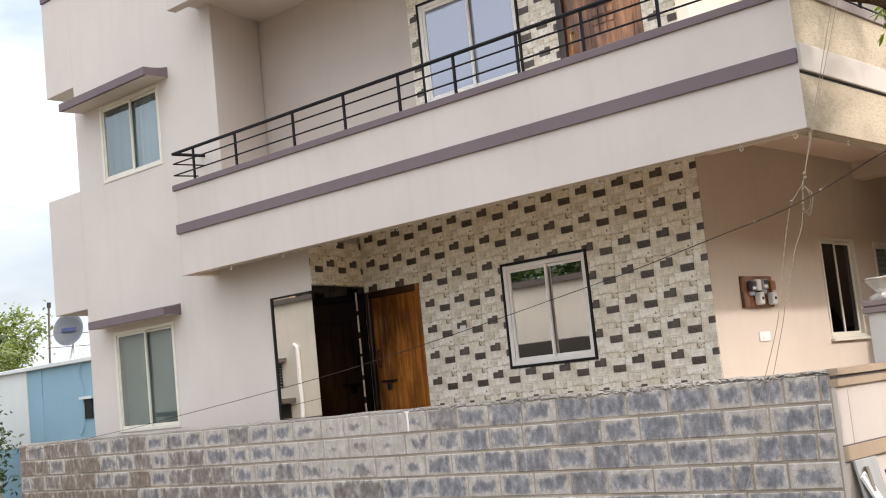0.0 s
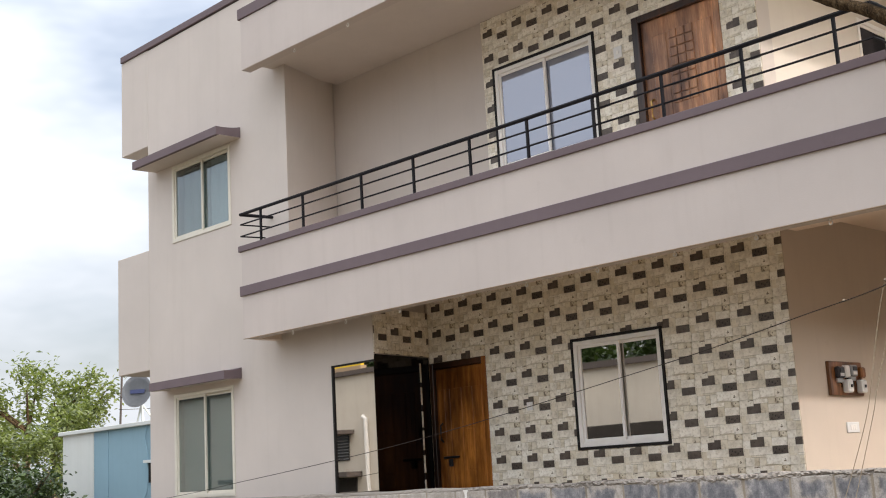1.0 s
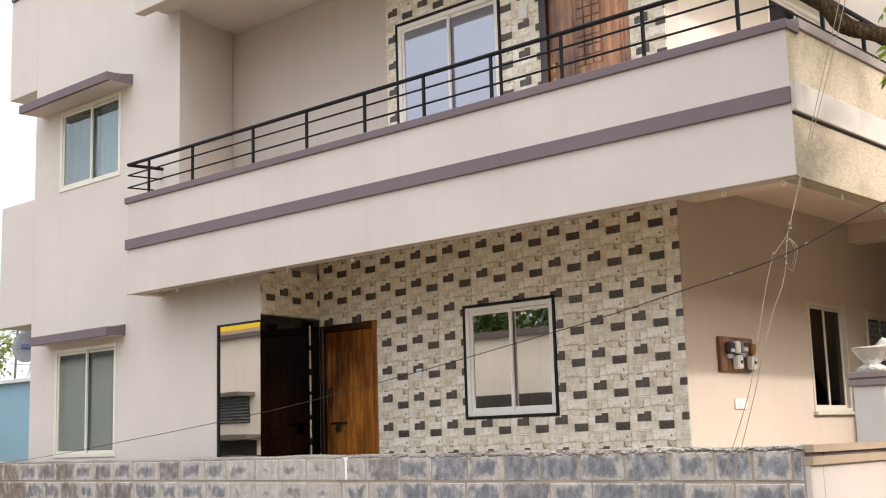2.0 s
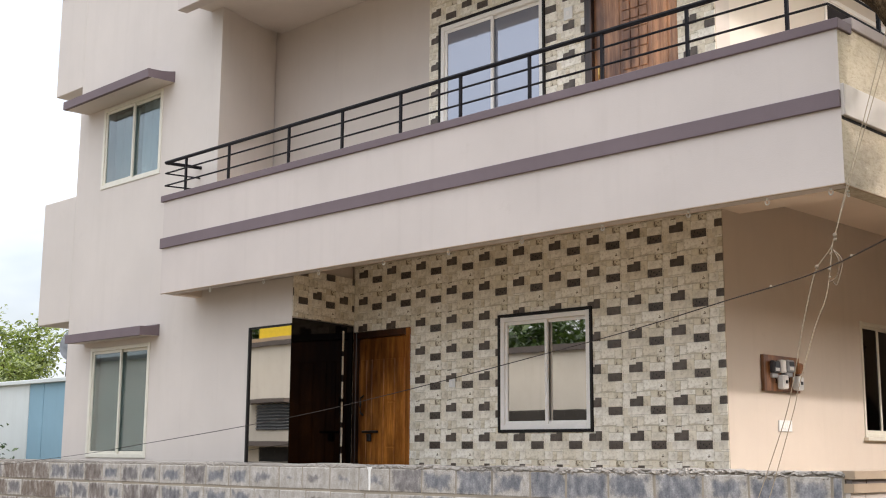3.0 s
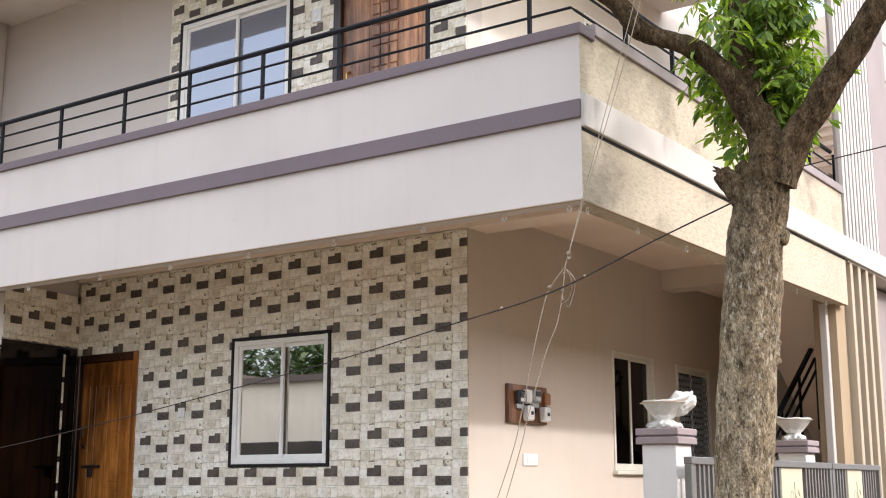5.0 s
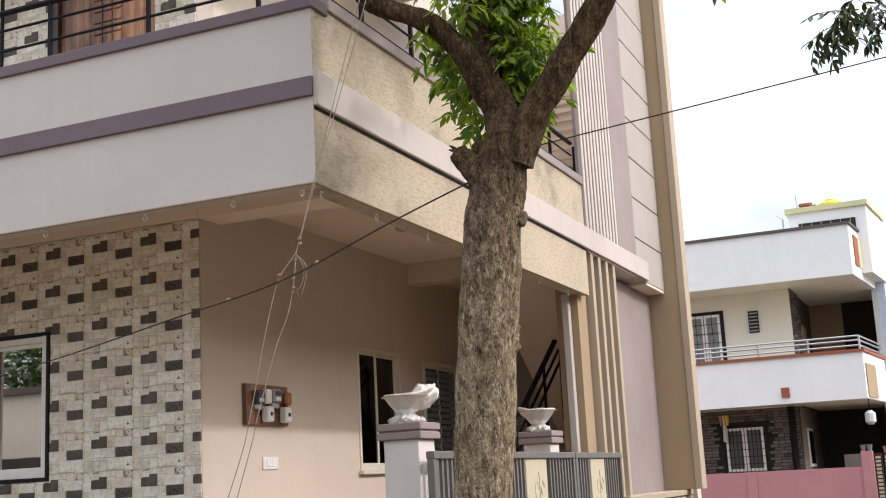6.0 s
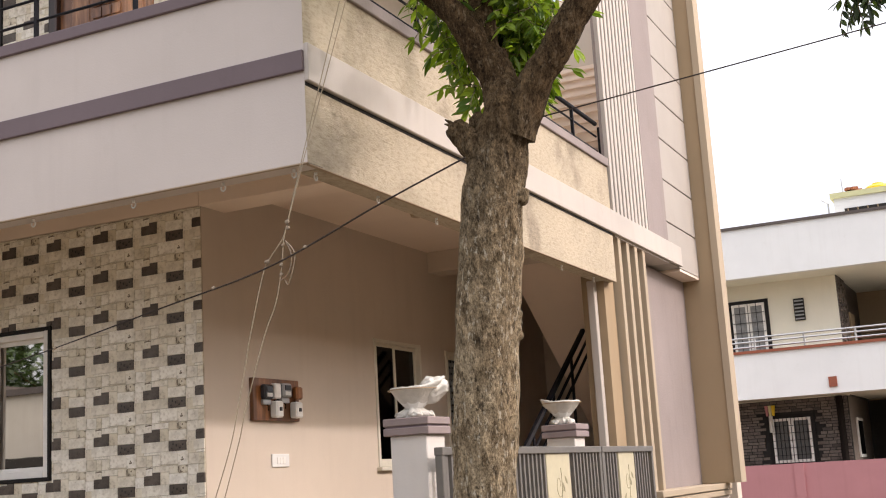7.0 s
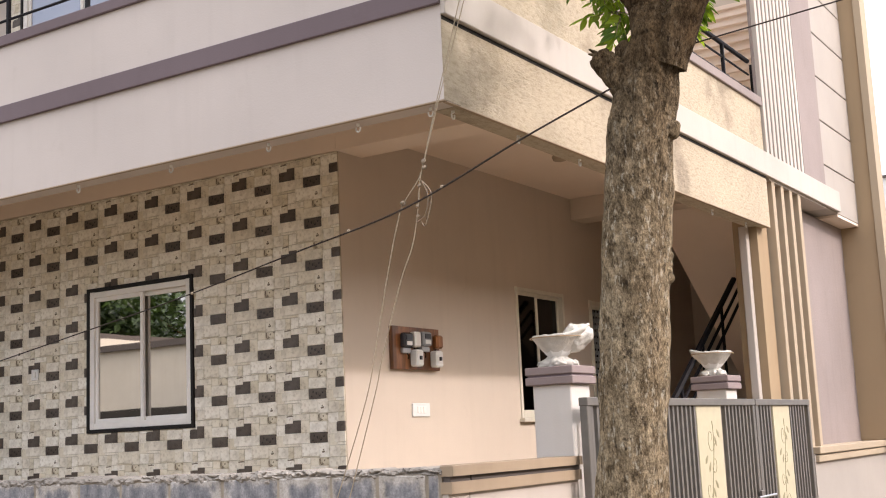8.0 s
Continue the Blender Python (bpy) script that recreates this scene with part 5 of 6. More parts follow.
# ---- leaning cement sheet and scrap planks by the wall ----
cs = bmesh.new()
box(cs, -0.012, 0.012, -0.19, 0.19, 0, 0.66, bevel=0.004)
ob = part("cement_sheet", cs, CEMENT)
ob.matrix_basis = pose(SX + 0.145, 8.86, 0.004, 0, -11, 0)
tagged(ob, "grey cement sheet leaning on the compound wall", "sheet")
for i, (x, y, lean, w, hgt, rx) in enumerate(((0.205, 8.72, -13, 0.05, 0.60, -4), (0.225, 8.80, -16, 0.06, 0.56, 7), (0.25, 8.90, -19, 0.10, 0.60, 20), (0.24, 9.06, -17, 0.07, 0.55, -6))):
    pk = bmesh.new()
    box(pk, -0.012, 0.012, -w / 2, w / 2, 0, hgt, bevel=0.003)
    ob = part("plank", pk, (PLANK, CEMENT, PLASTIC, COPING)[i])
    ob.matrix_basis = pose(SX + x, y, 0.016, rx, lean, 0)
    tagged(ob, ("weathered scrap plank leaning on the compound wall", "grey cement offcut leaning on the compound wall", "broken whitish board leaning aslant on the scrap", "dark scrap board leaning on the compound wall")[i], "plank", "scrap by the wall")

# ---- street tree ----
tree = thing("tree", (-3.11, 8.65, 0), "mottled grey-brown street tree forking above head height", "tree")
TR = random.Random(4)
trunk_rows = [(-3.11, 8.652, -0.041, 0.232), (-3.1, 8.652, 0.156, 0.19), (-3.039, 8.643, 0.698, 0.165), (-2.959, 8.619, 1.488, 0.157), (-2.886, 8.599, 2.181, 0.154), (-2.84, 8.595, 2.577, 0.152), (-2.813, 8.59, 2.806, 0.152), (-2.778, 8.59, 2.947, 0.148), (-2.750, 8.59, 3.091, 0.140), (-2.706, 8.60, 3.234, 0.120), (-2.738, 8.62, 3.395, 0.096), (-2.785, 8.63, 3.559, 0.080)]
p, r = smooth_path(trunk_rows, 40)


def barked(path, radii, seg, deep):
    """A limb with swellings, plate-like scales and fine vertical fissures."""
    bm = bmesh.new()
    tube(bm, path, radii, seg)
    bm.normal_update()
    for v in bm.verts:
        c = v.co
        d = 0.014 * noise.noise(c * 4.5) + 0.007 * noise.noise(Vector((c.x * 15, c.y * 15, c.z * 8)))
        d += 0.0045 * noise.noise(Vector((c.x * 55, c.y * 55, c.z * 24))) - 0.006 * max(0.0, 1 - 6 * abs(noise.noise(Vector((c.x * 24, c.y * 24, c.z * 9)))))
        v.co = c + v.normal * d * deep
    return bm


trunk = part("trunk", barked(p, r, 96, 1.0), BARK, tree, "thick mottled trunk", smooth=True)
BRANCHES = [
    [(-2.761, 8.60, 3.425, 0.072), (-2.823, 8.58, 3.553, 0.076), (-2.879, 8.55, 3.703, 0.070), (-2.973, 8.52, 3.843, 0.060), (-3.112, 8.488, 3.965, 0.058), (-3.395, 8.45, 4.12, 0.056), (-3.539, 8.431, 4.314, 0.053), (-3.886, 8.431, 4.596, 0.047), (-4.385, 8.449, 4.917, 0.032), (-4.867, 8.334, 5.451, 0.02)],
    [(-2.748, 8.64, 3.403, 0.082), (-2.820, 8.66, 3.577, 0.078), (-2.849, 8.68, 3.745, 0.076), (-2.876, 8.70, 3.915, 0.074), (-2.897, 8.76, 4.134, 0.072), (-2.905, 8.88, 4.864, 0.066), (-2.945, 9.101, 5.835, 0.049), (-2.932, 9.198, 7.001, 0.025)],
    [(-2.838, 8.76, 3.62, 0.008), (-2.831, 8.90, 3.731, 0.007), (-2.806, 8.95, 3.987, 0.007), (-2.791, 9.0, 4.2, 0.007), (-2.70, 9.1, 5.0, 0.006)],
    [(-2.670, 8.59, 3.11, 0.105), (-2.630, 8.59, 3.203, 0.098), (-2.584, 8.60, 3.302, 0.088), (-2.521, 8.60, 3.409, 0.084), (-2.451, 8.61, 3.488, 0.080), (-2.365, 8.62, 3.624, 0.078), (-2.191, 8.639, 3.873, 0.076), (-1.93, 8.667, 4.278, 0.069), (-1.588, 8.809, 5.051, 0.049), (-1.391, 8.809, 6.214, 0.029)],
    [(-1.95, 8.66, 4.28, 0.042), (-1.5, 8.95, 4.75, 0.032), (-1.294, 9.500, 4.62, 0.02), (-0.810, 9.900, 4.06, 0.011)],
]
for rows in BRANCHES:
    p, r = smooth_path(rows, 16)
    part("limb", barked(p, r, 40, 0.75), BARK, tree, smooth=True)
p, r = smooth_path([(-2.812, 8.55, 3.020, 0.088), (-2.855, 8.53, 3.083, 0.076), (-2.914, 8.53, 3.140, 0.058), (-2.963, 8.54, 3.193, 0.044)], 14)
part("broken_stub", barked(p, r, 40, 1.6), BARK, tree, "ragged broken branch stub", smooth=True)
for i in range(7):
    a = i * 2.4
    e = Vector((-2.988 - 0.03 * math.cos(a), 8.543 + 0.035 * math.sin(a), 3.222 + 0.03 * math.cos(a * 1.7)))
    part("splinter", tubed([(-2.965 + 0.018 * math.cos(a), 8.54 + 0.02 * math.sin(a), 3.195 + 0.02 * math.sin(a * 1.3)), tuple(e)], [0.018, 0.004], 5), BARK, tree)
for x, y, z, s in ((-2.673, 8.61, 2.815, 0.046), (-2.783, 8.63, 2.24, 0.062), (-2.790, 8.63, 2.165, 0.064), (-2.869, 8.477, 2.428, 0.024), (-2.859, 8.477, 2.696, 0.026), (-2.868, 8.60, 3.225, 0.045)):
    bm = bmesh.new()
    bmesh.ops.create_icosphere(bm, subdivisions=3, radius=s)
    for v in bm.verts:
        v.co *= 1 + 0.35 * noise.noise(v.co * 30 + Vector((x, y, z)) * 7)
        v.co += Vector((x, y, z))
    part("knot", bm, BARK, tree, "bark knot", smooth=True)


def spray_mesh(seed, pairs, size, mat):
    """A twig with three pinnate leaves: thin stalks with paired drooping leaflets."""
    rn = random.Random(seed)
    bm = bmesh.new()
    shape = [(0, 0, 0), (0.28, 0.42, 0.02), (0.6, 0.46, 0.0), (0.85, 0.22, -0.03), (1.0, 0, -0.07), (0.85, -0.22, -0.03), (0.6, -0.46, 0.0), (0.28, -0.42, 0.02)]
    for leaf in range(3):
        turn = Matrix.Rotation(radians(rn.uniform(-25, 25) + (leaf - 1) * 65), 3, "Z") @ Matrix.Rotation(radians(rn.uniform(-20, 35)), 3, "Y")
        ln = size * (pairs + 1) * rn.uniform(0.34, 0.46)

        def along(t):
            return turn @ Vector((t * ln, 0.03 * math.sin(t * 3 + seed), -0.38 * ln * t * t))

        n0 = len(bm.faces)
        tube(bm, [along(t) for t in np.linspace(0, 1, 5)], 0.0028, 3)
        bm.faces.ensure_lookup_table()
        for f in bm.faces[n0:]:
            f.material_index = 1
        for i in range(pairs * 2 + 1):
            t = min(1.0, (i // 2 + 1) / pairs) if i < pairs * 2 else 1.0
            side = (1 if i % 2 else -1) if i < pairs * 2 else 0
            L, W = size * rn.uniform(0.75, 1.15), size * rn.uniform(0.27, 0.38)
            rot = turn @ Matrix.Rotation(side * radians(rn.uniform(40, 65)), 3, "Z") @ Matrix.Rotation(radians(rn.uniform(15, 60)), 3, "Y") @ Matrix.Rotation(radians(rn.uniform(-25, 25)), 3, "X")
            v = [bm.verts.new(along(t) + rot @ Vector((a * L, b * W, c * L))) for a, b, c in shape]
            mid = bm.verts.new(along(t) + rot @ Vector((0.5 * L, 0, -0.035 * L)))
            for k in range(8):
                bm.faces.new((v[k], v[(k + 1) % 8], mid))
    me = bpy.data.meshes.new("leaf_spray")
    bm.to_mesh(me)
    bm.free()
    me.materials.append(mat)
    me.materials.append(BARK)
    return me


SPRAYS = [spray_mesh(i, 3 + i % 3, 0.098, LEAF) for i in range(6)]
# same twigs in darker leaf: their backlit look is put into the colour
BACKLITSPRAYS = [spray_mesh(i + 6, 3 + i % 3, 0.098, DEEPLEAF) for i in range(3)]


def hang_spray(parent, at, yaw, pitch, roll, s, k, kinds):
    ob = new("leaf_spray", kinds[k % len(kinds)])
    ob.parent = parent
    ob.matrix_basis = Matrix.Translation(Vector(at) - BASES[parent.name]) @ Euler((radians(roll), radians(pitch), radians(yaw))).to_matrix().to_4x4() @ Matrix.Diagonal((s, s, s, 1))


CLUMPS = [((-2.97, 8.861, 3.898), 0.12, 11), ((-2.939, 9.004, 4.139), 0.2, 18), ((-2.786, 8.908, 4.013), 0.16, 24), ((-2.748, 8.946, 3.781), 0.11, 16), ((-2.797, 8.603, 4.186), 0.2, 18), ((-2.729, 8.889, 3.568), 0.06, 7), ((-2.999, 8.794, 3.666), 0.06, 4), ((-2.961, 8.736, 3.472), 0.04, 2), ((-2.671, 8.765, 4.264), 0.1, 9), ((-3.153, 8.679, 3.975), 0.04, 2), ((-1.1, 9.9, 4.03), 0.05, 4), ((-0.95, 9.9, 4.06), 0.05, 4), ((-0.78, 9.9, 4.05), 0.05, 4)]
k = 0
for c, rad, count in CLUMPS:
    for _ in range(count):
        at = Vector(c) + Vector((TR.gauss(0, rad * 0.7), TR.gauss(0, rad * 0.7), TR.gauss(0, rad * 0.6)))
        hang_spray(tree, at, TR.uniform(0, 360), TR.uniform(-10, 35), TR.uniform(-20, 20), TR.uniform(0.75, 1.1), k, BACKLITSPRAYS if c[0] > -2 else SPRAYS)
        k += 1
for _ in range(130):
    a, rr = TR.uniform(0, 2 * math.pi), TR.uniform(0.2, 1.0) ** 0.5
    at = (-2.2 + 1.5 * rr * math.cos(a), 9.2 + 1.2 * rr * math.sin(a), TR.uniform(5.2, 7.6) - 0.5 * rr)
    hang_spray(tree, at, TR.uniform(0, 360), TR.uniform(-10, 40), TR.uniform(-20, 20), TR.uniform(1.0, 1.8), k, SPRAYS)
    k += 1

# ---- cable and ropes ----
p, r = smooth_path([(-24, 8.2, 0.70, 0.003), (-14.4, 8.3, 1.32, 0.0028), (-11.69, 8.3, 1.536, 0.0034), (-9.19, 8.3, 1.775, 0.0034), (-7.53, 8.3, 1.99, 0.0034), (-6.15, 8.3, 2.195, 0.0034), (-5.4, 8.3, 2.312, 0.0034), (-4.62, 8.3, 2.457, 0.004), (-3.93, 8.3, 2.59, 0.0044), (-3.28, 8.31, 2.82, 0.0046), (-2.84, 8.36, 2.985, 0.0046)], 8)
bm = bmesh.new()
tube(bm, p, r, 6)
cable = part("cable", bm, GREYCABLE)
tagged(cable, "thin grey-brown cable stretched past the house to the tree", "cable")
for x, z in ((-4.28, 2.523), (-3.72, 2.662), (-5.35, 2.32)):
    part("cable_tie", tubed([(x, 8.3, z), (x + 0.014, 8.3, z + 0.004)], 0.007, 6), ROPE, cable)
p, r = smooth_path([(-2.72, 8.56, 3.16, 0.0036), (0.1, 9.66, 3.76, 0.0037), (3.6, 11.03, 4.54, 0.004), (8.99, 13.14, 5.80, 0.005)], 10)
tagged(part("cable", tubed(p, r, 6), GREYCABLE), "thin black cable from the tree to the added block across the street", "cable")
RP = 8.345
UPPER = [(-3.02, 5.3), (-3.20, 4.80), (-3.34, 4.35), (-3.46, 3.98), (-3.585, 3.60), (-3.75, 3.10), (-3.84, 2.81)]
LOWL = [(-3.845, 2.80), (-3.875, 2.73), (-3.97, 2.62), (-4.015, 2.51), (-4.085, 2.26), (-4.17, 1.91), (-4.26, 1.62), (-4.55, 0.95), (-4.80, 0.43), (-5.0, 0.0)]
LOWR = [(-3.84, 2.81), (-3.865, 2.73), (-3.885, 2.58), (-3.925, 2.41), (-4.00, 2.25), (-4.13, 1.88), (-4.19, 1.68), (-4.45, 0.97), (-4.69, 0.43), (-4.88, 0.0)]
rope = thing("rope", (-4.0, 8.3, 0), "pale knotted rope tied from the tree to the ground", "rope")
for dx in (0.0, 0.04):
    p, r = smooth_path([(x + dx * min(1, 0.9 * (z - 2.80)), RP, z, 0.0025) for x, z in UPPER], 6)
    part("strand", tubed(p, r, 6), ROPE, rope)
for rows in (LOWL, LOWR):
    p, r = smooth_path([(x, RP, z, 0.0028) for x, z in rows], 6)
    part("strand", tubed(p, r, 6), ROPE, rope)
for x, z, s in ((-3.84, 2.815, 0.014), (-3.835, 2.785, 0.012), (-3.97, 2.625, 0.013), (-3.885, 2.60, 0.010), (-3.885, 2.55, 0.010), (-3.87, 2.70, 0.010)):
    bm = bmesh.new()
    bmesh.ops.create_icosphere(bm, subdivisions=2, radius=s)
    for v in bm.verts:
        v.co *= 1 + 0.5 * noise.noise(v.co * 60 + Vector((x, 0, z)) * 20)
        v.co += Vector((x, RP, z))
    part("knot", bm, OLDROPE, rope)
for q in range(2):
    p, r = smooth_path([(-3.85, RP - 0.01, 2.72, 0.003), (-3.81 + 0.02 * q, RP - 0.02, 2.64, 0.003), (-3.83, RP - 0.02, 2.55 - 0.05 * q, 0.0025), (-3.89 + 0.03 * q, RP - 0.01, 2.52, 0.0025)], 5)
    part("loose_end", tubed(p, r, 5), OLDROPE, rope)

# ---- blue shed, dish and pole beside the house ----
shed = thing("shed", (-24.6, 14.6, 0), "low flat-roofed outbuilding painted pale blue and white", "shed")
part("wall", boxed(-25.95, -19.0, 14.0, 14.2, 0, 2.93), BLUE, shed, "pale blue wall")
part("wall", boxed(-27.45, -25.952, 13.985, 14.2, 1.2, 2.93), OFFWHITE, shed, "off-white wall panel")
part("wall", boxed(-27.45, -25.952, 14.0, 14.2, 0, 1.19), BLUE, shed)
part("wall", boxed(-27.45, -27.25, 14.2, 18.0, 0, 2.9), OFFWHITE, shed)
part("roof", boxed(-27.55, -18.9, 13.90, 18.0, 2.93, 3.02, bevel=0.01), OFFWHITE, shed, "flat white roof slab")
part("joint", boxed(-25.32, -25.28, 13.985, 14.01, 0, 2.92), BLUE, shed)
part("vent", boxed(-23.50, -23.20, 13.97, 14.02, 1.70, 2.12), BLACKTRIM, shed, "small dark opening")
part("sill", boxed(-23.60, -23.10, 13.90, 14.0, 2.12, 2.18), OFFWHITE, shed)
p, r = smooth_path([(-23.55, 13.96, 3.0, 0.012), (-23.6, 13.96, 2.6, 0.012), (-23.5, 13.96, 2.3, 0.012), (-23.52, 13.96, 1.6, 0.012), (-23.7, 13.96, 1.35, 0.012)], 5)
part("pipe", tubed(p, r, 5), BLUE, shed)
dish = thing("satellite_dish", (-23.75, 14.3, 3.02), "grey satellite dish with a navy badge on a white stand", "satellite dish")
bm = bmesh.new()
n_, rad = 28, 0.35
c = Vector((-23.93, 13.98, 3.68))
facing = Vector((0.55, -0.80, 0.22)).normalized()
q = facing.to_track_quat("Z", "Y")
rings = [[c]]
prev = None
for rr in (0.02, 0.16, 0.26, rad):
    row = [bm.verts.new(c + q @ Vector((rr * math.cos(a), rr * 1.06 * math.sin(a), 0.55 * rr * rr))) for a in np.linspace(0, 2 * math.pi, n_, endpoint=False)]
    if prev:
        for i in range(n_):
            bm.faces.new((prev[i], prev[(i + 1) % n_], row[(i + 1) % n_], row[i]))
    else:
        bm.faces.new(row)
    prev = row
ret_ = bmesh.ops.solidify(bm, geom=bm.faces[:], thickness=0.015)
part("reflector", bm, DISH, dish, "grey dish", smooth=True)
bd = bmesh.new()
box(bd, -0.17, 0.17, -0.045, 0.045, 0.0, 0.01)
bmesh.ops.transform(bd, matrix=Matrix.Translation(c + facing * 0.03) @ q.to_matrix().to_4x4(), verts=bd.verts)
part("badge", bd, BADGE, dish, "plain navy badge")
for x, y in ((-24.1, 14.05), (-23.75, 14.0), (-23.85, 14.35)):
    part("stand_leg", tubed([(x, y, 3.02), (-23.92, 14.06, 3.42)], 0.022, 6), OFFWHITE, dish)
part("mast", tubed([(-23.92, 14.08, 3.02), (-23.92, 14.04, 3.66)], 0.03, 6), OFFWHITE, dish)
pole = thing("utility_pole", (-29.7, 18.3, 0), "thin dark pole behind the outbuilding roof", "pole")
part("shaft", tubed([(-32.6, 18.4, 0), (-32.5, 18.3, 3.5), (-32.2, 18.2, 5.15)], 0.032, 8), COPING, pole)
part("insulator", tubed([(-32.2, 18.2, 5.12), (-32.17, 18.2, 5.28)], 0.06, 8), METERDARK, pole)
for dz in (0.0, 0.35):
    tagged(part("cable", tubed([(-32.4, 18.2, 4.3 - dz), (-24.0, 16.5, 3.75 - dz), (-15.3, 15.5, 3.85 - dz)], 0.008, 4), CABLE), "thin cable from the pole to the house", "cable")


def leafy_tree(name, base, height, spread, count, seed, mat, leaf, label, low=0.25, gather=0.30):
    """A tree of forking limbs with many single leaves in uneven clumps."""
    rn = random.Random(seed)
    t = thing(name, base, label, "tree")
    bx, by, bz = base
    part("trunk", tubed(*smooth_path([(bx, by, bz - 0.1, 0.13), (bx + 0.1, by, bz + height * 0.3, 0.10), (bx, by + 0.1, bz + height * 0.6, 0.06), (bx + 0.1, by, bz + height * 0.9, 0.02)], 5), 8, 0.1), BARK, t)
    tips = []
    for i in range(13):
        a, h0 = rn.uniform(0, 2 * math.pi), rn.uniform(0.15, 0.75) * height
        ln = spread * rn.uniform(0.5, 1.0)
        e = (bx + ln * math.cos(a), by + ln * math.sin(a), bz + h0 + rn.uniform(0.1, 0.4) * height)
        m_ = (bx + 0.5 * ln * math.cos(a), by + 0.5 * ln * math.sin(a), bz + h0 + 0.15 * height)
        part("limb", tubed(*smooth_path([(bx, by, bz + h0, 0.05), (*m_, 0.03), (*e, 0.012)], 5), 6, 0.1), BARK, t)
        tips += [Vector(m_), Vector(e), (Vector(m_) + Vector(e)) / 2]
    tips.append(Vector((bx, by, bz + height)))
    verts, faces = [], []
    for i in range(count):
        c_ = tips[rn.randrange(len(tips))]
        s = gather * spread
        pos = c_ + Vector((rn.gauss(0, s * 0.55), rn.gauss(0, s * 0.55), rn.gauss(0, s * 0.5)))
        if pos.z < bz + low * height * 0.3:
            continue
        m3 = Euler((rn.uniform(-0.9, 0.9), rn.uniform(-0.9, 0.9), rn.uniform(0, 6.28))).to_matrix()
        L = leaf * rn.uniform(0.7, 1.3)
        b0 = len(verts)
        for a, b, z in ((0, 0, 0), (0.5, 0.24, 0.06), (1, 0, -0.1), (0.5, -0.24, 0.06)):
            verts.append(tuple(pos + m3 @ Vector((a * L, b * L, z * L))))
        faces += [(b0, b0 + 1, b0 + 2), (b0, b0 + 2, b0 + 3)]
    me = bpy.data.meshes.new("crown")
    me.from_pydata([tuple(Vector(v) - BASES[t.name]) for v in verts], [], faces)
    me.materials.append(mat)
    ob = new("crown", me)
    ob.parent = t
    tagged(ob, "loose crown of small leaves", kind="stuff")
    return t


leafy_tree("tree", (-31.7, 15.0, 0), 4.9, 2.2, 7200, 3, BUSH, 0.17, "pale green young tree behind the outbuilding", 0.25, 0.19)
leafy_tree("tree", (-37.0, 18.4, 0), 5.1, 2.2, 6200, 8, BUSH, 0.19, "pale green bushy tree further off", 0.25, 0.20)
leafy_tree("shrub", (-26.3, 12.6, 0), 1.9, 1.1, 1800, 11, DEEPLEAF, 0.15, "dark green shrub by the end of the block wall", 0.1)
leafy_tree("shrub", (-30.2, 13.2, 0), 2.2, 1.6, 2600, 12, DEEPLEAF, 0.17, "dark green shrub beside the outbuilding", 0.1)
cot = thing("cottage", (-41, 26, 0), "distant low cottage with a clay tile roof", "house")
part("wall", boxed(-46, -38, 26, 31, 0, 2.4), OFFWHITE, cot)
bm = bmesh.new()
for a, b in (((-46.4, 25.6, 2.35), (-37.6, 25.6, 2.35)), ((-46.4, 28.5, 3.8), (-37.6, 28.5, 3.8)), ((-46.4, 31.4, 2.35), (-37.6, 31.4, 2.35))):
    bm.verts.new(a), bm.verts.new(b)
bm.verts.ensure_lookup_table()
v = bm.verts
bm.faces.new((v[0], v[1], v[3], v[2])), bm.faces.new((v[2], v[3], v[5], v[4])), bm.faces.new((v[0], v[2], v[4])), bm.faces.new((v[1], v[5], v[3])), bm.faces.new((v[0], v[4], v[5], v[1]))
part("roof", bm, TERRACOTTA, cot, "clay tile roof")

# ---- neighbour's house across the open plot, seen mirrored in the glass ----
nb = thing("neighbour_house", (-22, -5, 0), "single-storey cream house with dark coping across the open plot", "house")
part("wall", boxed(-22.8, -11.5, -8, -2.0, 0, 3.78), RENDERED, nb, "plain cream side wall")
part("coping", boxed(-22.8, -11.4, -8.1, -1.9, 3.78, 3.92), COPING, nb, "dark coping")
part("wall", boxed(-36, -22.802, -8, -2.0, 0, 4.20), RENDERED, nb, "taller cream end of the wall")
part("coping", boxed(-36.1, -22.802, -8.1, -1.9, 4.20, 4.32), COPING, nb, "dark coping")
part("upstand", boxed(-27.0, -24.3, -2.5, -2.3, 4.32, 4.475), OPPOSITE, nb, "tan kerb on the roof")
part("rooftop_sheet", boxed(-26.7, -24.4, -2.5, -2.4, 4.475, 5.2), TANK, nb, "orange-yellow sheet standing on the roof")
part("sunshade", boxed(-26.4, -24.3, -2.0, -1.45, 2.70, 2.80), COPING, nb, "dark sunshade")
w_ = part("window", boxed(-26.1, -24.5, -2.0, -1.96, 2.03, 2.68), BLACKGLASS, nb, "dark louvred window")
for i in range(8):
    part("louvre", boxed(-26.1, -24.5, -1.955, -1.93, 2.06 + 0.078 * i, 2.085 + 0.078 * i), DISH, w_)
part("ledge", boxed(-30.0, -24.05, -2.0, -1.5, 1.62, 1.74), COPING, nb, "dark ledge")
part("opening", boxed(-26.0, -24.25, -2.02, -1.99, 0.4, 1.60), DARK, nb, "dark opening below the ledge")
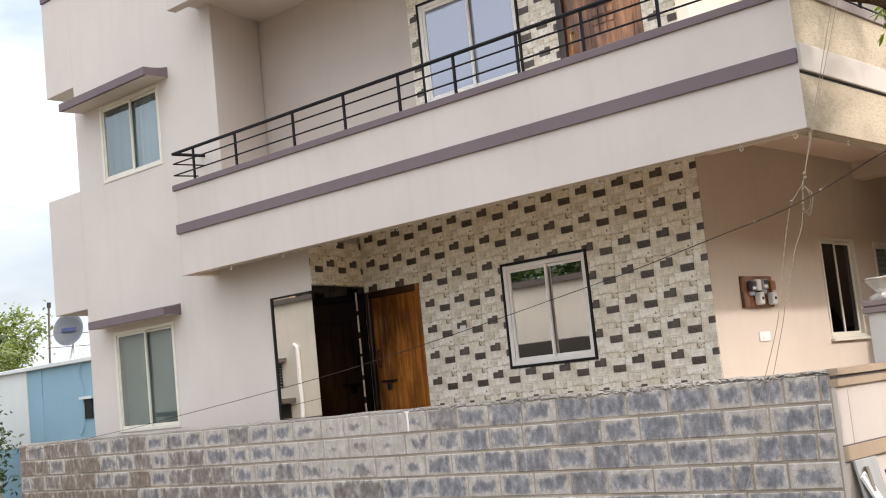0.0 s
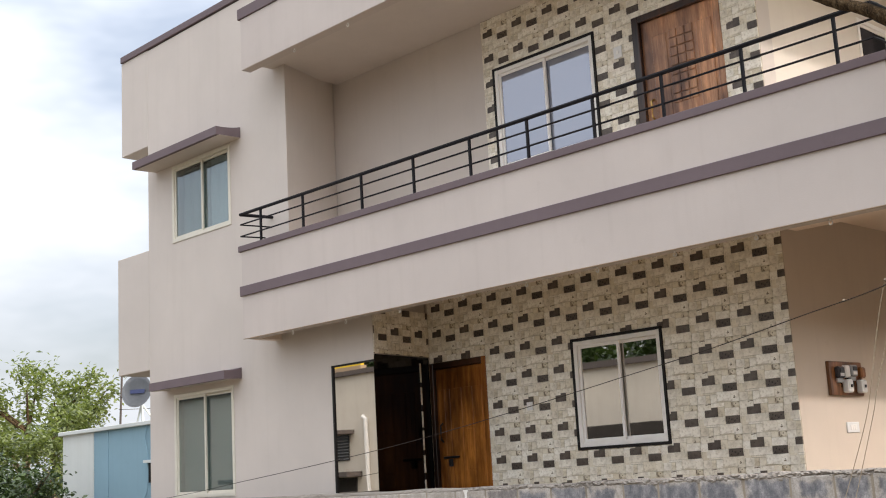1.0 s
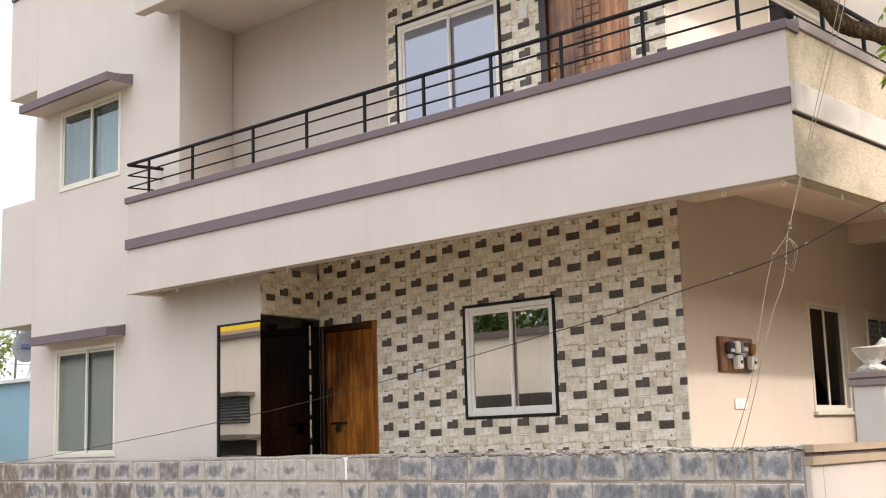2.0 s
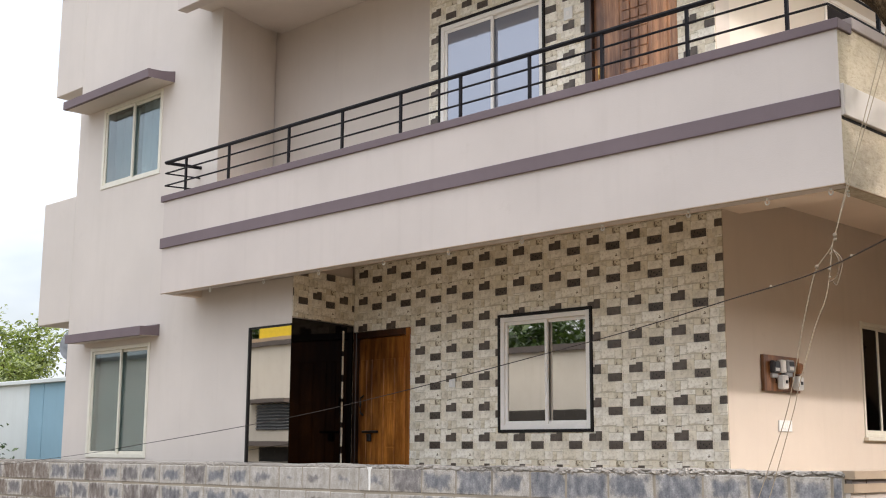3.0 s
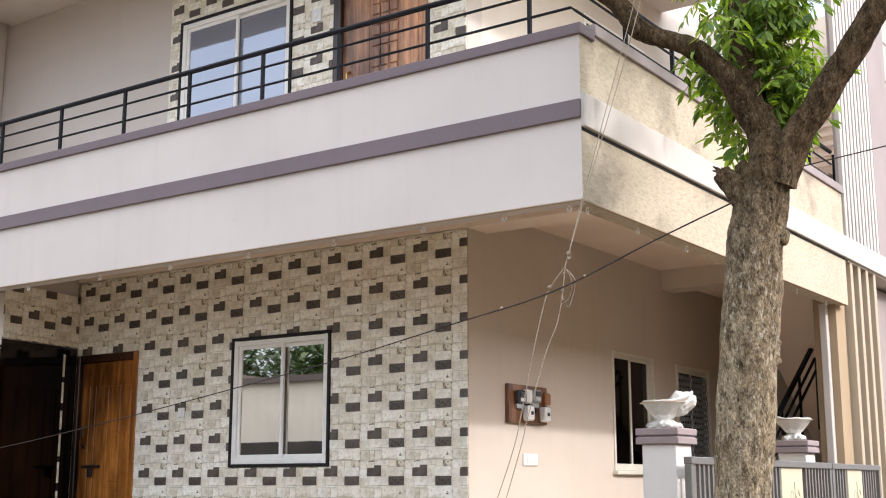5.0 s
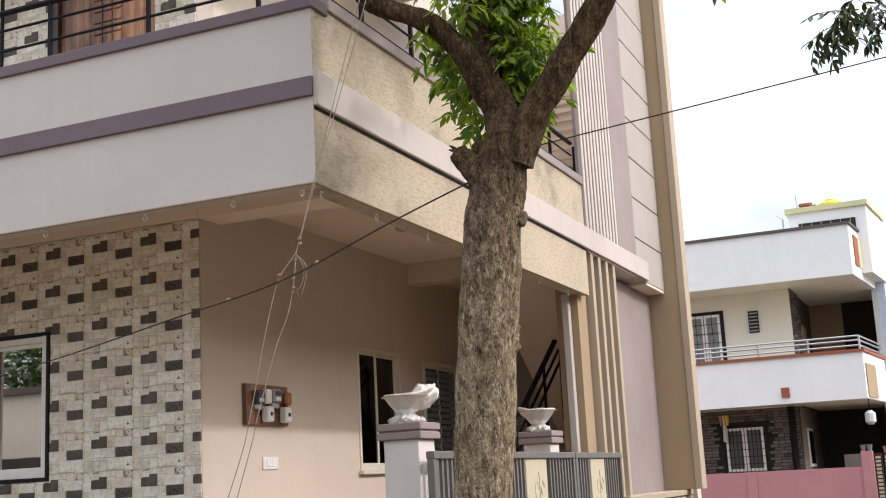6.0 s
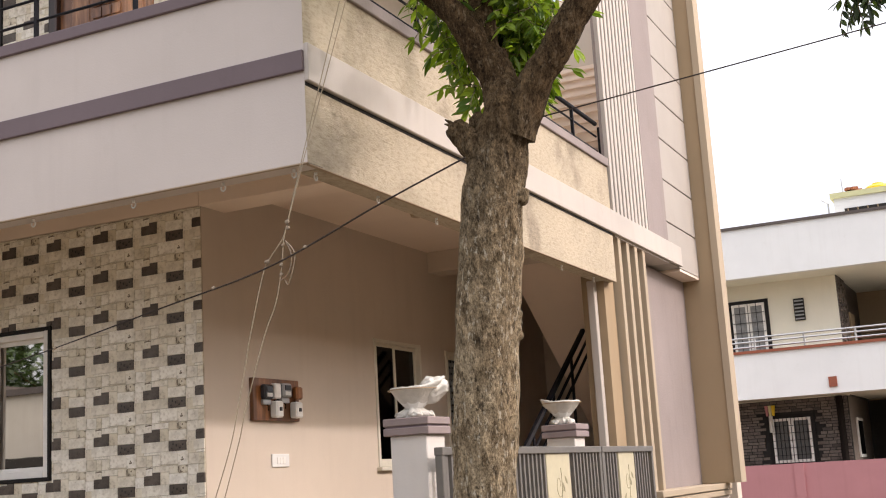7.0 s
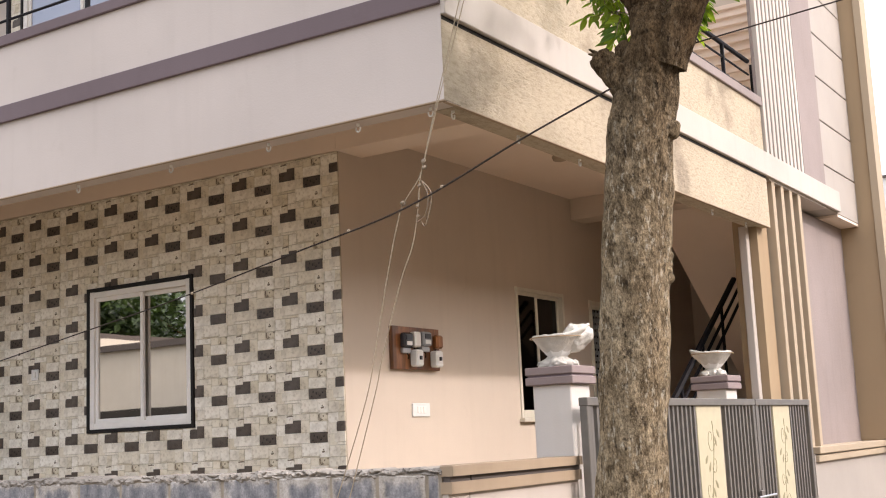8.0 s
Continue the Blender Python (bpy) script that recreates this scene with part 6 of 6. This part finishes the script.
for x in (-23.73, -26.85):
    part("pipe", tubed([(x, -1.93, 0), (x, -1.93, 3.05 if x > -25 else 4.9), (x - 0.12, -1.93, 3.12 if x > -25 else 4.95)], 0.055, 8), PLASTIC, nb, "white drain pipe")
pb = thing("plot_wall", (-17, -1.1, 0), "dark weathered stone wall on the far side of the open plot", "wall", kind="structure")
part("wall", boxed(-21.2, -11.0, -1.2, -1.0, 0, 2.40), PLOTWALL, pb)
leafy_tree("tree", (-21, -11, 0), 6.6, 3.6, 7000, 21, DEEPLEAF, 0.34, "large dark green tree behind the neighbour's house")
leafy_tree("tree", (-27, -12, 0), 6.4, 3.4, 5200, 22, DEEPLEAF, 0.34, "large dark green tree behind the neighbour's house")
leafy_tree("tree", (-31.5, -11.5, 0), 6.9, 3.6, 7000, 24, DEEPLEAF, 0.42, "large dense dark green tree behind the neighbour's house")
leafy_tree("tree", (-36, -13, 0), 7.0, 3.8, 7000, 25, DEEPLEAF, 0.42, "large dense dark green tree behind the neighbour's house")
leafy_tree("tree", (-15.5, -12, 0), 6.2, 3.3, 6000, 23, DEEPLEAF, 0.34, "dark green tree behind the neighbour's house")

# ---- the white house down the street ----
FYH = 34.6
RISE = Vector((0.11, 0, 0.17))


fh = thing("white_house", (-8, 38, 0), "white two-storey house with cream walls and a rooftop room", "house")
XR = -3.08
RY = FYH + 1.5
SIDE = 3.3
FW1, FW2, FVENT = (-6.94, -5.93, 1.22, 2.37), (-7.68, -6.80, 3.95, 5.50), (-6.03, -5.76, 4.91, 5.50)
part("wall", wall_bm("y", RY, RY + 0.2, -14, -4.9, 2.85, 6.1, [FW2, FVENT]), FARCREAM, fh, "cream upper wall")
# near-black wall that shows between the cladding stones
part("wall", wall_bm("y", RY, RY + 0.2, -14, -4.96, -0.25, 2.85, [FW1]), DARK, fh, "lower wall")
part("wall", boxed(-5.1, -4.9, RY + 0.2, RY + 4.3, 2.85, 6.1), FARSTONE, fh, "stone-clad return wall above")
part("wall", boxed(-5.16, -4.96, RY + 0.2, RY + 4.3, -0.25, 2.85), FARSTONE, fh, "stone-clad return wall below")
part("door", boxed(-4.90, -4.86, RY + 1.9, RY + 2.8, 3.1, 5.2), BROWN, fh, "brown side door")
sw = part("window", boxed(-4.96, -4.92, RY + 1.2, RY + 2.3, 1.25, 2.3), PLASTIC, fh, "white framed side window")
part("pane", boxed(-4.918, -4.912, RY + 1.3, RY + 2.2, 1.33, 2.22), BLACKGLASS, sw)
part("downpipe", tubed([(-5.15, RY - 0.10, -0.25), (-5.15, RY - 0.10, 2.85)], 0.09, 10), CABLE, fh, "black downpipe")
part("wall", boxed(-4.9, -2.9, RY + 4.3, RY + 4.5, 2.85, 6.1), BROWN, fh, "brown back wall of the upper porch")
# near-black panel in front of the brown back wall's right part
part("opening", boxed(-3.95, -2.9, RY + 4.24, RY + 4.296, 2.9, 6.0), DARK, fh, "near-black panel at the back of the upper porch")
# the lower recess lies in shade, put here into the wall colour
part("wall", boxed(-4.96, -2.9, RY + 4.3, RY + 4.5, -0.25, 2.85), DARK, fh, "back wall of the lower porch, its shade put into near-black")
part("grille", boxed(-4.35, -3.85, RY + 4.22, RY + 4.28, 1.0, 1.55), STEEL, fh, "pale grille at the back of the lower porch")
part("wall", boxed(-14, -13.8, RY + 0.2, FYH + 12, -0.25, 7.2), FARWHITE, fh)
for z0, z1, cm in ((2.86, 4.03, ROSE), (6.0, 7.30, COPING)):
    bm = bmesh.new()
    prism(bm, [(-14, FYH), (XR, FYH), (XR + 0.09 * SIDE, FYH + SIDE), (XR + 0.09 * SIDE - 0.2, FYH + SIDE), (XR - 0.2, FYH + 0.2), (-14, FYH + 0.2)], z0, z1)
    part("parapet", bm, FARWHITE, fh, "white balcony parapet")
    bm = bmesh.new()
    prism(bm, [(-14, FYH - 0.05), (XR + 0.05, FYH - 0.05), (XR + 0.05 + 0.09 * SIDE, FYH + SIDE), (XR - 0.2 + 0.09 * SIDE, FYH + SIDE), (XR - 0.22, FYH + 0.25), (-14, FYH + 0.25)], z1, z1 + 0.07)
    part("coping", bm, cm, fh)
    bm = bmesh.new()
    prism(bm, [(-14, FYH + 0.2), (XR - 0.2, FYH + 0.2), (XR + 0.09 * SIDE - 0.2, FYH + SIDE), (-2.9, RY + 4.3), (-14, RY + 4.3)], z0 + 0.02, z0 + 0.2)
    part("slab", bm, FARCREAM, fh, "balcony slab")
part("plaque", boxed(-5.15, -4.95, FYH - 0.04, FYH - 0.001, 3.02, 3.27), ROSE, fh, "red plaque")
for z in (4.20, 4.33, 4.44):
    part("rail", tubed([(-14, FYH + 0.1, z), (XR - 0.06, FYH + 0.1, z), (XR + 0.09 * SIDE - 0.06, FYH + SIDE, z)], 0.026, 6), STEEL, fh)
for i in range(7):
    part("post", tubed([(XR - 0.06 - i * 1.25, FYH + 0.1, 4.10), (XR - 0.06 - i * 1.25, FYH + 0.1, 4.45)], 0.03, 6), STEEL, fh)
part("post", tubed([(XR + 0.2, FYH + SIDE - 0.1, 4.10), (XR + 0.2, FYH + SIDE - 0.1, 4.45)], 0.03, 6), STEEL, fh)
# striped side panel of the upper parapet and the painted one of the lower
for i, mt in enumerate((ROSE, YELLOW, LILAC, ROSE)):
    y0, y1 = FYH + 0.5 + i * 0.65, FYH + 1.0 + i * 0.65
    bm = bmesh.new()
    prism(bm, [(XR + 0.09 * (y0 - FYH) + 0.002, y0), (XR + 0.09 * (y0 - FYH) + 0.03, y0), (XR + 0.09 * (y1 - FYH) + 0.03, y1), (XR + 0.09 * (y1 - FYH) + 0.002, y1)], 6.30, 7.10)
    part("stripe", bm, mt, fh)
bm = bmesh.new()
prism(bm, [(XR + 0.02, FYH + 0.15), (XR + 0.045, FYH + 0.15), (XR + 0.17, FYH + 1.5), (XR + 0.14, FYH + 1.5)], 2.90, 3.75)
part("stripe", bm, BROWN, fh, "tan side panel")
# rooftop room
bm = bmesh.new()
prism(bm, [(-4.68, 36.0), (-2.68, 36.0), (-2.45, 38.6), (-4.68, 38.6)], 6.2, 8.02)
ph = part("rooftop_room", bm, FARWHITE, fh, "white rooftop stair room")
bm = bmesh.new()
prism(bm, [(-4.76, 35.92), (-2.62, 35.92), (-2.38, 38.7), (-4.76, 38.7)], 8.02, 8.16)
part("roof", bm, YELLOW, ph, "pale green-yellow roof edge")
part("opening", boxed(-4.43, -2.96, 35.97, 35.996, 6.9, 7.72), DARK, ph, "dark opening")
for i in range(6):
    part("bar", boxed(-4.35 + 0.25 * i, -4.33 + 0.25 * i, 35.94, 35.965, 6.9, 7.72), BROWN, ph)
bm = bmesh.new()
prism(bm, [(-2.90, 38.0), (-2.55, 38.0), (-2.35, 40.6), (-2.90, 40.6)], -0.25, 8.0)
part("wall", bm, LILAC, fh, "pale lilac side wall")
bm = bmesh.new()
prism(bm, [(-2.548, 38.0), (-2.46, 38.0), (-2.28, 40.4), (-2.36, 40.4)], 2.6, 5.7)
part("wall", bm, YELLOW, fh, "pale yellow corner strip")
part("wall", boxed(-2.902, -2.75, 37.95, 37.998, -0.25, 5.9), OFFWHITE, fh, "pale corner strip")
bm = bmesh.new()
lathe(bm, -3.6, 36.7, [(0.33, 8.16), (0.35, 8.2), (0.34, 8.30), (0.26, 8.36), (0.15, 8.37), (0.14, 8.42), (0.0001, 8.42)], 24)
tagged(part("water_tank", bm, TANK), "yellow plastic water tank on the rooftop room", "water tank")
BRK = random.Random(3)
heap = bmesh.new()
for i in range(26):
    a, q = BRK.uniform(-4.42, -3.98), BRK.uniform(36.2, 36.6)
    zz = 8.161 + 0.075 * int(BRK.random() * 3 * (1 - abs(a + 4.2) / 0.26))
    m_ = Matrix.Translation((a, q, zz)) @ Matrix.Rotation(BRK.uniform(0, 3), 4, "Z")
    for v in box(heap, -0.1, 0.1, -0.05, 0.05, 0, 0.07):
        v.co = m_ @ v.co
tagged(part("brick_pile", heap, TERRACOTTA), "small heap of red bricks on the rooftop room", "bricks")
tagged(part("antenna", tubed([(-4.86, 36.2, 6.2), (-4.86, 36.2, 7.95), (-5.02, 36.2, 8.08)], 0.022, 6), STEEL), "thin rooftop antenna pipe", "antenna")
tagged(part("antenna", tubed([(-4.46, 36.4, 8.16), (-4.48, 36.4, 8.62)], 0.016, 6), STEEL), "thin rooftop aerial rod", "antenna")


def far_window(h, y, grille, label, glass):
    u0, u1, z0, z1 = h
    w = part("window", boxed(u0 - 0.1, u1 + 0.1, y + 0.02, y + 0.06, z0 - 0.1, z1 + 0.1), BLACKTRIM, fh, label)
    um = (u0 + u1) / 2
    for a, b in ((u0, um), (um, u1)):
        part("pane", boxed(a + 0.07, b - 0.07, y - 0.005, y + 0.01, z0 + 0.07, z1 - 0.07), glass, w)
        for q in ((a, a + 0.07, z0, z1), (b - 0.07, b, z0, z1), (a + 0.07, b - 0.07, z0, z0 + 0.07), (a + 0.07, b - 0.07, z1 - 0.07, z1)):
            part("sash", boxed(q[0] + 0.003, q[1] - 0.003, y - 0.03, y + 0.02, q[2], q[3]), UPVC, w)
    for i in range(1, grille):
        x = u0 + (u1 - u0) * i / grille
        part("bar", boxed(x - 0.006, x + 0.006, y - 0.06, y - 0.045, z0, z1), IRON, w)
    for i in range(1, 6):
        z = z0 + (z1 - z0) * i / 6
        part("bar", boxed(u0, u1, y - 0.06, y - 0.045, z - 0.006, z + 0.006), IRON, w)


far_window(FW1, RY - 0.05, 10, "white grilled window on dark stone cladding", GREYPANE)
far_window(FW2, RY - 0.05, 4, "white upper window with black border", PALEPANE)
v_ = part("vent", boxed(FVENT[0], FVENT[1], RY - 0.06, RY + 0.02, FVENT[2], FVENT[3]), DARK, fh, "dark louvred vent")
for i in range(6):
    part("louvre", boxed(FVENT[0] + 0.02, FVENT[1] - 0.02, RY - 0.09, RY - 0.061, FVENT[2] + 0.03 + 0.095 * i, FVENT[2] + 0.065 + 0.095 * i), GREYPLASTIC, v_)
SR = random.Random(7)


def ledge_stones(u0, u1, z0, z1, hole, lay):
    """Ledge-stone cladding: courses of uneven split stones, laid by lay(bm, u0, u1, depth, z0, z1)."""
    bm = bmesh.new()
    z = z0
    while z < z1:
        h_ = SR.uniform(0.065, 0.095)
        x = u0
        while x < u1:
            w = SR.uniform(0.14, 0.30)
            if not (hole and hole[0] < x + w and x < hole[1] and hole[2] < z + h_ and z < hole[3]):
                lay(bm, x, min(x + w - 0.018, u1), SR.uniform(0.005, 0.055), z, min(z + h_ - 0.016, z1))
            x += w
        z += h_
    return bm


cl = part("stone_cladding", ledge_stones(-11.0, -4.97, 0.6, 2.84, grown(FW1, 0.1), lambda bm, a, b, d, c, e: box(bm, a, b, RY - d, RY - 0.001, c, e)), FARSTONE, fh, "dark slate ledge-stone cladding")
tagged(cl, kind="stuff")
cl = part("stone_cladding", ledge_stones(RY + 0.0, RY + 1.5, 2.9, 6.05, None, lambda bm, a, b, d, c, e: box(bm, -4.899, -4.899 + d, a, b, c, e)), FARSTONE, fh, "dark slate ledge-stone cladding")
tagged(cl, kind="stuff")
part("lantern", tubed([(-3.1, FYH + 0.4, 2.22), (-3.1, FYH + 0.4, 2.29), (-3.1, FYH + 0.4, 2.50), (-3.1, FYH + 0.4, 2.57)], [0.06, 0.13, 0.13, 0.05], 12), OFFWHITE, fh, "pale hanging lantern")
part("lantern_cord", tubed([(-3.1, FYH + 0.4, 2.56), (-3.1, FYH + 0.4, 2.87)], 0.012, 5), CABLE, fh)
for i, mt in enumerate((PINK, YELLOW, TANK)):
    tagged(part("paper_kite", tubed([(-6.98 + 0.08 * i, RY - 0.3, 2.45), (-6.98 + 0.08 * i, RY - 0.3, 2.72)], [0.03, 0.06], 6), mt), "bright paper ornament hanging under the balcony", "ornament", "paper ornaments")
tagged(part("paper_streamer", tubed([(-6.9, RY - 0.3, 2.02), (-6.9, RY - 0.3, 2.45)], [0.06, 0.05], 6), WRAP), "white hanging paper streamer", "ornament")
pw = thing("pink_wall", (-8, 33.2, 0), "dusty pink compound wall in front of the white house", "wall", kind="structure")
part("wall", boxed(-14, -3.28, 33.2, 33.4, -0.25, 1.20), PINK, pw)
part("pier", boxed(-3.28, -3.02, 33.15, 33.45, -0.25, 1.56), PINK, pw)
part("pier", boxed(-5.98, -5.75, 33.15, 33.45, -0.25, 1.205), PINK, pw)
sg = thing("slatted_gate", (-2.7, 33.3, 0), "cream slatted gate in dark steel frame", "gate")
for a, b in ((-3.0, -2.83), (-2.79, -2.55)):
    lf = part("gate_frame", boxed(a, b, 33.32, 33.36, 0.1, 1.5), DARKWOOD, sg)
    for i in range(14):
        part("slat", boxed(a + 0.03, b - 0.03, 33.28, 33.32, 0.2 + i * 0.09, 0.255 + i * 0.09), PANEL, lf)
for i, (x, zz) in enumerate(((-3.22, 1.56), (-3.08, 1.56), (-2.72, 1.50))):
    bm = bmesh.new()
    lathe(bm, x, 33.32, [(0.045, zz), (0.065, zz + 0.13), (0.075, zz + 0.15), (0.06, zz + 0.15)], 12)
    tagged(part("flower_pot", bm, (DISH, DISH, TERRACOTTA)[i]), "small flower pot on the gate pier", "pot", "pots on the pier")
# buildings beyond, along the street
for x0, x1, y0, y1, h, mt in ((-2.2, 6, 62, 75, 7.5, OFFWHITE), (-0.9, 8, 48, 58, 6.6, LILAC)):
    bl = thing("far_building", ((x0 + x1) / 2, (y0 + y1) / 2, 0), "pale flat-roofed building far down the street", "building")
    part("wall", boxed(x0, x1, y0, y1, -0.25, h), mt, bl)
    part("roof", boxed(x0 - 0.1, x1 + 0.1, y0 - 0.1, y1 + 0.1, h, h + 0.15), OFFWHITE, bl)
RISE = Vector((0, 0, 0))
# unseen block added across the street: cuts low sky, bounces warm light back
ob = thing("opposite_blocker", (12, 10, 0), "unseen brown-tan block across the street, added to cut low sky light", "house")
part("wall", boxed(9, 16, -14, 30, 0, 6.3), OPPOSITE, ob)
part("coping", boxed(8.9, 16.1, -14.1, 30.1, 6.3, 6.45), COPING, ob)

# ---- block wall along the open plot, built last ----
bw = thing("block_wall", (-10, 8.7, 0), "unfinished grey concrete block wall with smeared mortar", "wall", kind="structure")
part("mortar_core", boxed(-16.32, -3.985, 8.6045, 8.79, 0, 1.315), MORTAR, bw, "mortar joints")
BR = random.Random(12)
bm = bmesh.new()
n_ = 1900
rows_ = []
for i in range(n_ + 1):
    x = -16.33 + 12.35 * i / n_
    crust = min(1.0, max(0.25, (x + 10.5) / 4.5))
    t = 1.345 + 0.012 * noise.noise((x * 1.7, 0, 0)) + crust * (0.010 * noise.noise((x * 9, 3, 0)) + 0.007 * noise.noise((x * 31, 3, 0)))
    lo = 1.293 + 0.020 * noise.noise((x * 3.6, 7, 0)) + 0.018 * noise.noise((x * 13, 1, 0)) + 0.008 * noise.noise((x * 40, 1, 0))
    ring = [bm.verts.new((x, 8.80, 1.27)), bm.verts.new((x, 8.80, t))]
    for q in range(9):
        a = q / 8
        z = t + (lo - t) * a
        bulge = math.sin(math.pi * (0.12 + 0.80 * a))
        rough = 0.016 * noise.noise((x * 24, z * 36, 2)) + 0.016 * noise.noise((x * 60, z * 75, 5)) - 0.026 * max(0.0, 1 - 7 * abs(noise.noise((x * 9, z * 26, 9))))
        ring.append(bm.verts.new((x, 8.612 - 0.016 * bulge * (0.5 + crust * 0.7) - crust * rough * bulge, z)))
    ring.append(bm.verts.new((x, 8.63, lo - 0.004)))
    rows_.append(ring)
for a, b in zip(rows_, rows_[1:]):
    for k in range(len(a) - 1):
        bm.faces.new((a[k], b[k], b[k + 1], a[k + 1]))
bm.faces.new(rows_[0]), bm.faces.new(rows_[-1][::-1])
part("mortar_bed", bm, CRUST, bw, "ragged mortar bed on top")


def block_mesh(w, h, seed):
    """A block with worn, slightly uneven edges, lying in the plane y = 0."""
    rn = random.Random(seed)
    bm = bmesh.new()
    box(bm, 0, w, 0, 0.17, 0, h, bevel=0.007)
    for v in bm.verts:
        v.co += Vector((rn.uniform(-0.003, 0.003), rn.uniform(-0.002, 0.002), rn.uniform(-0.003, 0.003)))
    me = bpy.data.meshes.new("block")
    bm.to_mesh(me)
    bm.free()
    me.materials.append(BLOCK)
    return me


CH, BLW = 0.218, 0.405
MESHES = {}
for course in range(7):
    ztop = 1.311 - course * CH
    zb = max(ztop - CH + 0.019, 0.0)
    hgt = ztop - zb
    if hgt < 0.03:
        continue
    x = -16.315 + (0 if course % 2 else -BLW / 2)
    while x < -4.0:
        w = BLW + BR.choice((0, 0, 0, 0, -0.05, 0.07))
        if x + w > -4.55 and BR.random() < 0.5:
            w = BR.choice((0.17, 0.22, 0.30))
        a, b = max(x, -16.315), min(x + w, -3.99)
        if b - a > 0.05:
            key = (round(b - a - 0.019, 2), round(hgt, 3), BR.randrange(3))
            if key not in MESHES:
                MESHES[key] = block_mesh(key[0], key[1], len(MESHES))
            ob = new("block", MESHES[key])
            ob.parent = bw
            ob.location = Vector((a + 0.0095, 8.60 - BR.uniform(0.0, 0.006), zb)) - BASES[bw.name]
        x += w

bm = bmesh.new()
steps = 14
edge = []
for i in range(steps + 1):
    z = 1.325 - 0.205 * i / steps
    w = 0.017 * (1 - 0.35 * i / steps) + 0.005 * noise.noise((0.3, 0.9, z * 40)) + 0.022 * max(0.0, 1 - i / 2.5)
    c = -8.468 + 0.004 * noise.noise((z * 14, 0.2, 0.5))
    edge.append([bm.verts.new((c - w, 8.5935, z)), bm.verts.new((c, 8.585, z)), bm.verts.new((c + w, 8.5935, z))])
for a, b in zip(edge, edge[1:]):
    for q in range(2):
        bm.faces.new((a[q], a[q + 1], b[q + 1], b[q]))
part("paint_run", bm, UPVC, bw, "white paint run down the blocks", smooth=True)
